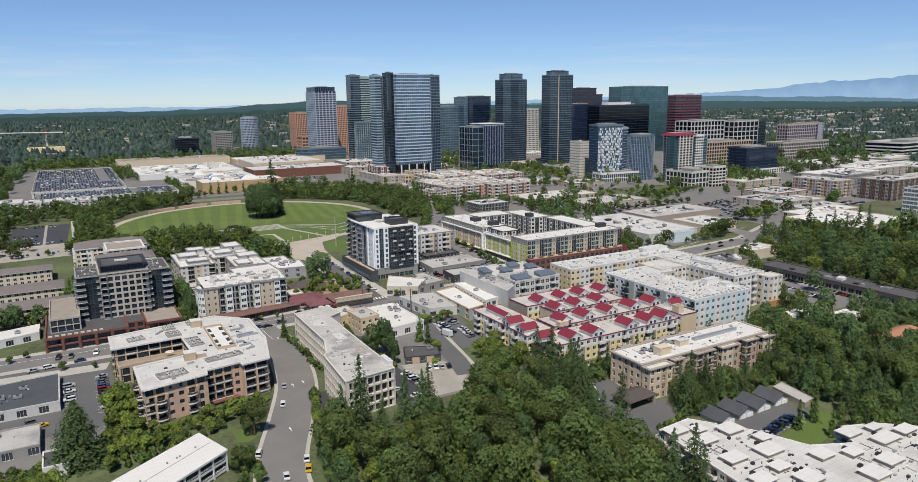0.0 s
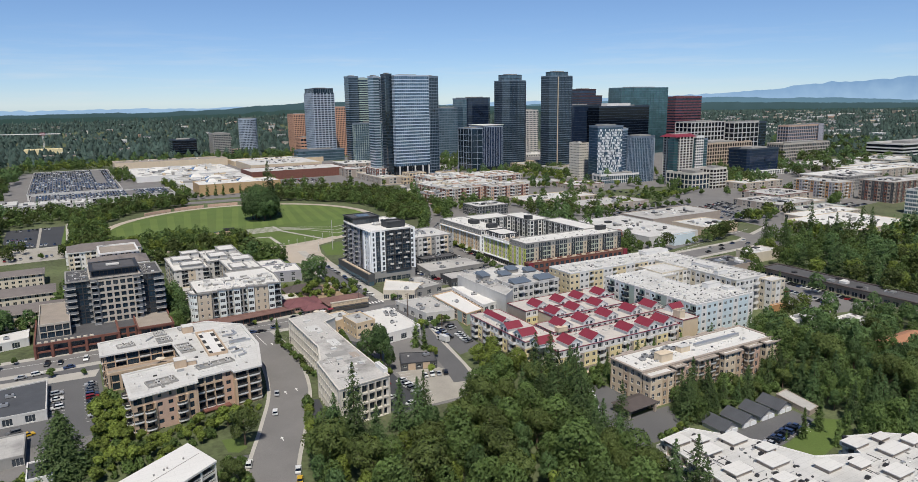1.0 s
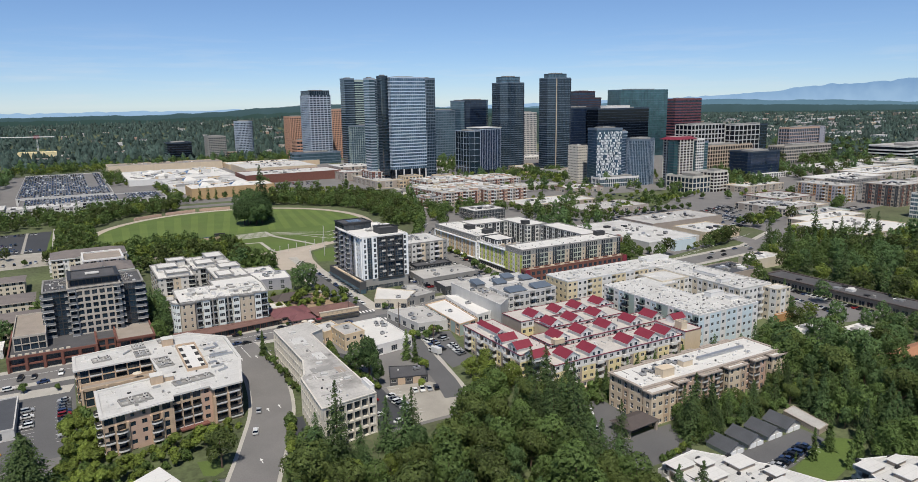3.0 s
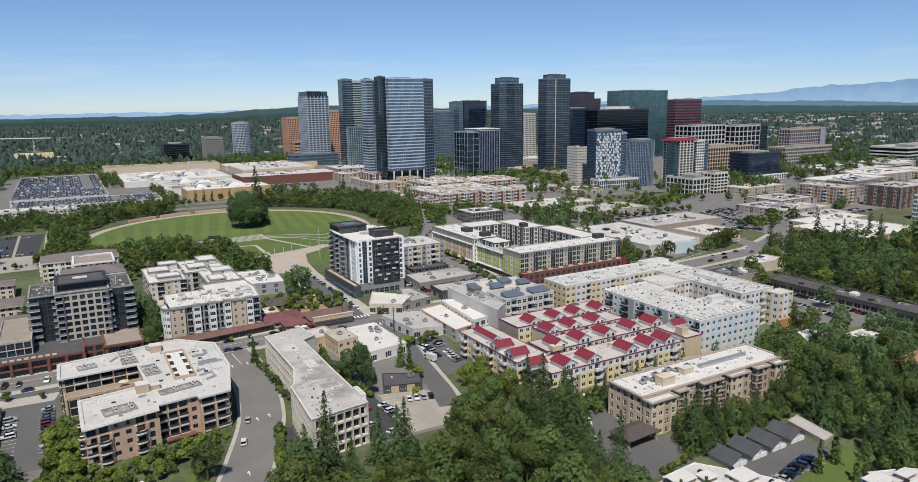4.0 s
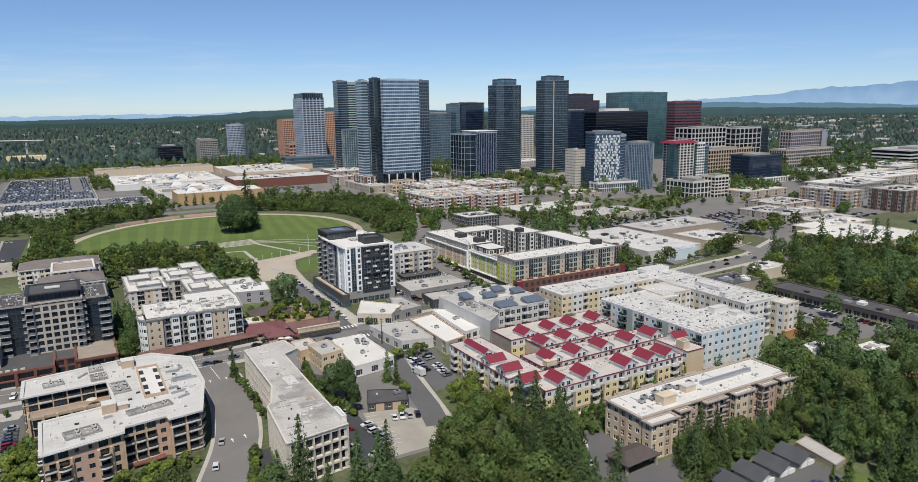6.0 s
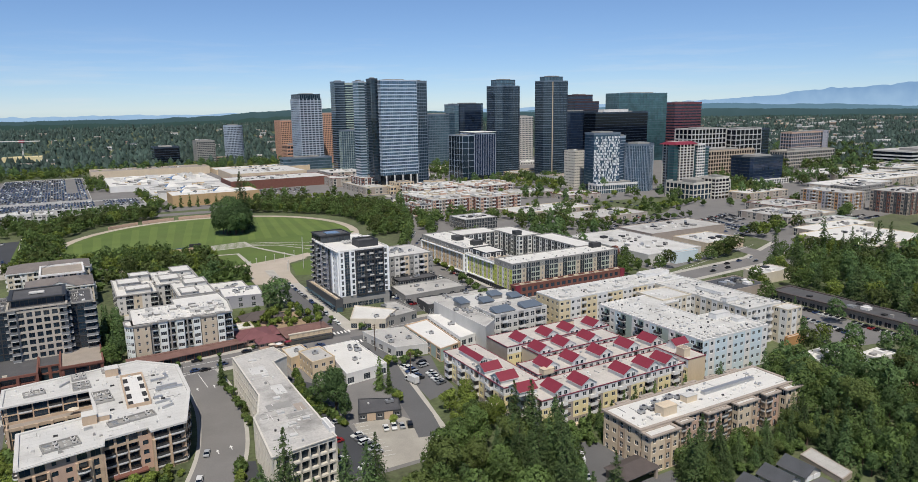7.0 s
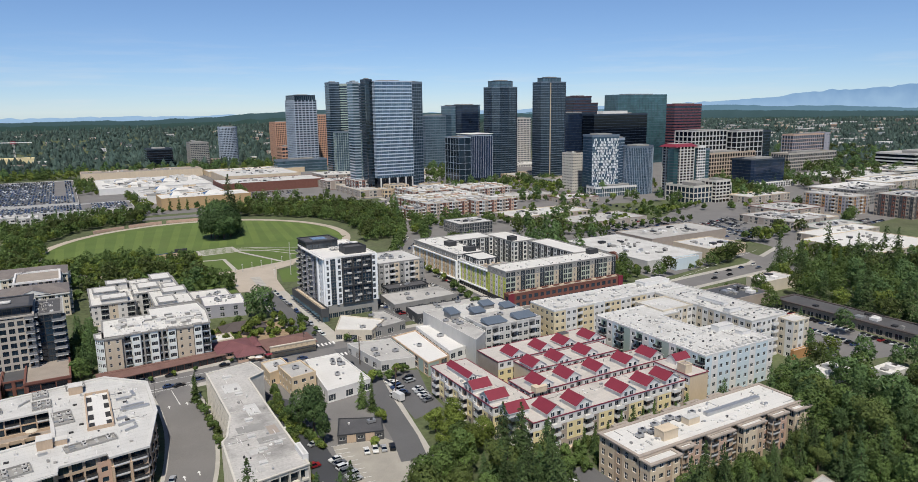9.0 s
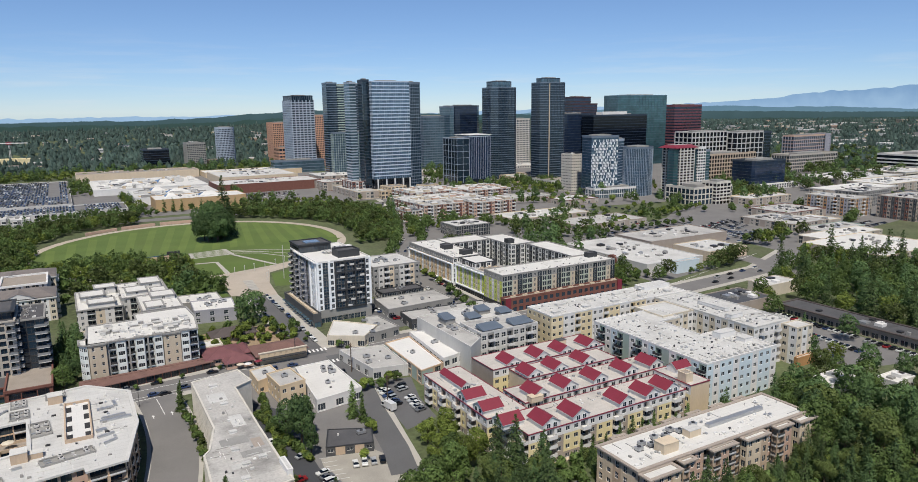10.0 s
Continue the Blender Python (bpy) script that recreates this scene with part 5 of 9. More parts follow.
    for x, y, w, d, r in ((60.5, 292.5, 9, 1.3, 0.05), (60, 295, 7, 0.8, 0.1), (58, 303, 5, 0.9, 0.1), (61, 306, 1.0, 4.5, 0.1), (57, 281, 5, 0.8, 0.3), (58, 276, 4, 0.8, 0.5), (56, 285.5, 3, 1.6, 0.2), (28, 316, 5, 0.5, 0.9), (34, 271, 2.5, 0.7, 0.2)):
        part("duct", box_me(w, d, 0.7, "metal"), b, (x - 40, y - 288, top + 4.4), r)
    vents(b, rng, 38, 264, 62, 280, top, 10)
    clutter(b, 23, 17, 258, 58, 276, top, 34)
    clutter(b, 24, 55, 280, 63, 312, top, 40)
    clutter(b, 25, 11, 308, 60, 319, top, 44)
    # umbrella and planters on the terrace
    u = thing("parasol", "cream parasol on the roof terrace", "parasol", 30, 301, 5.0)
    a = Acc()
    for k in range(8):
        c0, c1 = k * math.tau / 8, (k + 1) * math.tau / 8
        a.poly([(1.9 * math.cos(c0), 1.9 * math.sin(c0), 2.3), (1.9 * math.cos(c1), 1.9 * math.sin(c1), 2.3), (0, 0, 2.9)], "cream")
    part("canopy", a.mesh("canopy"), u)
    part("pole", box_me(0.08, 0.08, 2.8, "dark_metal"), u)


condo()


def cream_complex():
    b = building("apartment_building", "five-storey cream and grey-green apartment block with stepped white roofs", 85, 410, -0.8)
    H = [3.3] * 5
    s = (3.58, [("n", "oat"), ("v", "oat"), ("b", "mist"), ("W", "mist"), ("b", "mist"), ("W", "mist"), ("b", "mist"), ("W", "mist"), ("n", "oat"), ("n", "oat"), ("W", "mist"), ("b", "mist")])
    w = (3.7, [("W", "oat"), ("n", "oat"), ("b", "mist")])
    kw = dict(roof="clean_roof", parapet=0.45, wall="oat", cap="mid_grey", over=0.35, rail="rail_dark", slab="mist")
    side = (3.7, [("n", "pale_grey"), ("b", "pale_grey"), ("n", "oat")])
    top = wing(b, [(55, 364), (98, 364), (100, 384), (99, 402), (76, 402), (76, 392), (56, 392)], -0.8, H, [s, w, w, w, w, w, w], **kw)
    for x0, x1, up in ((55.5, 62, 0.0), (65.8, 69.2, 0.5), (73, 76.3, 0.5), (80.2, 83.4, 0.5), (83.8, 90.6, 0.0), (90.9, 94.2, 0.5)):      # projecting bays and piers
        tone = "oat" if up == 0 else "mist"
        wing(b, rect(x0, 362.4, x1, 363.8), -0.8, H[:-1] + [3.3 + up], [(3.3, [("W" if up else "n", tone), ("n" if up == 0 else "W", tone)]), None, None, None], **kw)
    # Grey strips set on the wall stand in for the dark gaps between bays.
    for x in (62.7, 70.6, 77.9):
        part("downpipe_recess", box_me(0.7, 0.5, 16.4, "mid_grey"), b, (x - 85, -46.3, 0))
    wing(b, [(52.2, 366), (53.6, 363.6), (55.2, 363.2), (55.2, 372), (52.2, 372)], -0.8, H, [(1.7, [("n", "mist")])] * 5, **kw)
    wing(b, rect(53, 428, 73, 468), 0.0, [3.0] * 4 + [2.2], [side] * 4, **kw)
    wing(b, rect(73.2, 436, 96, 470), 0.2, [3.1] * 5, [side] * 4, join=True, **kw)
    wing(b, rect(80, 404, 98, 435.8), 0.0, [3.2] * 5, [side] * 4, join=True, **kw)
    for x0, y0, x1, y1, h in ((55, 444, 66, 456, 1.6), (62, 457, 72, 466, 2.4), (76, 440, 86, 452, 2.2), (84, 454, 94, 468, 2.8), (88, 438, 95, 448, 1.4), (82, 406, 90, 418, 1.6), (86, 422, 97, 433, 2.6), (58, 430, 70, 440, 1.0)):
        wing(b, rect(x0, y0, x1, y1), 15.5, [h], [(3.4, [("-", "pale_grey"), ("v", "pale_grey")])] * 4, "clean_roof", 0.3, "pale_grey", "mid_grey", over=0.4, join=True)
    wing(b, rect(54, 393, 74, 427.8), -0.5, [4.0], [None] * 4, "grey_roof", 0.8, "cream")
    for k in range(6):
        part("pergola_beam", box_me(9, 0.5, 0.3, "dark_metal"), b, (-26, -15 + 4.5 * k, 4.6))
    for k in range(26):
        x, y = rng.uniform(58, 96), rng.uniform(369, 387)
        roof_box(b, x, y, top, rng.choice((2.0, 3.2)), rng.choice((1.6, 2.4)), rng.choice((0.8, 1.3)), rng.choice(("white", "mid_grey", "pale_grey")))
    vents(b, rng, 58, 367, 96, 389, top, 18)
    clutter(b, 26, 58, 366, 97, 389, top, 130)
    clutter(b, 27, 56, 430, 94, 466, 16.0, 110)
    clutter(b, 28, 82, 405, 96, 434, top, 60)
    vents(b, rng, 82, 406, 96, 434, top, 6)
    vents(b, rng, 56, 430, 94, 466, 16.2, 20)
    a = building("arcade", "low shopping arcade with reddish brown sloped roof and dark windows", 82, 354, -0.9, "shops")
    wing(a, [(52, 350), (101, 356.5), (100, 361.5), (52, 359)], -0.9, [3.2], [(3.2, [("s", "brick")])] * 4, "brown_roof", 0.15, "brick", "brown_roof", over=1.2, thick=0.8, frame_m="dark_metal")


cream_complex()


def west_tower():
    b = building("apartment_building", "eight-storey grey condominium with glass corners on a brick podium", 20, 385, -0.9)
    H = [3.05] * 7
    grid = (3.14, [("B", "greige"), ("q", "greige"), ("q", "greige"), ("q", "greige"), ("q", "greige"), ("q", "greige"), ("B", "greige")])
    corner = (3.0, [("G", "charcoal")])
    kw = dict(glass="glass_dark", frame_m="dark_metal")
    wing(b, rect(-16, 352, 18, 404), -1.2, [3.3, 3.0], [(6.4, [("P", "brick")])] * 4, "dark_roof", 0.9, "brick", "brick", depth=1.2, over=0.25, **kw)
    wing(b, rect(18.3, 360, 26, 404), -1.2, [3.3, 3.0], [(3.6, [("F", "brick")])] * 4, "dark_roof", 0.5, "brick", "brick", depth=0.6, **kw)
    wing(b, rect(26.3, 352, 42, 404), -1.2, [3.3, 3.6], [(5.2, [("P", "brick")])] * 4, "tan_roof", 0.9, "brick", "brick", depth=1.2, over=0.25, **kw)
    for k in range(6):
        part("pier", box_me(0.9, 0.5, 6.6, "brick"), b, (-36 + 6.8 * k, -33.15, -0.4))
    top = wing(b, rect(-1, 377, 8.8, 402), 5.1, H, [corner] * 4, "dark_roof", 0.5, "charcoal", "mid_grey", over=0.5, thick=0.2, depth=0.15, slab="pale_grey", rail="glass", **kw)
    wing(b, rect(31.2, 377, 41, 402), 5.1, H, [corner] * 4, "dark_roof", 0.5, "charcoal", "mid_grey", over=0.5, thick=0.2, depth=0.15, slab="pale_grey", rail="glass", **kw)
    wing(b, rect(9, 373.4, 31, 402), 5.1, H + [1.2], [grid, grid, grid, grid], "dark_roof", 0.5, "greige", "greige", over=0.3, depth=0.45, slab="pale_grey", rail="glass", **kw)
    for s_, x0 in ((-1, -1.0), (1, 41.0)):        # balconies that wrap the outer corners
        for k in range(7):
            me = balcony_of(4.6, 2.0, "pale_grey", "glass")[1]
            part("balcony", me, b, (x0 - s_ * 1.4 - 20, 377 - 385, 6.1 + 3.05 * k))
            part("balcony", balcony_of(5.4, 1.5, "pale_grey", "glass")[1], b, (x0 - 20, 380 - 385, 6.1 + 3.05 * k), radians(90 * s_))
    wing(b, rect(10.5, 378, 30, 397), top + 1.3, [3.0], [(3.0, [("G", "charcoal")])] * 4, "dark_roof", 0.4, "charcoal", "charcoal", over=1.2, **kw)
    part("skylight", box_me(6, 3.4, 0.5, "pale_grey"), b, (0, 2, top + 0.9 + 4.6), 0, "pale glass skylight on the dark roof")
    for x, y in ((4, 382), (6, 394), (35, 384), (34, 394)):
        roof_unit(b, x, y, top, 1.6, 1.2, 0.9, "mid_grey")
    clutter(b, 41, 0, 379, 8, 400, top, 22)
    clutter(b, 42, 32, 379, 40, 400, top, 22)
    wing(b, rect(-14, 362, -1.2, 400), 5.1, [3.05, 3.05], [(3.2, [("G", "greige")])] * 4, "tan_roof", 0.8, "greige", "greige", depth=0.5, **kw)
    for k in range(9):
        part("planter", box_me(1.6, 1.0, 0.9, "cream"), b, (-34 + 2.6 * k, -31.2, 6.3))


west_tower()


def hip_house(name, label, x0, y0, x1, y1, z0, h, rise, wall, roof, over=0.8, category="house", bay=3.5, kinds="w"):
    """A long house with a hipped roof."""
    b = thing(name, label, category, (x0 + x1) / 2, (y0 + y1) / 2, z0)
    storeys = max(1, round(h / 3.1))
    wing(b, rect(x0, y0, x1, y1), z0, [h / storeys] * storeys, (bay, [(kinds, wall)]), roof, 0, wall)
    w, d = (x1 - x0) / 2 + over, (y1 - y0) / 2 + over
    a = Acc()
    z = h - 0.25
    if w > d:
        r0, r1 = (-(w - d), 0, z + rise), (w - d, 0, z + rise)
        a.poly([(-w, -d, z), (w, -d, z), r1, r0], roof)
        a.poly([(w, d, z), (-w, d, z), r0, r1], roof)
        a.poly([(w, -d, z), (w, d, z), r1], roof)
        a.poly([(-w, d, z), (-w, -d, z), r0], roof)
    else:
        r0, r1 = (0, -(d - w), z + rise), (0, d - w, z + rise)
        a.poly([(w, -d, z), (w, d, z), r1, r0], roof)
        a.poly([(-w, d, z), (-w, -d, z), r0, r1], roof)
        a.poly([(-w, -d, z), (w, -d, z), r0], roof)
        a.poly([(w, d, z), (-w, d, z), r1], roof)
    a.poly([(-w, -d, z), (-w, d, z), (w, d, z), (w, -d, z)], wall)
    part("hip_roof", a.mesh("hip_roof"), b)
    return b


# houses further off
FAR = True


def club():
    b = building("apartment_building", "cream four-storey block with pale hipped roofs", 22, 500, 1.5)
    H = [3.1] * 4
    st = (3.4, [("w", "cream"), ("B", "cream"), ("n", "white")])
    wing(b, rect(0, 520, 44, 545), 1.5, H, st, "tan_roof", 0.5, "cream", "white", over=0.5)
    wing(b, rect(11, 468, 44, 492), 1.2, [3.1] * 4, st, "tan_roof", 0.5, "cream", "white", over=0.5)
    wing(b, rect(18, 492.3, 40, 519.7), 1.4, H + [2.6], st, "tan_roof", 0.9, "cream", "white", over=0.6)
    for x0, y0, x1, y1 in ((0, 520, 44, 545), (11, 468, 44, 492)):
        a = Acc()
        w, d, z = (x1 - x0) / 2 + 0.5, (y1 - y0) / 2 + 0.5, 12.95
        a.poly([(-w, -d, z), (w, -d, z), (w - 9, 0, z + 3.2), (-w + 9, 0, z + 3.2)], "shingle")
        a.poly([(w, d, z), (-w, d, z), (-w + 9, 0, z + 3.2), (w - 9, 0, z + 3.2)], "shingle")
        a.poly([(w, -d, z), (w, d, z), (w - 9, 0, z + 3.2)], "shingle")
        a.poly([(-w, d, z), (-w, -d, z), (-w + 9, 0, z + 3.2)], "shingle")
        g = Acc()           # a white pediment over the middle of the front
        g.poly([(-8, -d - 0.3, z + 0.1), (8, -d - 0.3, z + 0.1), (0, -d - 0.3, z + 3.0)], "white")
        g.poly([(8, -d - 0.5, z), (8, -d + 5, z + 0.2), (0, 0, z + 3.15), (0, -d - 0.5, z + 3.15)], "shingle")
        g.poly([(-8, -d + 5, z + 0.2), (-8, -d - 0.5, z), (0, -d - 0.5, z + 3.15), (0, 0, z + 3.15)], "shingle")
        part("pediment", g.mesh("pediment"), b, ((x0 + x1) / 2 - 22, (y0 + y1) / 2 - 500, 0), 0, "white pediment with dark shingles")
        part("hip_roof", a.mesh("hip_roof"), b, ((x0 + x1) / 2 - 22, (y0 + y1) / 2 - 500, 0))


club()
hip_house("lodge", "cream three-storey apartment house with brown hipped roof", -36, 402, -4, 422, -0.4, 8.6, 2.4, "cream", "shingle", 0.8, "apartment building")
hip_house("lodge", "cream three-storey apartment house with brown hipped roof", -46, 440, -8, 462, 0.2, 8.2, 2.2, "cream", "shingle", 0.8, "apartment building")
hip_house("lodge", "cream three-storey apartment house with brown hipped roof", -46, 490, -14, 508, 1.0, 8.2, 2.0, "cream", "shingle", 0.8, "apartment building")


FAR = False


def low(name, label, poly, h, roof="white_roof", wall="pale_grey", style=None, units=2, category="shop", parapet=0.5, z0=None, cap=None, **kw):
    """A flat-roofed low building."""
    cx, cy = sum(p[0] for p in poly) / len(poly), sum(p[1] for p in poly) / len(poly)
    z = G(cy) if z0 is None else z0
    b = thing(name, label, category, cx, cy, z)
    n = max(1, round(h / 3.6))
    top = wing(b, poly, z, [h / n] * n, style or (3.6, [("s", wall), ("-", wall)]), roof, parapet, wall, cap, **kw)
    xs, ys = [p[0] for p in poly], [p[1] for p in poly]
    wx, wy = max(xs) - min(xs), max(ys) - min(ys)
    for k in range(units):
        roof_unit(b, cx + rng.uniform(-0.3, 0.3) * wx, cy + rng.uniform(-0.3, 0.3) * wy, top, rng.choice((1.8, 2.4, 3.0)), 1.8, 1.2)
    vents(b, rng, cx - 0.3 * wx, cy - 0.3 * wy, cx + 0.3 * wx, cy + 0.3 * wy, top, units)
    return b


low("shop", "white-roofed corner shop with pale walls", [(127, 291), (146, 294), (145, 329), (130, 328)], 4.4, "clean_roof", "white", units=5)
low("office_building", "small two-storey beige stucco office", [(117, 304), (127.5, 306), (126, 322), (116, 320)], 7.2, "grey_roof", "beige", (3.6, [("w", "beige")]), 1, "office building")
low("office_building", "small beige stucco office wing", [(112, 318), (122, 322), (121, 334), (112, 332)], 5.2, "white_roof", "beige", (3.6, [("w", "beige")]), 1, "office building")
low("shop", "two-storey white shop with dark windows and bright roof", [(184, 297), (200, 300.5), (192.8, 334), (187, 336)], 7.6, "bright_roof", "white", (4.0, [("X", "white")]), 2)
low("shop", "brick and green shop with bright white roof", [(172, 294), (183.8, 297), (186.8, 336), (173, 333)], 5.6, "bright_roof", "tan_brick", (5.0, [("-", "sage"), ("s", "tan_brick")]), 1)
low("shop", "long grey-roofed shop with pale walls", [(157, 309), (171.8, 306), (172.8, 334), (153, 338)], 4.4, "grey_roof", "pale_grey", units=3)
low("shop", "low white-roofed shop beside the charcoal block", [(154, 357), (169, 347), (181, 360), (165, 379)], 4.8, "clean_roof", "cream", units=2)
low("shop", "low shop with grey roof", [(172, 350), (190, 354), (188, 376), (182, 378)], 4.2, "grey_roof", "mid_grey", units=2)
low("shop", "low dark-walled shop with pale roof", [(199, 358), (252, 358), (247, 371), (200, 374)], 4.8, "grey_roof", "dark_grey", units=4)
low("shop", "long low dark workshop with grey roof", [(196, 380), (236, 382), (236, 404), (198, 404)], 4.6, "grey_roof", "mid_grey", units=4)
low("restaurant", "small glass-fronted dark pavilion", [(204, 406), (230, 406), (230, 416), (204, 416)], 6.0, "dark_roof", "charcoal", (3.2, [("s", "charcoal")]), 2)
low("apartment_building", "grey five-storey apartment block with white roof clutter", [(205, 421), (235, 421), (235, 452), (205, 452)], 17.5, "white_roof", "mid_grey", (3.4, [("w", "mid_grey"), ("w", "pale_grey"), ("B", "mid_grey"), ("w", "tan")]), 9, "apartment building")
low("apartment_building", "grey four-storey apartment block with dark blue roof caps", [(203, 298), (233, 298), (233, 316), (203, 316)], 15.0, "grey_roof", "pale_grey", (3.4, [("q", "pale_grey"), ("B", "mid_grey"), ("q", "pale_grey")]), 2, "apartment building")
low("apartment_building", "blank grey end block of the apartments", [(193, 290), (202.8, 298), (202.8, 340), (193, 340)], 13.0, "grey_roof", "pale_grey", (6, [("-", "pale_grey")]), 3, "apartment building")
low("apartment_building", "grey apartment wing with white roof", [(203.2, 316.3), (236, 316.3), (236, 338), (203.2, 340)], 13.4, "white_roof", "pale_grey", (3.4, [("q", "pale_grey"), ("q", "mid_grey")]), 4, "apartment building")
for x, y, w_, d_ in ((210, 302, 11, 7), (226, 302, 11, 7), (212, 320, 7, 6), (222, 328, 7, 6), (201, 325, 6, 8), (229, 320, 7, 6)):
    rb = thing("penthouse", "penthouse with dark blue sloped metal roof on the apartments", "rooftop house", x, y, 13.0)
    a = Acc()
    a.box(-w_ / 2 + 0.5, -d_ / 2 + 0.5, -1.5, w_ / 2 - 0.5, d_ / 2 - 0.5, 1.3, "mid_grey")
    a.poly([(-w_ / 2, -d_ / 2, 1.2), (w_ / 2, -d_ / 2, 1.2), (w_ / 2 - 0.6, d_ / 2, 2.5), (-w_ / 2 + 0.6, d_ / 2, 2.5)], "blue_roof")
    a.poly([(w_ / 2, d_ / 2, 1.1), (-w_ / 2, d_ / 2, 1.1), (-w_ / 2 + 0.6, d_ / 2, 2.5), (w_ / 2 - 0.6, d_ / 2, 2.5)], "pale_grey")
    a.poly([(w_ / 2, -d_ / 2, 1.2), (w_ / 2, d_ / 2, 1.1), (w_ / 2 - 0.6, d_ / 2, 2.5)], "blue_roof")
    a.poly([(-w_ / 2, d_ / 2, 1.1), (-w_ / 2, -d_ / 2, 1.2), (-w_ / 2 + 0.6, d_ / 2, 2.5)], "blue_roof")
    part("cap", a.mesh("cap"), rb)
hip_house("restaurant", "tan restaurant with brown hipped roof and awning", 120, 350.6, 142, 366, -0.9, 3.8, 2.2, "beige", "brown_roof", 1.0, "restaurant", 3.2, "l")
hip_house("restaurant", "low brick restaurant with dark brown roof", 100, 358, 115, 374, -0.7, 3.4, 2.6, "rose_brick", "maroon", 1.0, "restaurant", 3.2, "l")
hip_house("house", "low house with weathered brown roof among shrubs", 108, 387, 128, 398, -0.2, 3.0, 3.0, "taupe", "porch_roof", 1.0, "house", 3.2, "w")
hip_house("restaurant", "small brick restaurant wing with maroon roof", 106.5, 350.5, 118, 357, -0.8, 3.0, 2.2, "rose_brick", "maroon", 0.8, "restaurant", 3.2, "l")
hip_house("restaurant", "small brick restaurant wing with maroon roof", 116.5, 361, 119.8, 374, -0.7, 2.8, 1.6, "brick", "maroon", 0.5, "restaurant", 3.2, "l")
fr = thing("parapet_front", "cream stepped shop parapet with small arched vents", "shop front", 131, 349.4, -0.9)
part("front_wall", box_me(21, 0.7, 4.9, "beige"), fr)
part("cornice", box_me(21.8, 1.1, 0.4, "cream"), fr, (0, 0, 4.9))
for k in range(6):
    part("vent", box_me(1.0, 0.8, 0.8, "umber"), fr, (-6.5 + 2.6 * k, 0, 3.7))
part("awning", box_me(20, 2.6, 0.3, "charcoal"), fr, (0, -1.6, 2.6), 0, "dark awning over the shop front")
low("office_building", "low blue-grey office with white roof and square windows", [(105.5, 423), (126, 419), (128, 440), (107, 444)], 6.5, "bright_roof", "lavender", (3.4, [("q", "lavender"), ("-", "lavender")]), 5, "office building")
low("office_building", "low grey office wing with flat roof", [(102, 446), (124, 444), (124, 462), (102, 464)], 5.0, "clean_roof", "mid_grey", (3.4, [("q", "mid_grey"), ("-", "mid_grey")]), 4, "office building")
low("shop", "small white flat-roofed kiosk", [(100, 374), (110, 374), (110, 384), (100, 384)], 3.2, "clean_roof", "cream", units=0)
low("house", "dark-roofed low wooden building behind the parking lot", [(119, 258.5), (134, 254), (137.5, 264), (124, 271)], 3.0, "dark_roof", "charcoal", (3, [("l", "dark_grey"), ("-", "umber")]), 1, "shop", 0.2)

# lower left: parking deck with white roof, sheds and low buildings
def parking_deck():
    b = building("parking_garage", "open white parking deck with slabs, columns and a broad white roof", 6, 199, -5.6, "parking garage")
    poly = [(-16 - 6, 174 - 199), (28, 10), (22.5, 25.5), (-28, -9)]

    def prism(name, pts, z0, z1, m, top=None):
        a = Acc(weld=True)
        a.poly([(x, y, z1) for x, y in pts], top or m)
        a.poly([(x, y, z0) for x, y in reversed(pts)], m)
        for i in range(len(pts)):
            p, q = pts[i], pts[(i + 1) % len(pts)]
            a.quad((*p, z0), (*q, z0), (*q, z1), (*p, z1), m)
        part(name, a.mesh(name), b)

    prism("base", offset(poly, -0.2), -1.0, 0.1, "concrete")
    for z in (3.0, 6.0):
        prism("deck_slab", offset(poly, -0.15), z - 0.35, z, "pale_grey", "asphalt_old")
    prism("roof", offset(poly, 0.5), 8.9, 9.5, "white", "bright_roof")
    prism("core", offset(poly, -6.0), 0.1, 8.85, "mid_grey")
    for i in range(4):
        p, q = poly[i], poly[(i + 1) % 4]
        L = math.hypot(q[0] - p[0], q[1] - p[1])
        u = ((q[0] - p[0]) / L, (q[1] - p[1]) / L)
        c = ((p[0] + q[0]) / 2, (p[1] + q[1]) / 2)
        n = max(2, round(L / 5.4))
        for k in range(n):
            a = Acc()
            a.obox((p[0] + u[0] * L * k / n, p[1] + u[1] * L * k / n), u, 0.5, 0.5, 0.05, 8.95, "white")
            part("column", a.mesh("column"), b)
        for z in (0.1, 3.0, 6.0):
            for z0, z1 in ((-0.4, 0.32), (0.72, 0.86), (1.06, 1.2)):
                a = Acc()
                a.obox(c, u, L - 0.1, 0.16, z + z0, z + z1, "white")
                part("guard_rail", a.mesh("guard_rail"), b)
    a = Acc()
    a.obox((0.2, 0.2), (0.819, 0.573), 60, 0.25, 9.5, 9.56, "mid_grey")
    part("roof_seam", a.mesh("roof_seam"), b, label="dark seam along the white roof")
    for x, y in ((14, 12), (15, 12.6), (11, 10.2), (2, 2), (3, 3.2), (-8, -5), (-3, -6), (20, 16)):
        part("vent", box_me(0.5, 0.5, 0.5, "mid_grey"), b, (x, y, 9.5))


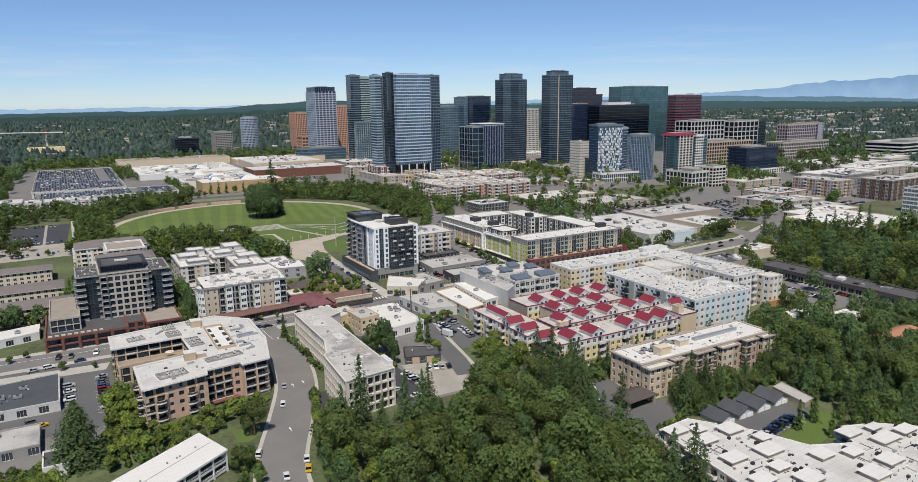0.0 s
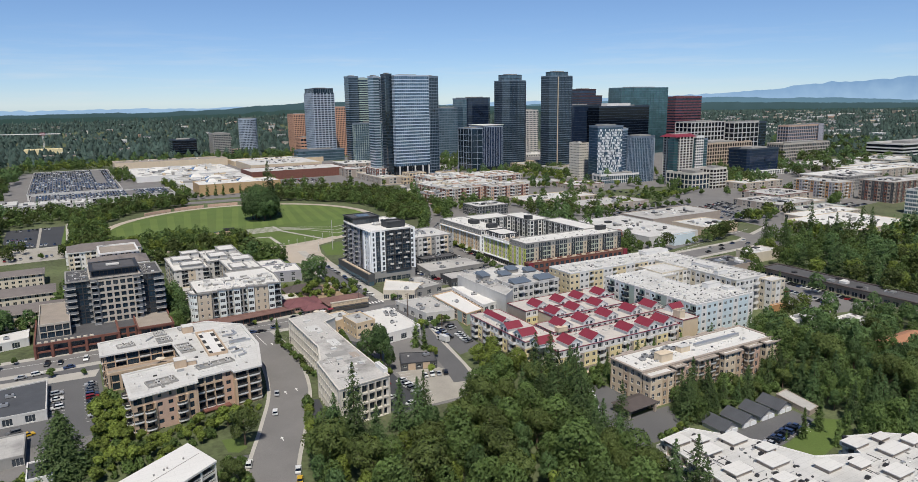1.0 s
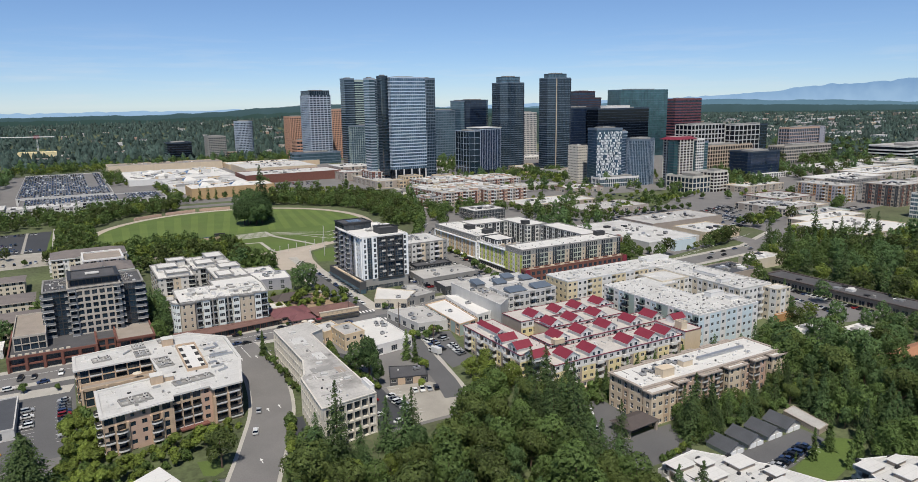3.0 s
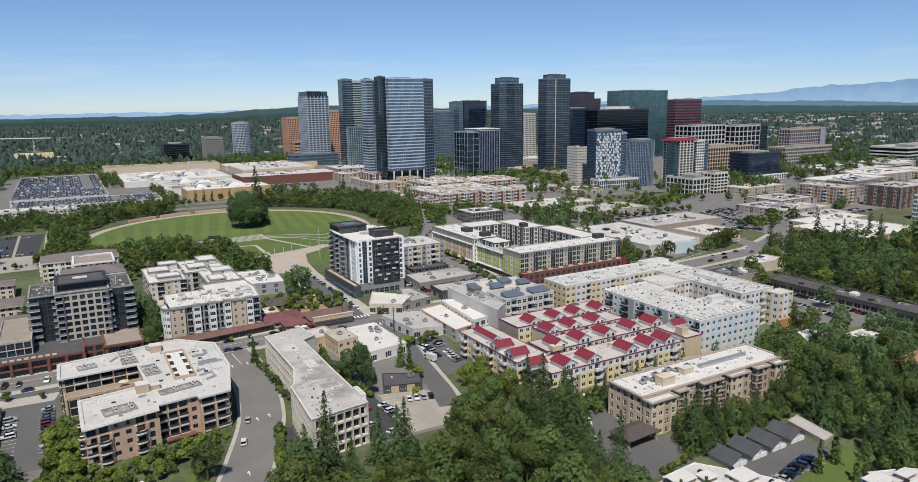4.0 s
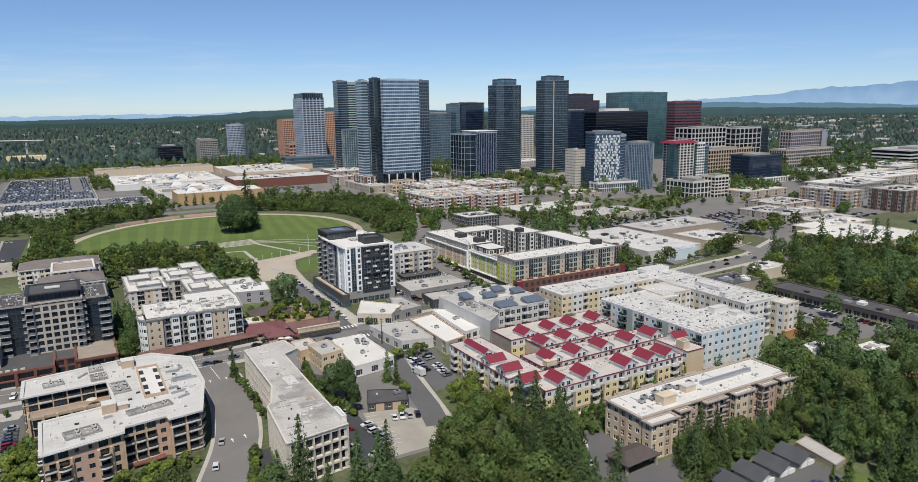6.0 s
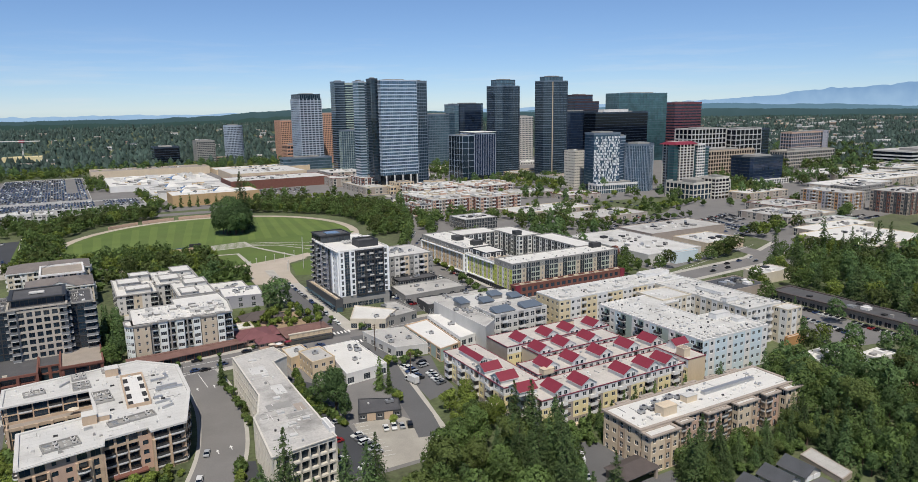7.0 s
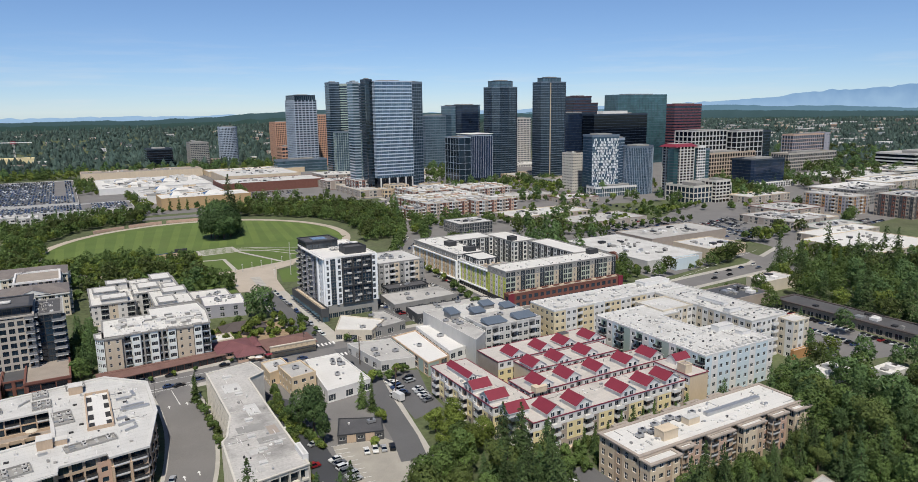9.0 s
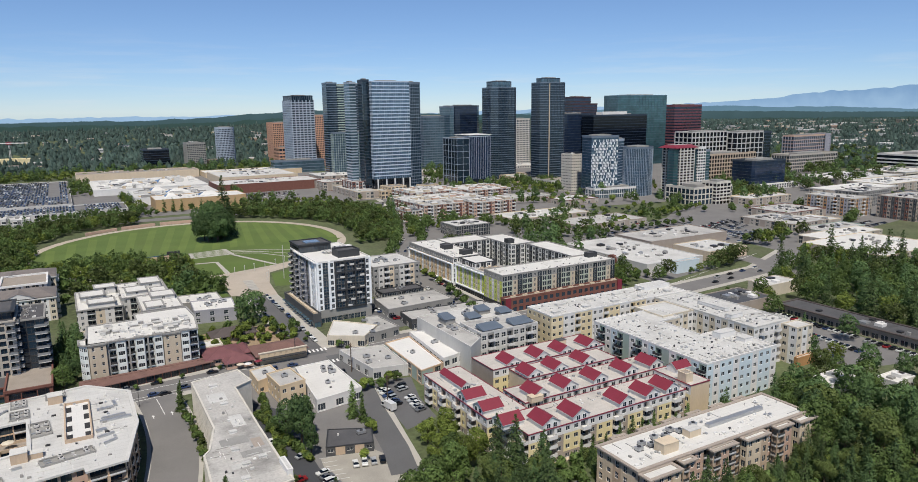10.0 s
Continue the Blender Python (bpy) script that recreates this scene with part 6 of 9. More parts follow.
parking_deck()
low("shop", "long low building with dark grey roof and red trim", [(-60, 283), (-11, 283), (-11, 315), (-60, 310)], 3.4, "slate", "pale_grey", units=6)
low("shop", "low flat building with grey roof", [(-50, 250), (-17, 250), (-17, 268), (-50, 268)], 3.2, "grey_roof", "mid_grey", units=2)
low("house", "small white shed beside the tall conifer", [(-16, 232), (-9, 232), (-9, 244), (-16, 244)], 3.4, "slate", "white", (3, [("-", "white")]), 0, "shed")
low("shop", "long low white-roofed row of shops", [(-60, 362), (-19, 374), (-19, 388), (-60, 376)], 3.6, "clean_roof", "white", units=2)

# lower right: white-roofed apartments and garages
def roofs_complex():
    b = building("apartment_building", "flat white-roofed apartment block with raised roof boxes", 190, 122, -6.0)
    poly = [(152, 100), (178, 92), (200, 84), (236, 84), (240, 100), (222, 116), (209, 121), (203, 112), (190, 118), (184, 133), (172, 150), (158, 149)]
    top = wing(b, poly, -6.0, [3.3] * 3, (3.4, [("w", "pale_grey"), ("B", "taupe")]), "white_roof", 0.3, "pale_grey", "white")
    for x, y, w_, d_ in ((170, 114, 6, 4), (156, 132, 5, 4), (181, 128, 5, 4), (168, 142, 5, 4), (196, 108, 6, 4), (210, 92, 8, 5), (232, 92, 5, 5), (217, 114, 6, 3), (161, 145, 8, 5), (165, 136, 7, 5), (177, 137, 8, 6), (163, 124, 8, 5), (176, 122, 9, 6), (187, 112, 7, 5), (160, 112, 7, 5), (172, 106, 8, 6), (207, 116, 8, 5), (213, 108, 10, 5), (201, 100, 8, 5), (224, 108, 8, 4), (190, 98, 8, 6), (222, 96, 8, 6)):
        # Taupe sides paint in the shade that lies below the boxes' edges.
        roof_box(b, x, y, top, w_ * 0.85, d_ * 0.9, rng.choice((0.9, 1.1)), "taupe", top="clean_roof")
        part("roof_edge", box_me(w_ * 0.85 + 0.9, d_ * 0.9 + 0.9, 0.12, "clean_roof"), b, (x - 190, y - 122, top + 6.0 + 1.24))
        if rng.random() < 0.9:
            roof_unit(b, x + 1, y + d_ * 0.8, top, 1.4, 1.2, 0.9, "dark_metal")
    clutter(b, 29, 158, 102, 182, 140, top, 120, ("dark_metal", "mid_grey", "metal", "charcoal"))
    clutter(b, 30, 192, 86, 232, 110, top, 150, ("dark_metal", "mid_grey", "metal", "charcoal"))
    vents(b, rng, 160, 100, 180, 140, top, 12)
    vents(b, rng, 195, 90, 225, 110, top, 12)


roofs_complex()
for k in range(4):
    x = 194.5 + 10.2 * k
    g = thing("garage", "grey garage with dark slate gable roof and white doors", "garage", x, 156 + 0.3 * k, -5.1, "row of garages")
    wing(g, rect(x - 3.9, 151.5 + 0.3 * k, x + 3.9, 160.5 + 0.3 * k), -5.1, [2.6], None, "slate", 0, "pale_grey")
    a = Acc()
    for s in (-1, 1):
        q = [(s * 4.4, -5.2, 2.4), (s * 4.4, 5.2, 2.4), (0, 5.2, 5.0), (0, -5.2, 5.0)]
        a.poly(q if s > 0 else q[::-1], "slate")
    a.poly([(-3.9, -4.5, 2.6), (3.9, -4.5, 2.6), (0, -4.5, 4.8)], "pale_grey")
    a.poly([(3.9, 4.5, 2.6), (-3.9, 4.5, 2.6), (0, 4.5, 4.8)], "pale_grey")
    part("gable_roof", a.mesh("gable_roof"), g)
    for s in (-1, 1):
        part("garage_door", box_me(2.9, 0.14, 2.25, "bright_panel"), g, (s * 1.75, -4.6, 0.02), 0, "white panelled garage door")
low("carport", "long low carport with weathered grey roof", [(230, 146), (236.5, 147), (240, 163), (233, 162)], 1.7, "grey_roof", "taupe", (4, [("-", "taupe")]), 0, "carport", 0.1)
sheet("lawn_small", [(196, 127.5), (203, 125), (216, 128), (240, 136), (232, 143), (204, 137)], "lawn", 0.04, "small bright lawn beside the garages", "lawn")


# ---- the mall and the middle distance ----
FAR = True
SHOP = (5.2, [("s", "greige"), ("-", "taupe"), ("l", "greige")])


def plain(name, label, x0, y0, x1, y1, top, wall, roof, style=None, units=4, category="shop", z0=None, **kw):
    g = G((y0 + y1) / 2) if z0 is None else z0
    if style is SHOP:       # single-storey strips
        top -= 2.2
    return low(name, label, rect(x0, y0, x1, y1), top - g, roof, wall, style or (6.0, [("-", wall)]), units, category, z0=g, **kw)


plain("department_store", "windowless orange-tan department store with white roof", 134, 824, 226, 868, 19.5, "orange", "clean_roof", units=8, category="department store")
plain("department_store", "long brick department store with pale roof", 216, 925, 345, 985, 20.5, "brick", "white_roof", units=8, category="department store")
plain("department_store", "long tan windowless store wall with pale roof", 70, 1150, 232, 1200, 24, "tan", "tan_roof", units=6, category="department store", z0=12)
mall = plain("shopping_mall", "low shopping mall with crowded white roofs", 84, 985, 215, 1120, 17.5, "white", "clean_roof", units=30, category="shopping mall")
for k in range(70):
    roof_box(mall, rng.uniform(92, 208), rng.uniform(990, 1112), 17.5, rng.choice((3, 5, 8, 12)), rng.choice((3, 5, 8)), rng.choice((1.0, 2.0, 3.5)), rng.choice(("white", "pale_grey", "beige", "mid_grey")))
wing_2 = plain("shopping_mall", "low mall wing with a white roof", 120, 880, 212, 975, 16.5, "white", "white_roof", units=20, category="shopping mall")
for k in range(44):
    roof_box(wing_2, rng.uniform(126, 206), rng.uniform(886, 968), 16.5, rng.choice((3, 5, 8, 14)), rng.choice((3, 6, 10)), rng.choice((0.8, 1.6, 3.0)), rng.choice(("pale_grey", "white", "mid_grey", "beige")), top=rng.choice(("white_roof", "grey_roof", "clean_roof")))
for x, y, w_, l_ in ((190, 842, 22, 16), (152, 848, 12, 14), (168, 912, 26, 14), (150, 945, 16, 18), (130, 1020, 30, 16), (170, 1050, 18, 34), (118, 1080, 22, 14)):
    sk = thing("roof_lantern", "pale hipped glass lantern on the mall roof", "roof lantern", x, y, 19.4 if y < 870 else 17.0)
    la = Acc()
    la.box(-w_ / 2, -l_ / 2, -0.6, w_ / 2, l_ / 2, 1.2, "white")
    ap = ((-w_ / 5, 0, 4.6), (w_ / 5, 0, 4.6))
    la.poly([(-w_ / 2, -l_ / 2, 1.2), (w_ / 2, -l_ / 2, 1.2), ap[1], ap[0]], "clean_roof")
    la.poly([(w_ / 2, l_ / 2, 1.2), (-w_ / 2, l_ / 2, 1.2), ap[0], ap[1]], "grey_roof")
    la.poly([(w_ / 2, -l_ / 2, 1.2), (w_ / 2, l_ / 2, 1.2), ap[1]], "glass_sky")
    la.poly([(-w_ / 2, l_ / 2, 1.2), (-w_ / 2, -l_ / 2, 1.2), ap[0]], "glass_sky")
    part("lantern", la.mesh("lantern"), sk)
plain("shopping_mall", "tan-walled mall wing with white roof", 236, 1010, 340, 1110, 22, "tan", "white_roof", units=14, category="shopping mall")
plain("shopping_mall", "pale beige low mall wing", 236, 1120, 380, 1170, 20, "beige", "clean_roof", units=12, category="shopping mall")
OPEN = (7.0, [("s", "pale_grey")])
plain("parking_garage", "concrete parking deck with cars on its roof", -34, 880, 60, 1165, 15.0, "pale_grey", "asphalt_old", OPEN, 0, "parking garage", glass="glass_black", parapet=1.0, z0=8)
plain("parking_garage", "lower concrete parking deck with cars on its roof", -30, 822, 108, 879, 13.5, "pale_grey", "asphalt_old", OPEN, 0, "parking garage", glass="glass_black", parapet=1.0, z0=8)
APT = (3.4, [("w", "pale_grey"), ("B", "white"), ("w", "mid_grey")])
for x0, y0, x1, y1, h in ((-38, 790, -14, 812, 15), (-12, 786, 6, 806, 16), (8, 784, 24, 802, 15), (-60, 800, -40, 830, 15)):
    plain("apartment_building", "grey and white terraced apartment block among trees", x0, y0, x1, y1, h, "pale_grey", "white_roof", APT, 2, "apartment building")
BR = (3.4, [("w", "rose_brick"), ("B", "brick"), ("q", "pale_grey"), ("w", "taupe"), ("B", "rose_brick"), ("w", "brick")])
for x0, y0, x1, y1, h, rf in ((350, 640, 395, 672, 18, "grey_roof"), (398, 628, 446, 660, 18.5, "grey_roof"), (352, 676, 440, 724, 17, "white_roof"), (384, 740, 450, 790, 17.5, "white_roof"), (454, 730, 510, 784, 16.5, "white_roof"), (330, 640, 348, 668, 14, "slate")):
    ab = plain("apartment_building", "rose brick mid-rise apartment block with pale roof", x0, y0, x1, y1, h, "rose_brick", rf, BR, 6, "apartment building", cap="pale_grey")
    for k in range(int((x1 - x0) / 9)):
        for j in range(int((y1 - y0) / 12)):
            if rng.random() < 0.7:
                roof_box(ab, x0 + 5 + 9 * k, y0 + 6 + 12 * j, h, rng.choice((4, 6, 7)), rng.choice((4, 7)), rng.choice((1.2, 2.2)), rng.choice(("pale_grey", "rose_brick", "oat")), top="clean_roof")
plain("supermarket", "large pale grey flat-roofed store", 378, 376, 430, 462, 7.2, "pale_grey", "white_roof", units=12, category="supermarket")
arch = thing("entrance_arch", "dark red arched shop entrance on the pale store", "entrance", 377.6, 409, 0.3)
aa = Acc()
for k in range(10):
    t0, t1 = math.pi * k / 10, math.pi * (k + 1) / 10
    for r0, r1, mm in ((3.4, 5.2, "brick"),):
        aa.quad((-0.5, r0 * math.cos(t0), 3 + r0 * math.sin(t0)), (-0.5, r0 * math.cos(t1), 3 + r0 * math.sin(t1)), (-0.5, r1 * math.cos(t1), 3 + r1 * math.sin(t1)), (-0.5, r1 * math.cos(t0), 3 + r1 * math.sin(t0)), mm)
        aa.quad((-0.5, r1 * math.cos(t0), 3 + r1 * math.sin(t0)), (-0.5, r1 * math.cos(t1), 3 + r1 * math.sin(t1)), (1.5, r1 * math.cos(t1), 3 + r1 * math.sin(t1)), (1.5, r1 * math.cos(t0), 3 + r1 * math.sin(t0)), mm)
part("arch", aa.mesh("arch"), arch)
part("door_glass", box_me(0.3, 6.6, 4.6, "glass_black"), arch, (-0.2, 0, 0))
plain("shop", "store with bright blue front panel", 399, 371, 421, 375.8, 7, "pale_blue", "grey_roof", units=0)
plain("shop", "long low store with brown-grey roof", 436, 430, 520, 470, 7.5, "taupe", "grey_roof", units=8)
plain("shop", "low tan store with pale roof", 446, 384, 486, 418, 6.5, "tan", "white_roof", units=4)
plain("shop", "low strip of shops with weathered roof", 596, 424, 648, 478, 9, "taupe", "grey_roof", SHOP, 12)
plain("shop", "low strip of shops with pale roof", 634, 425, 668, 455, 8, "tan", "white_roof", SHOP, 4)
plain("shop", "flat-roofed shop with teal front", 600, 398, 660, 420, 6.5, "sage", "grey_roof", SHOP, 4)
plain("shop", "white-roofed store in the trees", 524, 306, 602, 366, 10.5, "tan", "clean_roof", SHOP, 8)
plain("shop", "low store with a white roof", 560, 372, 640, 394, 8, "cream", "clean_roof", SHOP, 4)
plain("shop", "small cream box store", 405, 305, 431, 320, 4.8, "cream", "white_roof", units=1)
plain("shop", "low dark-roofed shops beside the street", 360, 292, 390, 315, 3.8, "taupe", "slate", units=5)
plain("shop", "long dark-roofed strip of shops", 386, 190, 402, 285, 2.0, "taupe", "dark_roof", (4.5, [("s", "taupe")]), 3, over=1.0, cap="porch_roof")
plain("office_building", "low grey glass-fronted pavilion with a pale roof", 333, 548, 366, 576, 12.5, "mid_grey", "white_roof", (3.4, [("G", "mid_grey")]), 5, "office building")
ORA = (3.4, [("w", "greige"), ("q", "wood_orange"), ("t", "lavender"), ("w", "greige"), ("B", "wood_orange")])
plain("apartment_building", "orange-panelled four-storey apartment block", 712, 440, 742, 492, 18.5, "greige", "grey_roof", ORA, 3, "apartment building")
DKB = (3.4, [("q", "taupe"), ("w", "dark_grey"), ("q", "brick")])
plain("apartment_building", "dark brown-grey mid-rise apartment block", 736, 396, 790, 432, 21.5, "taupe", "grey_roof", DKB, 6, "apartment building")
plain("office_building", "white-framed glass office block", 690, 330, 740, 360, 22, "white", "slate", (3.4, [("s", "white")]), 3, "office building", glass="glass_teal")
plain("shop", "low commercial hall with a white roof", 800, 500, 900, 545, 16, "white", "clean_roof", SHOP, 8)
plain("shop", "low commercial hall with a white roof", 690, 540, 760, 580, 12, "tan", "white_roof", SHOP, 5)
plain("shop", "low row of pale-roofed shops", 440, 520, 520, 560, 9, "taupe", "grey_roof", SHOP, 6)
plain("shop", "low row of pale-roofed shops", 410, 576, 500, 616, 10, "tan", "white_roof", SHOP, 6)
plain("shop", "low row of pale-roofed shops", 520, 640, 566, 676, 12, "brick", "white_roof", SHOP, 4)
plain("shop", "low grey-roofed pavilion with shop windows", 486, 690, 540, 722, 12, "pale_grey", "grey_roof", SHOP, 4)
plain("shop", "low tan commercial block at the foot of the towers", 345, 800, 372, 880, 18, "tan", "grey_roof", SHOP, 4)
plain("shop", "low red and grey commercial block", 336, 890, 395, 930, 22, "brick", "white_roof", SHOP, 5)
plain("shop", "low white commercial block", 350, 940, 398, 990, 25, "white", "white_roof", SHOP, 5)
plain("shop", "concrete frame pavilion under the tower", 372, 792, 410, 812, 16, "beige", "grey_roof", (5, [("s", "beige")]), 1)
plain("office_building", "small tan banded office", 596, 724, 614, 745, 52, "bone", "grey_roof", (3.2, [("l", "bone")]), 2, "office building")
plain("parking_garage", "low stone podium with planted roof", 600, 770, 690, 812, 16, "pale_grey", "tan_roof", (5, [("s", "pale_grey")]), 2, "podium")
plain("wall_stone", "long pale stone retaining wall", 676, 566, 760, 569, 10, "beige", "concrete", units=0, category="wall")


# ---- towers ----
def tower(label, poly, top, glass, band, fh=3.7, bh=1.0, mull=3.0, mull_m=None, mull_w=0.22, z0=None, cap=2.5, roof="grey_roof", category="tower", proud=0.25, body_split=True, name="tower"):
    cx, cy = sum(p[0] for p in poly) / len(poly), sum(p[1] for p in poly) / len(poly)
    z = G(cy) if z0 is None else z0
    b = thing(name, label, category, cx, cy, z)
    pts = [(x - cx, y - cy) for x, y in poly]
    N = len(pts)
    H = top - z
    floors = max(1, int(H / fh))
    fh = H / floors
    a = Acc()
    ring = Acc()
    mulls = []
    for i in range(N):
        p, q = pts[i], pts[(i + 1) % N]
        L = math.hypot(q[0] - p[0], q[1] - p[1])
        u = ((q[0] - p[0]) / L, (q[1] - p[1]) / L)
        n = max(1, round(L / mull))
        for k in range(n):
            s0, s1 = L * k / n, L * (k + 1) / n
            for f in range(floors):
                a.quad((p[0] + u[0] * s0, p[1] + u[1] * s0, f * fh), (p[0] + u[0] * s1, p[1] + u[1] * s1, f * fh), (p[0] + u[0] * s1, p[1] + u[1] * s1, (f + 1) * fh), (p[0] + u[0] * s0, p[1] + u[1] * s0, (f + 1) * fh), glass)
            if mull_m:
                mulls.append((p[0] + u[0] * s0, p[1] + u[1] * s0, math.atan2(u[1], u[0])))
        if band:
            c = ((p[0] + q[0]) / 2 + u[1] * proud / 2, (p[1] + q[1]) / 2 - u[0] * proud / 2)
            ring.obox(c, u, L + 0.1 + 0.02 * i, proud, 0, bh, band)
    a.poly([(x, y, H) for x, y in pts], roof)
    part("body", a.mesh("body"), b)
    if band:
        bands = Acc()
        for f in range(1, floors):
            bands.add(ring, (0, 0, f * fh - bh / 2), 0)
        tagged(part("banding", bands.mesh("banding"), b), kind="stuff")
    if mull_m:
        one, fins = Acc(), Acc()
        one.box(-mull_w / 2, -proud - 0.08, 0, mull_w / 2, 0.02, H, mull_m)
        for x, y, r in mulls:
            fins.add(one, (x, y, 0), r)
        tagged(part("mullion_grid", fins.mesh("mullion_grid"), b), kind="stuff")
    if cap:
        c = Acc(weld=True)
        out, inn, m = offset(pts, 0.3), offset(pts, -0.2), band or mull_m or "band_grey"
        for i in range(N):
            j = (i + 1) % N
            c.quad((*out[i], H), (*out[j], H), (*out[j], H + cap), (*out[i], H + cap), m)
            c.quad((*out[i], H + cap), (*out[j], H + cap), (*inn[j], H + cap), (*inn[i], H + cap), m)
            c.quad((*inn[j], H), (*inn[i], H), (*inn[i], H + cap), (*inn[j], H + cap), m)
            c.quad((*out[j], H), (*out[i], H), (*inn[i], H), (*inn[j], H), m)
        part("parapet", c.mesh("parapet"), b)
        part("plant_room", box_me(max(4, (max(p[0] for p in pts)) * 1.0), max(4, max(p[1] for p in pts) * 1.0), cap + 1.2, "mid_grey"), b, (0, 0, H))
    return b, b.location


def chamfer(x0, y0, x1, y1, c):
    return [(x0 + c, y0), (x1 - c, y0), (x1, y0 + c), (x1, y1 - c), (x1 - c, y1), (x0 + c, y1), (x0, y1 - c), (x0, y0 + c)]


def round_poly(cx, cy, rx, ry, n=20):
    return [(cx + rx * math.cos(math.tau * i / n), cy + ry * math.sin(math.tau * i / n)) for i in range(n)]


# the large banded glass tower with darker slabs at both sides
tower("blue glass office tower with pale horizontal bands", rect(375.5, 818.5, 423.5, 860.5), 140, "glass_blue", "band_white", 3.9, 1.25, 3.0, "band_pale", 0.15, z0=27, proud=0.35, cap=1.5)
plain("office_building", "open column base under the banded tower", 377.5, 822.5, 421.5, 858.5, 27, "charcoal", "dark_roof", (6, [("s", "charcoal")]), 0, "podium", z0=8)
tower("dark glass slab flanking the banded tower", [(423.8, 820.5), (440.5, 824.5), (440.5, 864.5), (423.8, 864.5)], 138, "glass_dark", "band_grey", 3.9, 0.9, 3.0, "band_grey", 0.2, z0=8, cap=3)
tower("slim dark glass slab at the corner of the banded tower", rect(367.5, 826.5, 375.2, 842.5), 141, "glass_dark", "band_dark", 3.6, 0.5, 2.6, None, z0=20)
tower("slim tower slab with pale balcony bands", rect(359.5, 848.5, 367.2, 866.5), 139, "glass_teal", "band_pale", 3.4, 1.3, 3.0, None, z0=8)
tower("dark glass residential tower with pale bands", rect(384, 1000, 399, 1018), 144, "glass_dark", "band_grey", 3.3, 1.0, 3.0, None, z0=12)
tower("grey-beige banded middle of the residential tower", rect(399.3, 998, 417, 1018), 141, "glass_dark", "sage", 3.3, 1.3, 3.0, None, z0=12)
tower("dark banded flank of the residential tower", rect(417.3, 996, 446, 1018), 142, "glass_dark", "band_grey", 3.3, 1.0, 3.4, None, z0=12)
tower("grey-green lower block of the residential tower", rect(386, 986, 447, 995.7), 76, "glass_teal", "band_grey", 3.3, 1.0, 3.4, "sage", 0.4, z0=12)
tower("white-gridded glass residential tower", rect(377.4, 1148.1, 413.4, 1196.1), 124.5, "glass_dark", "band_pale", 3.6, 1.6, 6.0, "band_pale", 1.6, z0=13, cap=0, proud=0.5)
tower("dark glass crown of the white-gridded tower", rect(378.4, 1149.1, 412.4, 1195.1), 131, "glass_dark", "band_dark", 3.6, 0.5, 3, "band_grey", 0.3, z0=124.52, cap=1)
tower("wide low glass podium of the white-gridded tower", rect(340, 1128, 420, 1149), 30, "glass_teal", "band_grey", 4, 1, 4, None, z0=12)
tower("round pale concrete apartment tower", round_poly(314, 1354, 16.5, 16.5), 78, "glass_dark", "band_pale", 3.0, 1.3, 3.0, "band_pale", 0.8, z0=14, cap=3)
tower("grey concrete apartment slab", rect(242, 1311, 272, 1351), 54, "glass_dark", "mid_grey", 3.0, 1.6, 3.0, "mid_grey", 0.8, z0=14)
tower("low dark glass office with white roof", rect(173, 1308, 213, 1348), 46, "glass_black", "band_dark", 3.6, 0.6, 3, None, z0=14, roof="clean_roof")
tower("tan stone office tower", rect(379, 1271, 410, 1311), 86, "glass_dark", "tower_orange", 3.6, 1.6, 3.0, "tower_orange", 1.2, z0=14)
tower("tan stone stepped office wing", rect(372, 1215, 402, 1245), 46, "glass_dark", "tower_orange", 5.2, 2.8, 6.0, "tower_orange", 1.0, z0=14)
tower("orange-tan stone office tower", rect(433, 1206, 466, 1240), 98, "glass_dark", "tower_orange", 3.6, 1.7, 3.0, "tower_orange", 1.3, z0=14)
tower("teal grey glass office block", rect(556, 1044, 605, 1085), 95, "glass_teal", "band_grey", 3.8, 1.2, 3, "band_grey", 0.3, z0=12)
tower("dark navy glass office tower", chamfer(602, 1022, 650, 1062, 8), 111, "glass_navy", "band_dark", 3.8, 0.5, 3, None, z0=11)
tower("pale edge shaft of the navy tower", rect(594, 1026, 601.5, 1060), 110, "glass_teal", "band_grey", 3.8, 0.7, 3, None, z0=11)
tower("grey glass half of the finned office block", rect(513, 862, 531.7, 900), 69, "glass_dark", "band_pale", 7.4, 0.4, 8.0, "band_pale", 0.3, z0=10, cap=1)
tower("dark glass office block with white vertical fins", rect(532, 862, 566, 900), 71, "glass_navy", None, 3.8, 0.5, 2.8, "band_white", 0.2, z0=14, cap=1, proud=0.4)
part("roof_slab", box_me(36, 40, 0.8, "white"), tower("white roof edge over the finned block", rect(533, 863, 565, 899), 73, "glass_navy", None, 3.8, 0.5, 4.0, None, z0=72.2, cap=0)[0], (0, 0, 1.0))
tower("recessed base of the finned office block", rect(519, 866, 561, 896), 14, "glass_dark", "white", 3.8, 0.4, 4.4, None, z0=8, cap=0)
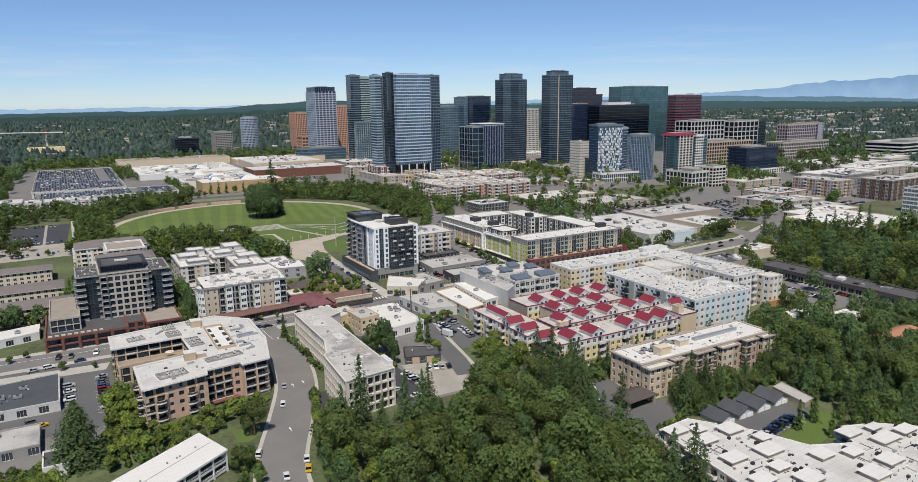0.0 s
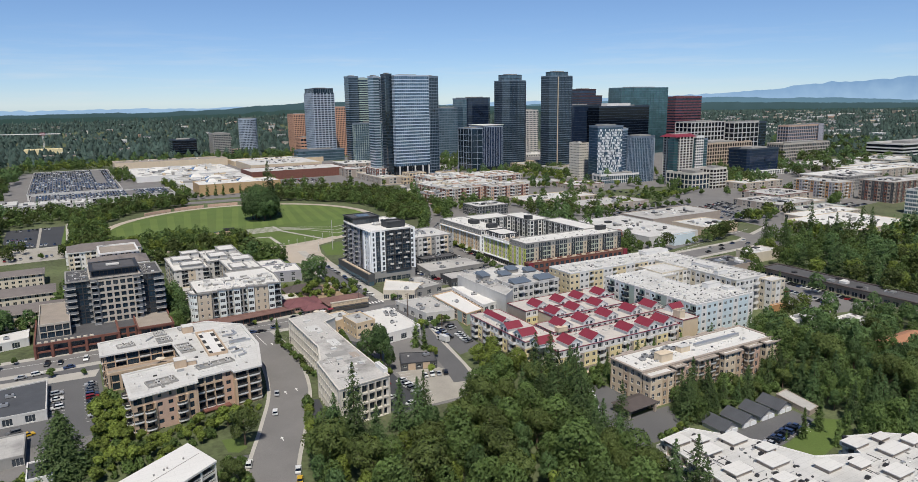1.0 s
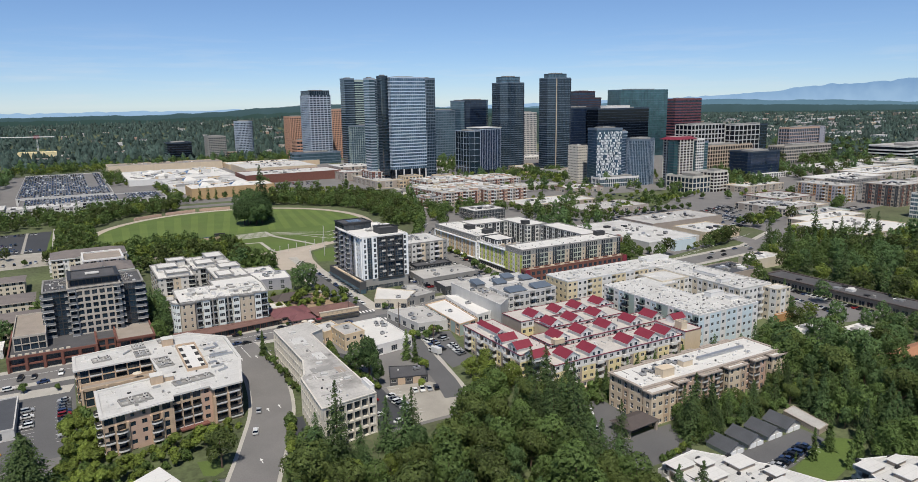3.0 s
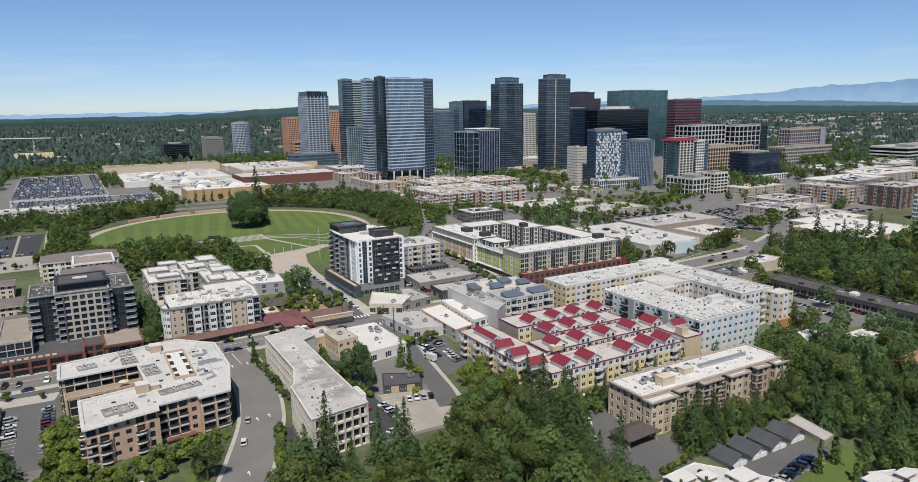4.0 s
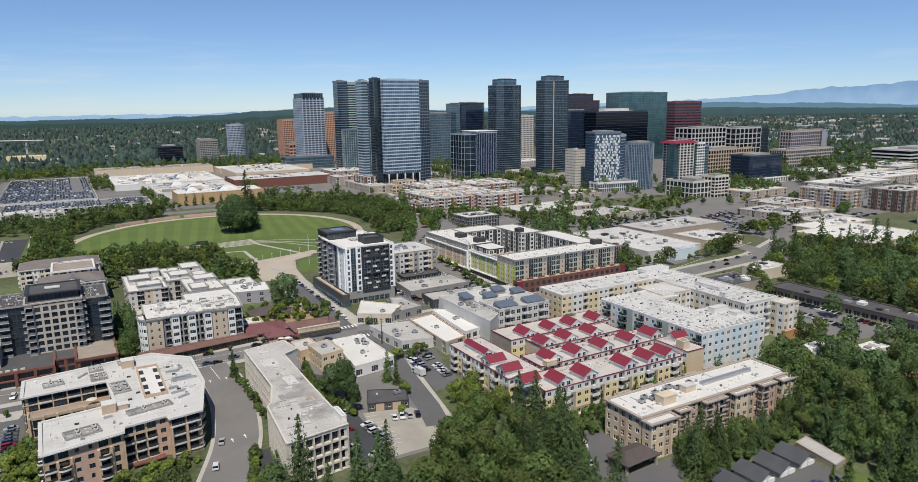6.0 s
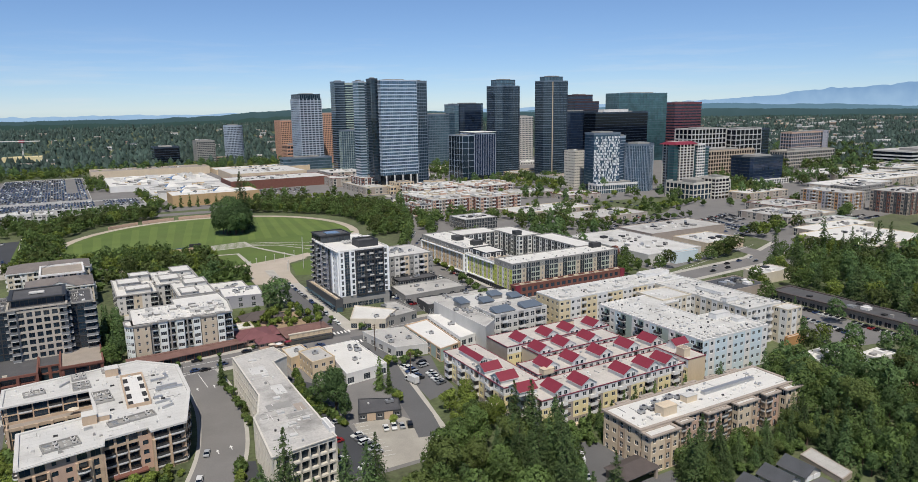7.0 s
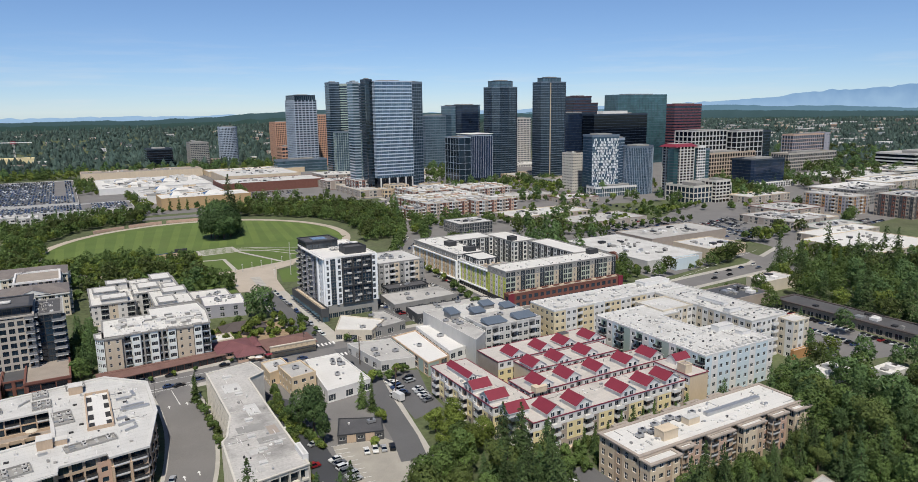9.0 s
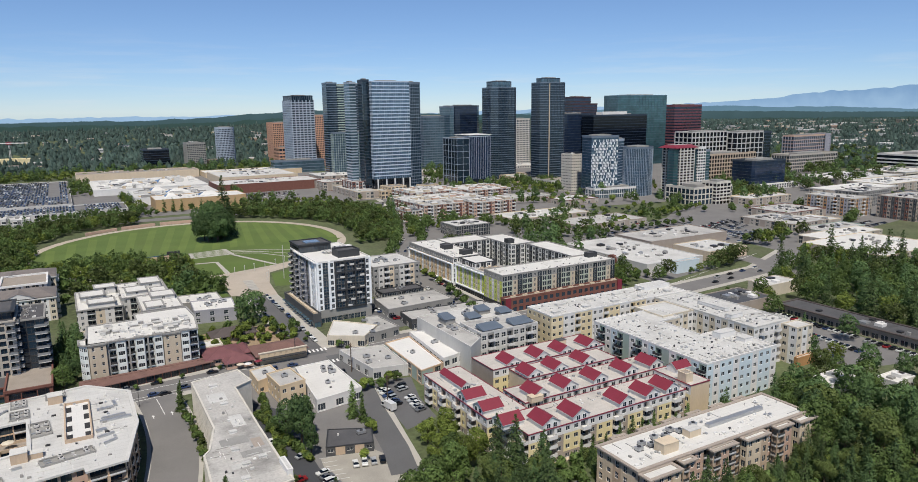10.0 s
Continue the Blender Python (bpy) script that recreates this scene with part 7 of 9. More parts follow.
for x0, y0, x1, y1, tp, extra in ((589, 890, 632, 928, 136, 9), (611, 803, 652, 838, 140, 6)):
    b, loc = tower("dark teal glass residential twin tower with rounded corners", chamfer(x0, y0, x1, y1, 8), tp, "glass_dark", "band_grey", 3.2, 0.75, 2.4, "band_dark", 0.25, z0=8, cap=1.5)
    if y0 < 850:
        part("pale_pilaster", box_me(1.0, 0.8, tp - 12, "tan"), b, (x0 + 9 - loc[0], y0 - 0.7 - loc[1], 4), 0, "pale beige vertical strip")
    b, loc = tower("glass crown of the residential twin tower", chamfer(x0 + 5, y0 + 5, x1 - 6, y1 - 6, 6), tp + extra, "glass_teal", "band_dark", 3.4, 0.8, 2.4, "band_grey", 0.2, z0=tp + 0.02, cap=1)
tower("pale concrete slab of offices", rect(738, 1050, 766, 1080), 88, "glass_dark", "pale_grey", 3.6, 1.6, 3, "pale_grey", 1.0, z0=11)
tower("dark plum stepped office tower", rect(783, 955, 834, 1000), 112, "glass_navy", "tower_plum", 3.8, 1.6, 3, None, z0=10)
tower("upper step of the plum office tower", rect(793, 962, 826, 995), 123, "glass_navy", "tower_plum", 3.8, 1.6, 3, None, z0=112.02)
tower("dark blue glass office tower", rect(690, 872, 756, 910), 97, "glass_navy", "band_dark", 3.8, 0.4, 3, None, z0=9)
tower("black glass office tower", rect(730, 842, 835, 868), 95, "glass_black", "band_dark", 3.8, 0.5, 3, None, z0=8)
plain("plant_room", "white rooftop plant room on the black tower", 752, 848, 800, 862, 101, "white", "white_roof", units=0, category="roof house", z0=95.02)
tower("teal green glass office tower with slanted side", [(874, 950), (975, 938), (980, 975), (880, 990)], 126, "glass_green", "glass_teal", 4.0, 0.7, 6.4, "glass_teal", 0.3, z0=10, cap=1.5)
tower("dark red stone office tower with strip windows", chamfer(1072.5, 1000.3, 1144.5, 1046.3, 10), 107, "glass_navy", "tower_red", 5.2, 2.8, 4, None, z0=11, cap=4)
tower("white concrete frame office tower", rect(806, 727, 876, 757), 72, "glass_black", "frame_white", 6.6, 1.5, 7.0, "frame_white", 1.4, z0=6, cap=1.5, proud=0.6)
tower("stepped tan base of the frame office", rect(800, 700, 905, 726), 42, "glass_black", "tower_stone", 4.8, 1.6, 5.2, "tower_stone", 1.4, z0=6, proud=0.6)
tower("white concrete frame office tower", rect(880, 712, 935, 745), 70, "glass_black", "frame_white", 6.6, 1.2, 9.0, "frame_white", 1.1, z0=6, cap=1.5, proud=0.6)
tower("dark glass wing of the frame office", rect(935.3, 714, 956, 750), 69, "glass_dark", "band_dark", 4.2, 0.6, 3, None, z0=6)
tower("low black glass office box", chamfer(806, 626, 871, 661, 3), 38, "glass_navy", "band_dark", 4.0, 0.4, 3, None, z0=10, cap=2)
plain("office_building", "white podium under the black glass box", 800, 616, 884, 668, 10, "white", "white_roof", (5, [("s", "white")]), 1, "podium")
tower("pale hotel tower with brown flank", rect(1090, 770, 1172, 790), 57, "glass_dark", "rose_brick", 5.2, 1.4, 5.0, "lavender", 1.6, z0=7)
tower("pale lavender end wall of the hotel", rect(1172.3, 768, 1184, 792), 58, "glass_teal", "lavender", 4, 3.4, 4, "lavender", 3.2, z0=7)
tower("long concrete hotel podium", rect(1010, 720, 1130, 750), 32, "glass_dark", "greige", 4.6, 1.8, 4.4, "greige", 1.2, z0=7)
tower("wide office block with strip windows", rect(1150, 610, 1330, 668), 31, "glass_black", "pale_grey", 4.4, 2.3, 5, None, z0=5)
tower("blue glass office block", rect(735, 300, 800, 340), 30, "glass_teal", "white", 3.8, 1.0, 3.6, "band_pale", 0.3, z0=0)


for x in (379.5, 390.5, 401.5, 412.5, 421.5):
    col = thing("column", "tall pale column carrying the banded tower", "column", x, 817.9, 8)
    part("shaft", box_me(1.4, 1.4, 19, "white"), col)
plain("shop", "red and glass fronted shops at the foot of the tower", 352, 832, 378, 866, 24, "brick", "grey_roof", (4.5, [("X", "brick"), ("X", "pale_grey")]), 3)
plain("shop", "beige stone gateway shops under the tower", 380, 792, 404, 813, 20, "beige", "tan_roof", (5, [("X", "beige")]), 2)
plain("shop", "beige stone shops beside the tower foot", 428, 800, 452, 814, 18, "beige", "tan_roof", (5, [("X", "beige")]), 2)
plain("shopping_mall", "broad pale-roofed shopping hall", 930, 575, 1050, 650, 15, "pale_grey", "white_roof", SHOP, 22, "shopping mall")
plain("shopping_mall", "broad pale-roofed shopping hall", 1056, 590, 1138, 645, 17, "tan", "clean_roof", SHOP, 16, "shopping mall")
plain("shop", "long brown shop building with pale grey roof", 642, 460, 700, 505, 10.5, "brick", "grey_roof", SHOP, 12)
plain("shop", "low commercial hall with a pale roof", 906, 515, 1000, 566, 16, "tan", "clean_roof", SHOP, 14)
plain("shop", "low commercial hall with a weathered grey roof", 900, 440, 985, 476, 13, "pale_grey", "grey_roof", SHOP, 10)
plain("shop", "long low commercial hall with a white roof", 990, 500, 1060, 560, 15, "pale_grey", "white_roof", SHOP, 9)
plain("parking_garage", "cream stone podium with planted roof terrace", 634, 841, 700, 898, 15, "beige", "tan_roof", (5, [("X", "beige")]), 4, "podium")
plain("shop", "pale stone wing of the podium", 596, 842, 633, 886, 14.5, "beige", "grey_roof", (5, [("X", "beige")]), 3)
plain("shop", "low pale-roofed hall between the towers", 528, 985, 590, 1036, 15, "tan", "clean_roof", (5, [("X", "tan")]), 6)
plain("shop", "low pale-roofed hall between the towers", 600, 1105, 700, 1180, 17, "orange", "clean_roof", (5, [("X", "tan")]), 6)
plain("shop", "low grey-roofed shops between the towers", 455, 905, 505, 960, 13, "pale_grey", "grey_roof", (5, [("X", "pale_grey")]), 6)
plain("shop", "low white-roofed shops behind the towers", 690, 1000, 750, 1044, 15, "pale_grey", "clean_roof", (5, [("X", "pale_grey")]), 4)
plain("shop", "low concrete hall with cluttered grey roof", 770, 470, 830, 496, 18, "mid_grey", "grey_roof", (3.6, [("q", "mid_grey")]), 8)


def zigzag_tower():
    """Blue glass apartment tower whose facade is broken by white leaning panels."""
    b, loc = tower("blue glass apartment tower with white zigzag panels", [(586.3, 677.3), (620.3, 669.3), (626.3, 695.3), (592.3, 701.3)], 73.5, "glass_blue", "band_grey", 3.2, 0.3, 1.6, None, z0=14)
    pts = [(586.3, 677.3), (620.3, 669.3)]
    u = Vector((pts[1][0] - pts[0][0], pts[1][1] - pts[0][1], 0)).normalized()
    r = random.Random(2)
    one, panels = Acc(), Acc()
    for q in ((0, 1, 2, 3), (0, 4, 5, 1), (1, 5, 6, 2), (2, 6, 7, 3), (3, 7, 4, 0)):
        c = ((-0.5, -0.45, 0), (0.3, -0.45, 0), (0.6, -0.45, 2.7), (-0.2, -0.45, 2.7), (-0.5, 0, 0), (0.3, 0, 0), (0.6, 0, 2.7), (-0.2, 0, 2.7))
        one.quad(*(c[k] for k in q), "bright_panel")
    for f in range(18):
        for k in range(19):
            if r.random() < 0.74:
                p = Vector((*pts[0], 0)) + u * (0.7 + 1.78 * k + (0.6 if f % 2 else 0))
                panels.add(one, (p.x - loc[0], p.y - loc[1], f * 3.2 + 0.5), math.atan2(u.y, u.x))
    tagged(part("panelling", panels.mesh("panelling"), b, label="white leaning facade panels"), kind="stuff")
    tower("curved glass side of the zigzag tower", [(620.8, 670.3), (636.3, 677.3), (638.3, 699.3), (626.7, 695.3)], 69, "glass_blue", "band_pale", 3.2, 0.5, 2, None, z0=12)
    tower("low glass base of the zigzag tower", [(584, 667), (650, 657), (652, 677), (586, 685)], 14, "glass_teal", "white", 3.5, 0.8, 3, "white", 0.4, z0=4)
    b2, loc = tower("rounded blue glass apartment tower", round_poly(652, 671, 19, 17, 18), 59.5, "glass_blue", "band_grey", 3.2, 0.45, 2, "band_pale", 0.3, z0=4)


zigzag_tower()


def red_roof_tower():
    b, loc = tower("cream residential tower with green glass and a red hipped crown", rect(657.7, 609.7, 679.7, 635.7), 62, "glass_black", "frame_white", 3.2, 1.3, 5.5, "bone", 1.2, z0=4, cap=0, proud=0.7)
    tower("dark green glass corner of the red-crowned tower", rect(650, 611.7, 657.4, 621), 60, "glass_green", "band_dark", 3.2, 0.6, 2.6, None, z0=4, cap=1)
    tower("dark green glass strip of the red-crowned tower", rect(680, 612.7, 687.7, 635.7), 59, "glass_green", "band_dark", 3.2, 0.6, 2.6, None, z0=4, cap=1)
    tower("white banded shaft of the red-crowned tower", rect(688, 610.7, 699.7, 635.7), 60, "glass_dark", "white", 3.2, 1.5, 4, "white", 0.8, z0=4)
    a = Acc()
    h = 58
    a.poly([(-18, -14, h), (18, -14, h), (14, -6, h + 3.4), (-14, -6, h + 3.4)], "red_roof")
    a.poly([(18, 14, h), (-18, 14, h), (-14, 6, h + 3.4), (14, 6, h + 3.4)], "red_roof")
    a.poly([(18, -14, h), (18, 14, h), (14, 6, h + 3.4), (14, -6, h + 3.4)], "red_roof")
    a.poly([(-18, 14, h), (-18, -14, h), (-14, -6, h + 3.4), (-14, 6, h + 3.4)], "red_roof")
    a.poly([(-14, -6, h + 3.4), (14, -6, h + 3.4), (14, 6, h + 3.4), (-14, 6, h + 3.4)], "grey_roof")
    part("hip_roof", a.mesh("hip_roof"), b, (0, 0, 0), 0, "red hipped roof")
    tower("green glass shaft of the red-crowned tower", rect(700, 615.7, 713, 635.7), 56, "glass_green", "band_grey", 3.2, 0.9, 3, None, z0=4)
    tower("stepped cream podium of the red-crowned tower", rect(640, 572, 700, 612), 20, "glass_dark", "bone", 5.2, 1.2, 6.0, "bone", 1.2, z0=3, roof="tan_roof")
    tower("cream corner block of the podium", rect(668, 566, 690, 586), 25, "glass_black", "bone", 3.6, 1.5, 5.0, "bone", 1.2, z0=3)


red_roof_tower()

# construction crane far off
cr = thing("tower_crane", "red and white tower crane on a distant building site", "crane", -24, 1560, 14)
a = Acc()
for k in range(14):
    for sx, sy in ((-1, -1), (1, -1), (1, 1), (-1, 1)):
        a.box(sx * 0.9 - 0.25, sy * 0.9 - 0.25, 3 * k, sx * 0.9 + 0.25, sy * 0.9 + 0.25, 3 * k + 3, "white")
    a.box(-1.1, -1.1, 3 * k, 1.1, 1.1, 3 * k + 0.35, "white")
part("mast", a.mesh("mast"), cr)
part("jib", box_me(110, 1.3, 1.5, "white"), cr, (-22, 0, 42), radians(-20))
part("cab", box_me(9, 4, 5, "red_roof"), cr, (0, 0, 40), radians(-20))
plain("construction_site", "yellow-boarded building under construction", -58, 1550, 6, 1590, 27, "pale_yellow", "pale_yellow", units=0, category="building site", z0=14)

# ---- trees ----
npr = np.random.RandomState(7)


SPARSE, DISTANT = {}, {}     # thinner crowns for trees far off, and where they stand


def quads_mesh(name, c, n, s, m, aspect=1.0):
    """Leaf clumps: two small uneven three-cornered leaves for each centre c, normal n and size s."""
    c = np.repeat(c, 2, 0)
    s = np.repeat(s, 2, 0)[:, None]
    k = len(c)
    n = np.repeat(n / np.linalg.norm(n, axis=1, keepdims=True), 2, 0) + npr.normal(size=(k, 3)) * 0.22
    n /= np.linalg.norm(n, axis=1, keepdims=True)
    c = c + npr.normal(size=(k, 3)) * s * 0.55
    u = np.cross(n, npr.normal(size=(k, 3)))
    u /= np.linalg.norm(u, axis=1, keepdims=True)
    w = np.cross(n, u)
    f = lambda: npr.uniform(0.8, 1.5, (k, 1))
    v = np.stack([c + u * s * f(), c + (-u * 0.5 + w * 0.87 * aspect) * s * f(), c + (-u * 0.5 - w * 0.87 * aspect) * s * f()], 1).reshape(-1, 3)
    return leaf_mesh(name, v, M[m]), v


def leaf_mesh(name, v, material):
    me = bpy.data.meshes.new(name)
    k = len(v) // 3
    me.vertices.add(3 * k)
    me.vertices.foreach_set("co", v.astype(np.float32).ravel())
    me.loops.add(3 * k)
    me.loops.foreach_set("vertex_index", np.arange(3 * k, dtype=np.int32))
    me.polygons.add(k)
    me.polygons.foreach_set("loop_start", np.arange(0, 3 * k, 3, dtype=np.int32))
    me.materials.append(material)
    me.update(calc_edges=True)
    return me


def trunk_mesh(h, r0, limbs, seed):
    """A tapered trunk with limbs."""
    r = random.Random(seed)
    a = Acc()

    def limb(p, q, ra, rb, n=6):
        p, q = Vector(p), Vector(q)
        d = (q - p).normalized()
        x = d.orthogonal().normalized()
        y = d.cross(x)
        for i in range(n):
            t0, t1 = math.tau * i / n, math.tau * (i + 1) / n
            e0, e1 = x * math.cos(t0) + y * math.sin(t0), x * math.cos(t1) + y * math.sin(t1)
            a.quad(tuple(p + e0 * ra), tuple(p + e1 * ra), tuple(q + e1 * rb), tuple(q + e0 * rb), "bark")
    limb((0, 0, -0.5), (0, 0, h * 0.45), r0, r0 * 0.7)
    limb((0, 0, h * 0.45), (0.2, 0.1, h * 0.85), r0 * 0.7, r0 * 0.25)
    for k in range(limbs):
        t = r.uniform(0, math.tau)
        z = h * r.uniform(0.3, 0.6)
        limb((0, 0, z), (math.cos(t) * h * 0.22, math.sin(t) * h * 0.22, z + h * 0.2), r0 * 0.4, r0 * 0.12, 5)
    return a.mesh("trunk")


def broadleaf(label, h, rad, m, n_lobes, leaves, size, seed, name="tree"):
    """A round-headed tree of lobes covered in leaf clumps."""
    r = np.random.RandomState(seed)
    lob, rr = [], []
    for k in range(n_lobes):
        t = r.uniform(0, math.tau)
        d = rad * math.sqrt(r.uniform(0.02, 1)) * 0.74
        z = h * r.uniform(0.4, 0.86) - 0.16 * h * (d / rad)
        lob.append((d * math.cos(t), d * math.sin(t), z))
        rr.append(rad * r.uniform(0.22, 0.44))
    lob.append((0, 0, h * 0.72))
    rr.append(rad * 0.55)
    lob, rr = np.array(lob), np.array(rr)
    many = leaves * 4
    pick = r.choice(len(rr), many, p=rr ** 2 / (rr ** 2).sum())
    d = r.normal(size=(many, 3))
    d[:, 2] = d[:, 2] * 0.9 + 0.3
    d /= np.linalg.norm(d, axis=1, keepdims=True)
    c = lob[pick] + d * (rr[pick] * r.uniform(0.84, 1.1, many))[:, None]
    deep = (np.linalg.norm(c[:, None] - lob[None], axis=2) / rr[None]).min(1)      # under 0.8: hidden inside another lobe
    keep = np.nonzero((deep > 0.8) & (c[:, 2] > h * 0.2))[0][:leaves]
    c, d, leaves = c[keep], d[keep], len(keep)
    c[:, 2] = np.maximum(c[:, 2], h * 0.16)
    n = d + r.normal(size=d.shape) * 0.22
    t = thing(name, label, "tree", 0, 0, -300)
    if name != "shrub":
        part("trunk", trunk_mesh(h * 0.8, 0.028 * h, 5, seed), t)
    size = size * r.uniform(0.6, 1.3, leaves)
    part("crown", quads_mesh("crown", c, n, size, m)[0], t)
    k, q = leaves // 10, leaves // 20
    j = leaves // 3
    SPARSE[t.name] = (quads_mesh("sparse", c[:j], n[:j], size[:j] * 1.5, m)[1], quads_mesh("sparse", c[:k], n[:k], size[:k] * 2.5, m)[1], quads_mesh("sparse", c[:q], n[:q], size[:q] * 3.5, m)[1], m)
    return t


def conifer(label, h, rad, m, levels, per, size, seed, power=0.85, base=0.1, name="conifer"):
    """A pointed tree of drooping branches in whorls."""
    r = np.random.RandomState(seed)
    c, n, s = [], [], []
    for k in range(levels):
        f = k / (levels - 1)
        z = h * (base + (1 - base) * f)
        R = rad * (1 - f) ** power * r.uniform(0.8, 1.15) + 0.12
        for j in range(max(3, int(per * (1 - 0.65 * f)))):
            t = r.uniform(0, math.tau)
            Rj = R * r.uniform(0.65, 1.15)
            for q in (0.3, 0.55, 0.8, 1.0):
                x = Rj * q
                c.append((x * math.cos(t), x * math.sin(t), z - 0.32 * x + r.uniform(-0.2, 0.2)))
                n.append((math.cos(t) * 0.55 + r.normal() * 0.25, math.sin(t) * 0.55 + r.normal() * 0.25, 0.85 + r.normal() * 0.2))
                s.append(size * (0.6 + 0.5 * (1 - f)) * r.uniform(0.7, 1.2))
    t = thing(name, label, "tree", 0, 0, -300)
    part("trunk", trunk_mesh(h * 0.95, 0.018 * h, 0, seed), t)
    c, n, s = np.array(c), np.array(n), np.array(s)
    part("crown", quads_mesh("crown", c, n, s, m, 0.7)[0], t)
    SPARSE[t.name] = (quads_mesh("sparse", c[::2], n[::2], s[::2] * 1.25, m, 0.7)[1], quads_mesh("sparse", c[::4], n[::4], s[::4] * 1.6, m, 0.7)[1], quads_mesh("sparse", c[::10], n[::10], s[::10] * 2.6, m, 0.7)[1], m)
    return t


BROAD = [broadleaf("broad green maple with a dense leafy crown", 14, 6.0, "leaf", 20, 1700, 0.31, 1, "maple_tree"),
         broadleaf("tall green broadleaf tree with uneven crown", 17, 5.6, "leaf_dark", 20, 1700, 0.31, 2, "broadleaf_tree"),
         broadleaf("bright green leafy broadleaf tree", 12, 5.0, "leaf_bright", 16, 1700, 0.27, 3, "broadleaf_tree"),
         broadleaf("olive green broadleaf tree with loose crown", 15, 5.8, "leaf_olive", 18, 1700, 0.31, 4, "broadleaf_tree")]
ROUND = broadleaf("large round dense dark green tree", 15, 7.6, "leaf_dark", 34, 3600, 0.3, 41, "broadleaf_tree")
FIR = [conifer("tall dark green fir with drooping boughs", 22, 5.6, "needle", 40, 15, 0.42, 5, 0.75),
       conifer("dark green conifer with pointed crown", 18, 5.0, "leaf_dark", 34, 15, 0.4, 6, 0.75),
       conifer("broad dense dark green cedar", 22, 9.6, "needle", 46, 44, 0.56, 7, 0.62, 0.02)]
SLIM = [conifer("slim columnar green tree", 11, 1.5, "leaf", 26, 10, 0.38, 8, 0.5, 0.03, "columnar_tree")]
STREET = [broadleaf("small round street tree", 8, 3.0, "leaf", 8, 620, 0.36, 9, "street_tree"), broadleaf("small bright green street tree", 7, 2.7, "leaf_bright", 8, 560, 0.34, 10, "street_tree")]
BUSH = [broadleaf("rounded green garden shrub", 2.6, 1.9, "leaf", 6, 260, 0.26, 11, "shrub"), broadleaf("yellow-green leafy garden shrub", 2.4, 1.8, "leaf_bright", 6, 240, 0.26, 12, "shrub"), broadleaf("olive green leafy shrub", 3.0, 2.0, "leaf_olive", 6, 260, 0.26, 13, "shrub")]
tr = random.Random(21)
used = set()


def plant(proto, x, y, s=1.0, z=None, close=False):
    zz = (G(y) if z is None else z) - 0.05
    m = pose(x, y, zz, 0, 0, tr.uniform(0, 360)) @ Matrix.Diagonal((s * tr.uniform(0.9, 1.1), s * tr.uniform(0.9, 1.1), s * tr.uniform(0.92, 1.1), 1))
    if not close and math.hypot(x - 60, y - 60) > 330 or not close and (x > 262 and math.hypot(x - 60, y - 60) > 265):
        DISTANT.setdefault(proto.name, []).append(m)
        return None
    if proto.name not in used:
        used.add(proto.name)
        proto.matrix_basis = m
        return proto
    return copy_thing(proto, m)


def inside(x, y, poly):
    c = False
    j = len(poly) - 1
    for i in range(len(poly)):
        (xi, yi), (xj, yj) = poly[i], poly[j]
        if (yi > y) != (yj > y) and x < (xj - xi) * (y - yi) / (yj - yi) + xi:
            c = not c
        j = i
    return c


PLANTED = []
LOWER = [(282, 176, 330, 216), (310, 164, 346, 202), (326, 150, 400, 204)]      # young growth in front of the houses
CLEAR = [(304, 200, 324, 216), (326, 187, 344, 202), (303, 155, 341, 172), (344, 204, 386, 290), (398, 296, 444, 328)]     # buildings and yards in the woods


def wood(poly, gap, kinds, smin=0.8, smax=1.2, tries=4000, limit=400):
    """Trees scattered in an outline, no two nearer than gap."""
    xs, ys = [p[0] for p in poly], [p[1] for p in poly]
    n = 0
    for _ in range(tries):
        x, y = tr.uniform(min(xs), max(xs)), tr.uniform(min(ys), max(ys))
        if not inside(x, y, poly) or any(a < x < c and b < y < d for a, b, c, d in CLEAR) or any((x - a) ** 2 + (y - b) ** 2 < gap * gap for a, b in PLANTED):
            continue
        PLANTED.append((x, y))
        s = tr.uniform(smin, smax) * (0.75 if any(a < x < c and b < y < d for a, b, c, d in LOWER) else 1.0)
        plant(tr.choice(kinds), x, y, s)
        n += 1
        if n >= limit:
            break


def row(points, gap, kinds, smin=0.8, smax=1.1, jitter=0.6):
    for (ax, ay), (bx, by) in zip(points, points[1:]):
        L = math.hypot(bx - ax, by - ay)
        for k in range(int(L / gap)):
            f = (k + 0.5) * gap / L
            plant(tr.choice(kinds), ax + (bx - ax) * f + tr.uniform(-jitter, jitter), ay + (by - ay) * f + tr.uniform(-jitter, jitter), tr.uniform(smin, smax))


B0, B1, B2, B3 = BROAD
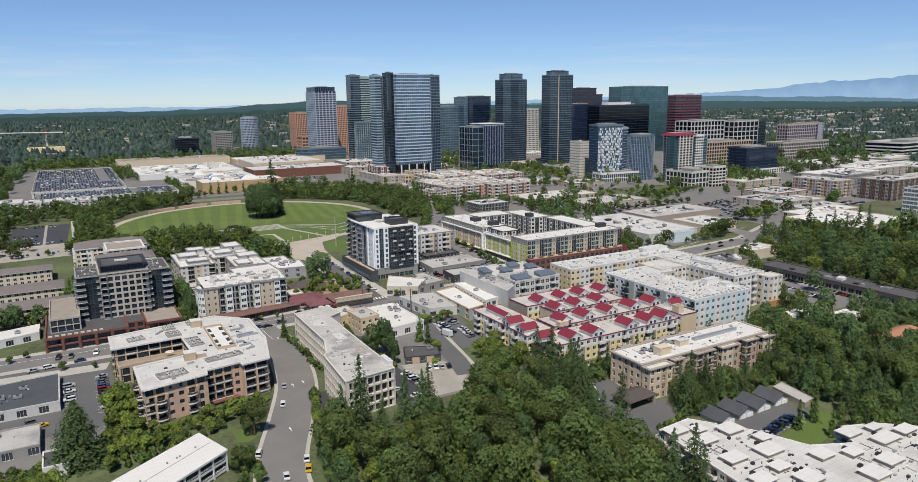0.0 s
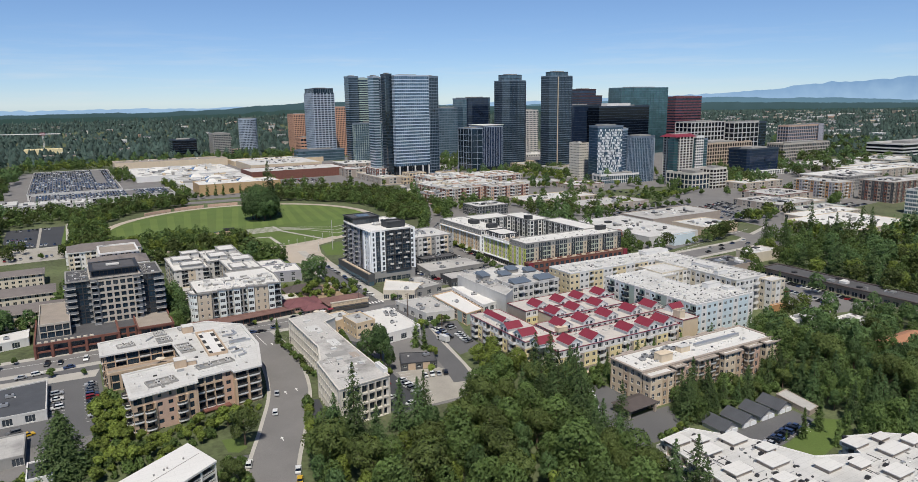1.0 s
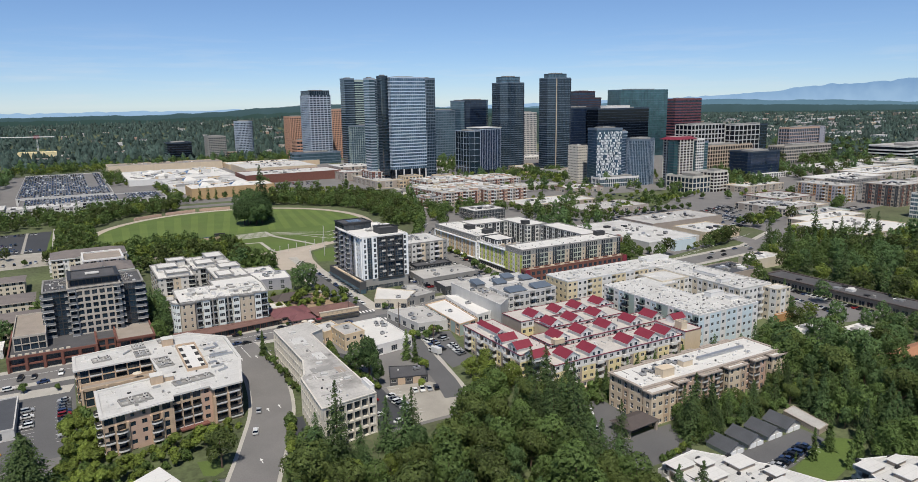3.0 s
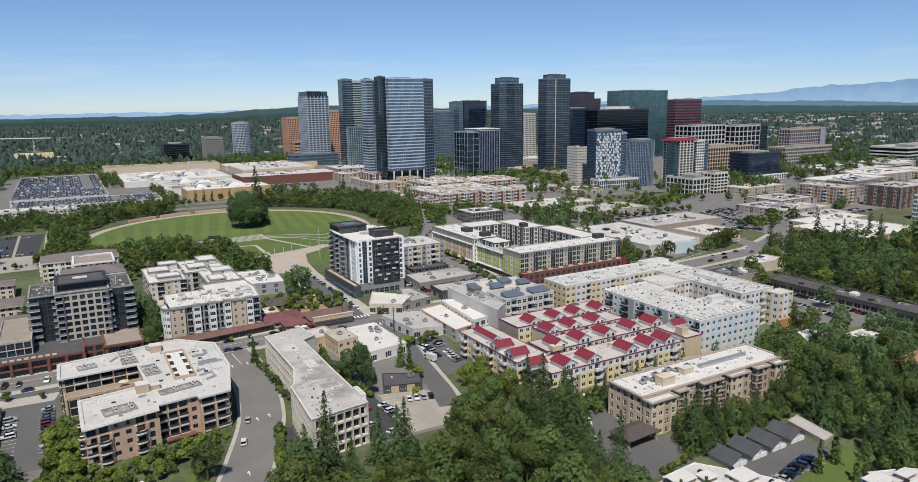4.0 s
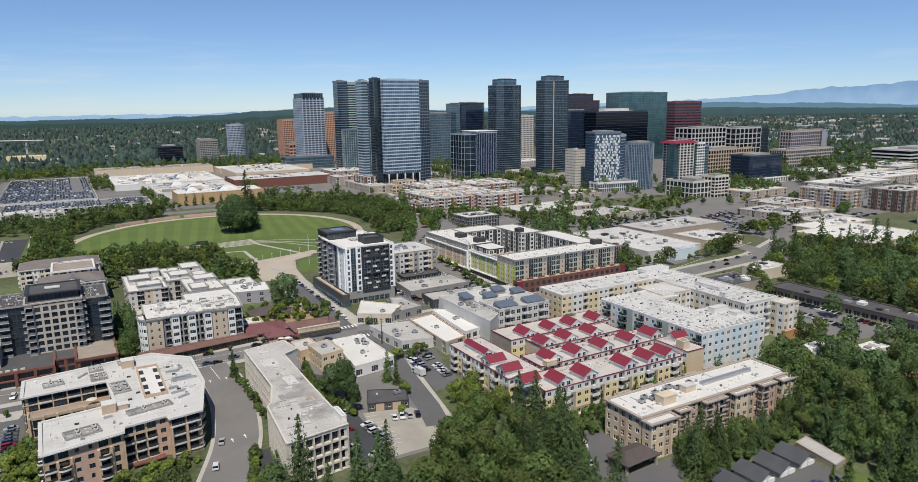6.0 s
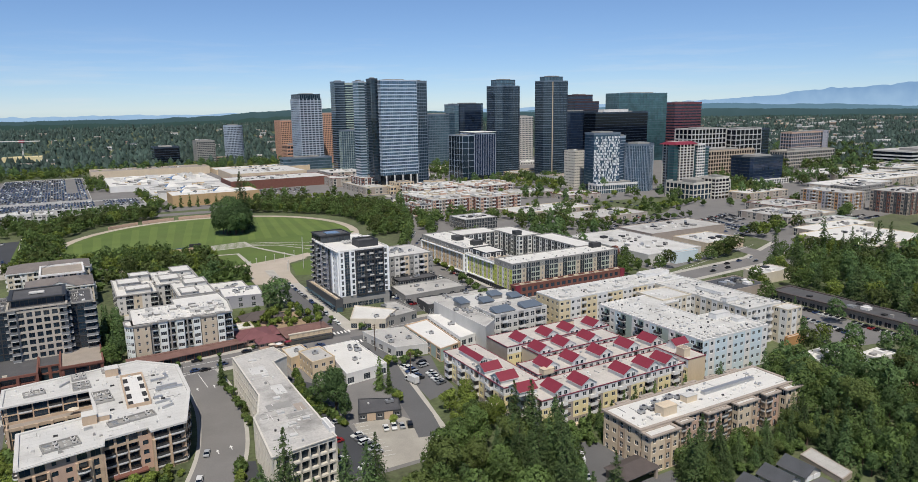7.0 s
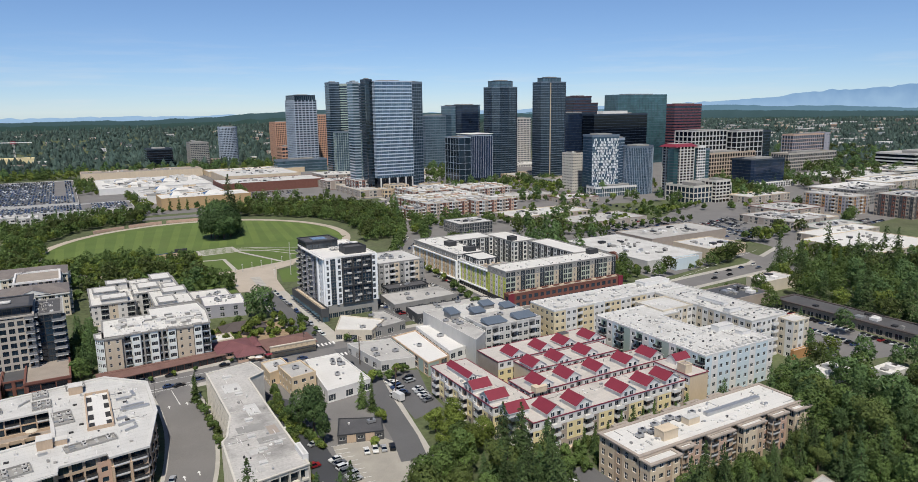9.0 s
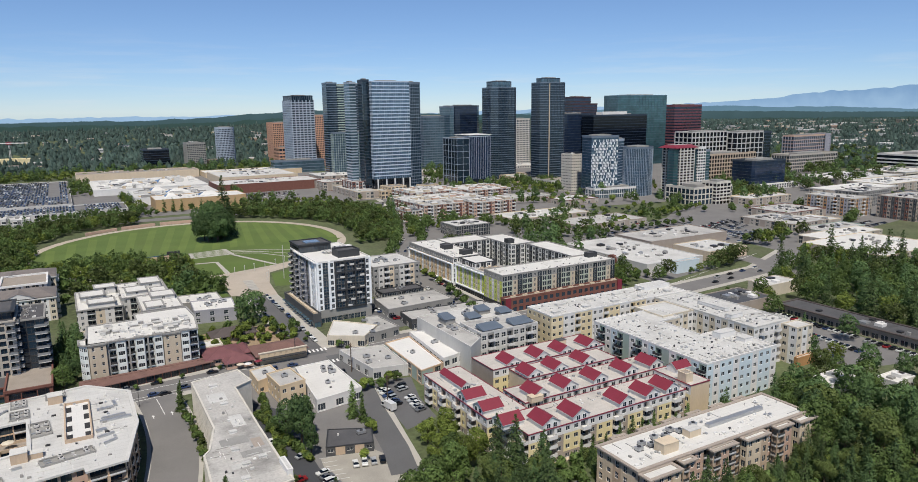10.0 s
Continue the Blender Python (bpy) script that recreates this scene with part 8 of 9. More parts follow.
# the wood below the camera
wood([(60, 120), (60, 196), (72, 200), (92, 194), (104, 202), (118, 205), (134, 216), (142, 206), (142, 150), (130, 118)], 7.4, [B0, B0, B0, B3, B3, B1, B2], 0.75, 1.2, 5000, 150)
wood([(136, 120), (140, 206), (158, 212), (166, 200), (156, 176), (150, 150), (146, 118)], 6.6, [FIR[0], FIR[1], FIR[1], B1, B3, B0], 0.75, 1.1, 3000, 70)
for x, y, s in ((73, 212, 1.0), (79, 209, 1.1), (86, 207, 0.85), (97, 212, 1.0), (102, 208, 1.05), (106, 211, 0.8), (158, 216, 0.95), (163, 213, 1.1), (167, 206, 1.0), (171, 210, 0.9), (152, 208, 0.9), (161, 196, 0.85)):
    plant(tr.choice(FIR[:2]), x, y, s)
for x, y, s in ((156, 242, 0.95), (160, 250, 1.0), (152, 250, 0.85), (161, 233, 1.0), (155, 230, 1.0), (150, 238, 0.95), (148, 230, 0.9)):
    plant(B2, x, y, s)
for x, y, s in ((146, 222, 0.9), (139, 220, 0.8), (153, 234, 0.7)):
    plant(B0, x, y, s)
wood([(60, 192), (66, 192), (78, 212), (77, 221), (72, 220)], 3.6, [FIR[1], B0, B1], 0.5, 0.85, 600, 14)
row([(68, 224), (76, 250)], 3.0, BUSH, 0.8, 1.2)
row([(182, 209), (238, 212)], 5.5, SLIM, 0.8, 1.1)
for x, y, s in ((199, 210, 0.45), (206, 211, 0.5), (215, 211, 0.5), (190, 210, 0.45), (252, 212, 0.55), (258, 215, 0.6)):
    plant(FIR[1], x, y, s)
# slope between the tan block and the garages
wood([(188, 163), (196, 178), (260, 178), (262, 164), (230, 166)], 4.6, [FIR[1], B3, B0, FIR[0]], 0.4, 0.62, 3000, 46)
row([(170, 160), (190, 164)], 2.4, BUSH, 0.6, 0.9)
wood([(241, 138), (262, 150), (262, 172), (243, 166)], 5.5, [B0, B1, FIR[1]], 0.6, 0.95, 600, 14)
row([(186, 147), (150, 152)], 3.0, BUSH, 0.8, 1.2)
for x, y, s in ((189, 166, 0.8), (194, 169, 0.85), (199, 166, 0.8), (203, 170, 0.75), (191, 171, 0.7)):
    plant(FIR[0], x, y, s)
wood([(226, 116), (262, 112), (266, 150), (243, 152), (240, 138), (230, 126)], 4.2, [BUSH[0], B0, STREET[0], BUSH[2], FIR[1]], 0.6, 0.95, 1500, 44)
for x, y, s in ((213, 137, 0.95), (223, 138, 1.2), (218, 128, 0.9), (225, 129, 1.0), (232, 134, 0.8), (207, 139, 0.35)):
    plant(SLIM[0], x, y, s)
# the wood on the right
wood([(262, 120), (262, 205), (285, 214), (330, 218), (344, 204), (384, 190), (400, 120), (330, 60)], 7.4, [B0, B0, B1, B1, B3, ROUND, FIR[1]], 0.75, 1.2, 6000, 230)
wood([(240, 60), (246, 150), (262, 150), (320, 90), (330, 40)], 6.5, [B0, B1, B1, B3, FIR[1]], 0.85, 1.15, 3000, 70)
wood([(404, 180), (406, 292), (440, 330), (512, 352), (560, 300), (640, 300), (640, 200), (500, 150)], 8.0, [B0, B0, B1, B2, B3, FIR[0], FIR[1]], 0.8, 1.3, 7000, 260)
for x, y, s in ((348, 245, 0.9), (344, 268, 0.8), (372, 238, 0.9), (340, 225, 0.9), (334, 232, 0.8), (384, 300, 0.7)):
    plant(tr.choice((B1, B2, FIR[1])), x, y, s)
for x0, y0, x1, y1, h in ((306, 204, 322, 213, 4.4), (329, 192, 342, 200, 4.6)):
    low("house", "white-roofed low house hidden among tall trees", rect(x0, y0, x1, y1), h, "clean_roof", "white", (3.4, [("w", "white")]), 1, "house")
hip_house("house", "house with terracotta brown hipped roof among trees", 306, 158, 338, 169, -3.6, 5.6, 3.0, "tan", "terracotta", 1.2)
# parkland
for x, y, s in ((152, 640, 1.75), (160, 641, 1.95), (150, 645, 1.6), (158, 635, 1.4), (156, 648, 2.05), (165, 642, 1.6)):
    plant(ROUND, x, y, s, close=True)
plant(FIR[0], 168, 652, 1.95, close=True)
plant(FIR[0], 174, 660, 1.2, close=True)
wood([(252, 566), (268, 600), (270, 660), (250, 700), (210, 736), (190, 745), (200, 790), (300, 770), (330, 700), (318, 630), (290, 570)], 5.0, [STREET[0], B0, B0, B3, B2], 0.66, 0.85, 9000, 330)
wood([(20, 560), (28, 600), (28, 690), (60, 740), (110, 752), (110, 780), (40, 776), (6, 740), (4, 610), (-4, 560)], 5.2, [B0, B0, B3, B2, STREET[0]], 0.66, 0.85, 6000, 200)
wood([(-4, 556), (100, 545), (126, 548), (122, 566), (98, 578), (82, 594), (60, 590), (10, 580)], 4.8, [B0, STREET[1], B0, B2], 0.6, 0.8, 3500, 120)
wood([(46, 495), (120, 495), (124, 545), (46, 548)], 7, [STREET[0], B3, STREET[1]], 0.7, 1.0, 2000, 42)
row([(-30, 778), (110, 772)], 6, [FIR[1], STREET[0]], 0.6, 0.9)
wood([(-120, 500), (-50, 500), (-46, 780), (-120, 800)], 8, [B0, B3, B1], 0.8, 1.1, 2500, 90)
wood([(-110, 800), (-62, 800), (-46, 1180), (-110, 1180)], 8, [B0, B1, B3], 0.8, 1.1, 2500, 90)
wood([(-40, 1172), (380, 1176), (380, 1290), (-60, 1290)], 11, [B0, B1, B2], 0.8, 1.1, 2500, 120)
wood([(110, 790), (134, 800), (134, 822), (110, 820)], 6, [B0, STREET[0]], 0.7, 0.9, 400, 10)
row([(28, 814), (106, 814)], 6, [B0, STREET[0]], 0.7, 0.9)
row([(136, 815), (230, 815)], 9, [STREET[0], SLIM[0]], 0.9, 1.3)
wood([(-60, 705), (4, 716), (6, 772), (-60, 778)], 6.5, [B0, B3, STREET[0]], 0.7, 0.95, 800, 40)
wood([(-60, 556), (-6, 560), (-6, 606), (-46, 606)], 7, [B0, STREET[0], B3], 0.5, 0.7, 600, 7)
wood([(-70, 606), (-46, 606), (-46, 705), (-70, 705)], 6, [B0, B3], 0.7, 0.95, 500, 24)
wood([(62, 985), (82, 985), (82, 1120), (62, 1120)], 7, [B0, STREET[1], B2], 0.7, 0.95, 800, 26)
wood([(110, 850), (132, 840), (118, 880), (112, 960), (108, 890)], 6, [B2, B0, STREET[1]], 0.7, 0.95, 600, 16)
row([(-50, 1176), (66, 1176)], 9, [B2, B2, B0], 0.9, 1.2)
row([(228, 822), (330, 800)], 7, [STREET[0], STREET[1], B0], 0.8, 1.1)
row([(230, 870), (232, 920)], 8, [STREET[1], B0], 0.8, 1.0)
wood([(540, 800), (600, 770), (600, 800), (560, 850)], 8, [B0, STREET[1]], 0.8, 1.1, 500, 16)
wood([(560, 690), (590, 740), (640, 760), (600, 800), (520, 760)], 10, [B2, B0, STREET[1]], 0.8, 1.1, 800, 24)
wood([(700, 540), (790, 570), (800, 616), (710, 610)], 8, [B0, B2, B1], 0.7, 1.0, 900, 36)
wood([(520, 395), (590, 405), (590, 430), (520, 424)], 9, [STREET[0], B2, B3], 0.8, 1.1, 600, 12)
# streets
plant(ROUND, 131, 410, 1.15)
for x, y in ((129, 399), (126, 397), (120, 383), (114, 383), (133, 385), (136, 372), (140, 378), (131, 378)):
    plant(tr.choice((STREET[0], STREET[1], BUSH[1])), x, y, 0.8)
for x, y, s in ((158, 352, 0.95), (160, 346, 0.7), (168, 342, 0.6), (147, 368, 0.6), (145, 380, 0.6), (150, 374, 0.7)):
    plant(STREET[0], x, y, s)
row([(66, 347), (98, 352)], 9, STREET, 0.45, 0.6)
for x, y, s in ((146.5, 304, 1.0), (149.5, 300.5, 1.05), (156.5, 298.5, 1.15), (153, 302, 1.0), (165, 303, 1.05), (160.5, 301, 1.1)):
    plant(tr.choice(STREET), x, y, s)
plant(SLIM[0], 137, 281, 1.3)
plant(SLIM[0], 139, 276, 1.1)
plant(STREET[0], 139, 270, 1.0)
plant(STREET[1], 138, 265, 0.9)
plant(STREET[1], 129, 250, 0.8)
for x, y, s in ((114, 268, 1.3), (111, 276, 1.1), (117, 275, 1.05), (115, 261, 0.8)):
    plant(B1, x, y, s)
for x, y in ((117.5, 387), (121, 385), (124.8, 383), (128, 381.5), (133, 382), (136, 386), (112, 384)):
    plant(tr.choice((STREET[1], BUSH[1])), x, y, 0.75)
for x, y, s in ((146, 384, 1.0), (144, 377, 0.9), (142, 371, 0.95), (138, 390, 0.8), (104, 391, 0.6), (110, 400, 0.7), (118, 402, 0.8), (104, 352, 0.5), (96, 372, 0.7), (118, 372, 0.6), (112, 376, 0.6)):
    plant(tr.choice(STREET), x, y, s)
wood([(101, 364), (118, 372), (141, 369), (141, 404), (103, 406)], 3.0, [BUSH[0], BUSH[1], BUSH[2], STREET[1]], 0.7, 1.1, 900, 34)
wood([(104, 470), (131, 472), (132, 512), (112, 530), (100, 500)], 6.5, [B0, STREET[0], B1], 0.6, 0.85, 900, 18)
wood([(196, 164), (262, 166), (262, 177), (200, 177)], 3.2, [BUSH[0], BUSH[1], BUSH[2], STREET[0]], 0.8, 1.2, 1200, 46)
wood([(240, 136), (262, 140), (264, 164), (242, 164)], 4.0, [BUSH[0], BUSH[2], STREET[0], B0], 0.6, 1.0, 800, 24)
wood([(166, 203), (182, 203), (182, 214), (168, 214)], 3.2, [BUSH[0], BUSH[1], STREET[0]], 0.8, 1.2, 500, 14)
row([(163, 204), (184, 207)], 3.2, [BUSH[0], BUSH[1], STREET[0]], 0.9, 1.2)
row([(160, 181), (168, 203)], 3.4, [BUSH[0], STREET[0]], 0.9, 1.2)
row([(184, 214), (238, 215)], 3.0, [BUSH[0], BUSH[1], BUSH[2]], 0.9, 1.3)
row([(186, 205), (256, 206)], 3.4, [BUSH[0], BUSH[2]], 0.7, 1.1)
row([(103, 240), (112, 314)], 2.2, BUSH, 0.8, 1.1, 0.3)
row([(107, 300), (114, 255)], 2.2, BUSH, 0.8, 1.1, 0.3)
row([(85, 270), (84, 318)], 3.6, [BUSH[0], STREET[0], BUSH[2]], 0.7, 0.9)
plant(SLIM[0], 83, 318, 1.0)
plant(SLIM[0], 84, 322, 0.9)
row([(236, 350), (250, 420), (258, 490)], 12, STREET, 0.8, 1.0)
row([(262, 480), (300, 545), (320, 600), (352, 690), (380, 770)], 9, [STREET[0], B0], 0.7, 0.9)
row([(250, 500), (285, 560), (312, 620), (340, 700)], 9, [STREET[0], B0], 0.7, 0.9)
wood([(262, 486), (300, 486), (330, 520), (300, 540)], 6, [B0, STREET[0], B3], 0.7, 0.9, 600, 22)
wood([(346, 362), (376, 372), (376, 400), (345, 400)], 5.5, [STREET[0], B0, STREET[1]], 0.7, 0.9, 600, 18)
row([(372, 364), (396, 366)], 9, [B3, B0], 0.75, 0.95)
row([(424, 367), (470, 374)], 9, [B3, B0], 0.8, 1.0)
plant(B3, 447, 366, 1.0)
for x, y, s in ((395, 298, 0.8), (399, 306, 0.9), (352, 296, 0.8), (357, 318, 0.6), (392, 324, 0.5), (440, 326, 0.8), (434, 300, 0.9), (380, 284, 0.8), (408, 366, 0.6), (417, 367, 0.55)):
    plant(tr.choice((B0, B2, STREET[0])), x, y, s)
wood([(340, 420), (376, 430), (372, 480), (350, 500)], 6.5, [B0, B1, STREET[0]], 0.7, 0.95, 700, 24)
wood([(380, 480), (430, 470), (430, 510), (390, 520)], 7, [B1, B0], 0.7, 0.9, 600, 12)
row([(430, 500), (520, 540), (600, 560)], 11, [STREET[0], STREET[1]], 0.8, 1.1)
row([(560, 540), (640, 560)], 8, [STREET[1], STREET[0]], 0.8, 1.0)
row([(450, 500), (560, 500)], 10, [STREET[0]], 0.7, 0.9)
wood([(704, 560), (790, 600), (800, 660), (720, 660)], 8, [B0, B1, B3], 0.8, 1.1, 900, 45)
wood([(850, 575), (905, 575), (905, 650), (850, 660)], 9, [B0, B1, B3], 0.8, 1.1, 900, 18)
wood([(590, 760), (690, 745), (690, 768), (600, 780)], 7, [STREET[0], B0], 0.8, 1.0, 600, 22)
wood([(640, 296), (700, 300), (820, 290), (820, 200), (650, 220)], 9, [B0, B1, FIR[1]], 0.9, 1.2, 1500, 90)
row([(670, 420), (712, 436)], 7, [B0], 0.7, 0.9)
row([(700, 495), (760, 500)], 9, [B0, B1], 0.7, 0.9)
row([(560, 300), (600, 302)], 8, [B0, FIR[1]], 0.9, 1.0)
row([(450, 690), (520, 670), (560, 640)], 9, STREET, 0.9, 1.2)
wood([(300, 570), (330, 580), (372, 580), (420, 560), (400, 590), (352, 628), (330, 640)], 6.0, [B0, B2, STREET[0]], 0.7, 0.95, 1500, 46)
wood([(372, 500), (430, 480), (470, 520), (430, 560), (384, 560)], 8.0, [B0, B1, B3], 0.8, 1.05, 1200, 14)
row([(306, 612), (345, 700), (372, 770)], 6.5, [FIR[1], STREET[0]], 0.7, 0.9)
wood([(440, 600), (520, 570), (540, 620), (460, 640)], 11, [STREET[0], STREET[1], B0], 0.7, 1.0, 700, 12)
row([(345, 790), (372, 860)], 10, STREET, 0.8, 1.1)
row([(450, 880), (512, 840), (560, 830)], 9, [STREET[0], B0, STREET[1]], 0.8, 1.1)
row([(580, 838), (610, 800), (650, 792)], 8, [STREET[0], B0], 0.8, 1.1)
row([(655, 835), (720, 800), (770, 790)], 9, [B0, STREET[0]], 0.9, 1.1)
row([(452, 900), (470, 1010), (525, 1040)], 11, [B0, STREET[0]], 0.9, 1.2)
row([(515, 905), (522, 980), (596, 984)], 10, [STREET[0], B0], 0.9, 1.1)
wood([(404, 640), (640, 560), (720, 690), (1000, 660), (1000, 720), (700, 770), (560, 850), (450, 800)], 14, [STREET[0], B0, STREET[1], B1], 0.8, 1.1, 2500, 85)
wood([(440, 500), (620, 520), (640, 560), (500, 600), (420, 560)], 12, [STREET[0], B0, STREET[1]], 0.7, 1.0, 1500, 26)
wood([(640, 460), (700, 470), (705, 540), (640, 530)], 14, [STREET[0], STREET[1]], 0.8, 1.0, 1200, 16)
wood([(835, 440), (900, 450), (900, 496), (835, 496)], 12, [STREET[0], B0], 0.7, 0.9, 600, 9)
row([(900, 500), (1010, 480)], 14, [B0, STREET[0]], 0.7, 0.9)
wood([(900, 560), (1300, 640), (1500, 900), (1150, 980), (1000, 720)], 22, [B0, B1, B3], 1.0, 1.4, 2500, 150)
wood([(450, 1000), (550, 1000), (720, 1100), (600, 1170), (470, 1170)], 14, [B0, B1], 0.9, 1.2, 1000, 50)
# gardens on the left
plant(FIR[2], -6, 238.5, 1.0)
plant(B3, 47, 228, 0.8)
plant(B3, 38, 205, 0.6)
plant(STREET[0], 36, 209, 0.9)
wood([(9, 236), (14, 252), (14, 278), (9, 296), (3, 284), (4, 262), (0, 240)], 2.3, [BUSH[1], BUSH[1], BUSH[0], STREET[1]], 0.8, 1.2, 2500, 80)
wood([(2, 226), (30, 232), (48, 246), (60, 252), (56, 256), (16, 248), (2, 242)], 2.8, [BUSH[0], BUSH[1], BUSH[1], STREET[1]], 0.7, 1.1, 1600, 70)
wood([(-36, 222), (-12, 226), (-14, 236), (-36, 240)], 2.3, [BUSH[1], BUSH[1], BUSH[0]], 0.9, 1.3, 900, 44)
wood([(36, 196), (42, 196), (44, 216), (38, 218)], 2.8, [BUSH[0], BUSH[2], STREET[0]], 0.8, 1.1, 500, 14)
for x, y, s in ((-24, 314, 0.8), (-10, 326, 0.9), (2, 322, 0.7), (-30, 346, 0.8), (-24, 350, 0.7)):
    plant(STREET[0], x, y, s)
wood([(-60, 390), (-22, 392), (-6, 402), (-40, 400)], 4, [STREET[0], B1], 0.7, 1.0, 500, 20)
wood([(44, 362), (52, 366), (52, 420), (44, 420)], 5, [B1, B0, FIR[1]], 0.6, 0.85, 500, 14)
wood([(-10, 425), (10, 425), (10, 465), (-6, 465)], 5, [STREET[0], B0], 0.7, 0.9, 500, 14)
BY_LEAF = {}
for nm, ms in DISTANT.items():
    fine_v, near_v, far_v, leaf = SPARSE[nm]
    for m in ms:
        q = np.array(m)
        away = math.hypot(q[0, 3] - 60, q[1, 3] - 60)
        v = fine_v if away < 520 and q[1, 3] < 420 else near_v if away < 470 or away < 700 and q[1, 3] > 540 else far_v
        BY_LEAF.setdefault(leaf, []).append(v @ q[:3, :3].T + q[:3, 3])
for leaf, vs in BY_LEAF.items():
    words = {"leaf": "mid-green", "leaf_dark": "dark green", "leaf_bright": "bright green", "leaf_olive": "olive green", "needle": "blackish green pointed"}[leaf]
    tagged(new("distant_trees", leaf_mesh("distant_trees", np.concatenate(vs), M[leaf])), words + " trees along distant streets and parks", "trees", kind="stuff")
for p in [ROUND] + BROAD + FIR + SLIM + STREET + BUSH:
    if p.name not in used:
        for o in (*p.children_recursive, p):
            bpy.data.objects.remove(o)


def far_woods():
    """Thousands of distant trees on the hills, one pointed or rounded clump each."""
    r = np.random.RandomState(3)
    V, F = [], []
    k = 0
    n = 0
    while n < 16500:
        th, q = radians(r.uniform(-8, 68) if n < 12000 else r.uniform(36, 68)), r.uniform(0, 1)
        d = 1250 + 1800 * q ** 1.1
        x, y = d * math.sin(th), d * math.cos(th)
        dens = 0.5 + 0.5 * noise.noise((x / 240, y / 240, 1)) + (0.35 if d > 2400 else 0.0) + 0.3
        if r.uniform() > dens or (y < 1300 and x < 1150):
            continue
        z = land(x, y) - 1
        s = r.uniform(0.7, 1.3) * (1.0 + 0.25 * (d > 3000))
        h, R = (16 * s, 5.4 * s) if r.uniform() < 0.5 else (12 * s, 7.4 * s)
        ph = r.uniform(0, 6)
        m = 5
        V.append((x, y, z + h))
        for ring, (f, rad) in enumerate(((0.55, 0.62), (0.12, 1.0))):
            for j in range(m):
                a = ph + math.tau * j / m + ring * 0.6
                rr = R * rad * r.uniform(0.75, 1.25)
                V.append((x + rr * math.cos(a), y + rr * math.sin(a), z + h * f * r.uniform(0.9, 1.12)))
        for j in range(m):
            F.append((k, k + 1 + j, k + 1 + (j + 1) % m))
            F.append((k + 1 + j, k + 6 + j, k + 6 + (j + 1) % m, k + 1 + (j + 1) % m))
        k += 11
        n += 1
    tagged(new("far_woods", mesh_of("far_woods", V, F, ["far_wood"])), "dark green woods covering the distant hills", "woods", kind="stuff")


far_woods()


def far_houses():
    """Small pale houses and halls among the distant woods."""
    r = random.Random(5)
    cols = ["white", "pale_grey", "cream", "mid_grey", "tan", "rose_brick"]
    roofs = ["clean_roof", "white_roof", "grey_roof", "tan_roof", "slate"]
    n = 0
    while n < 170:
        th = radians(r.choice((r.uniform(40, 66), r.uniform(40, 66), r.uniform(-6, 30))))
        d = r.uniform(950, 2900) if th > radians(35) else r.uniform(1350, 2900)
        x, y = d * math.sin(th), d * math.cos(th)
        if x < 1080 and 560 < y < 1250 or (x < 640 and y < 1360) or (x > 700 and d < 1050 and y > 560):
            continue
        w, l, h = r.uniform(12, 45), r.uniform(10, 30), r.uniform(6, 13)
        if th < radians(35):
            w, l, h = r.uniform(9, 20), r.uniform(8, 14), r.uniform(6, 10)
        wall, roof = r.choice(cols), r.choice(roofs)
        b = thing("distant_building", "small " + {"white": "white", "pale_grey": "pale grey", "cream": "cream", "mid_grey": "grey", "tan": "tan", "rose_brick": "brick"}[wall] + " building among distant trees", "building", x, y, land(x, y) - 0.5)
        a = Acc()
        a.box(-w / 2, -l / 2, 0, w / 2, l / 2, h, wall)
        for k in range(int(h / 3.2)):
            a.box(-w / 2 + 1, -l / 2 - 0.06, 1.2 + 3.2 * k, w / 2 - 1, -l / 2, 2.6 + 3.2 * k, "glass_dark")
            a.box(-w / 2 - 0.06, -l / 2 + 1, 1.2 + 3.2 * k, -w / 2, l / 2 - 1, 2.6 + 3.2 * k, "glass_dark")
        a.box(-w / 2 - 0.3, -l / 2 - 0.3, h, w / 2 + 0.3, l / 2 + 0.3, h + 0.6, roof)
        part("house", a.mesh("house"), b)
        n += 1


far_houses()


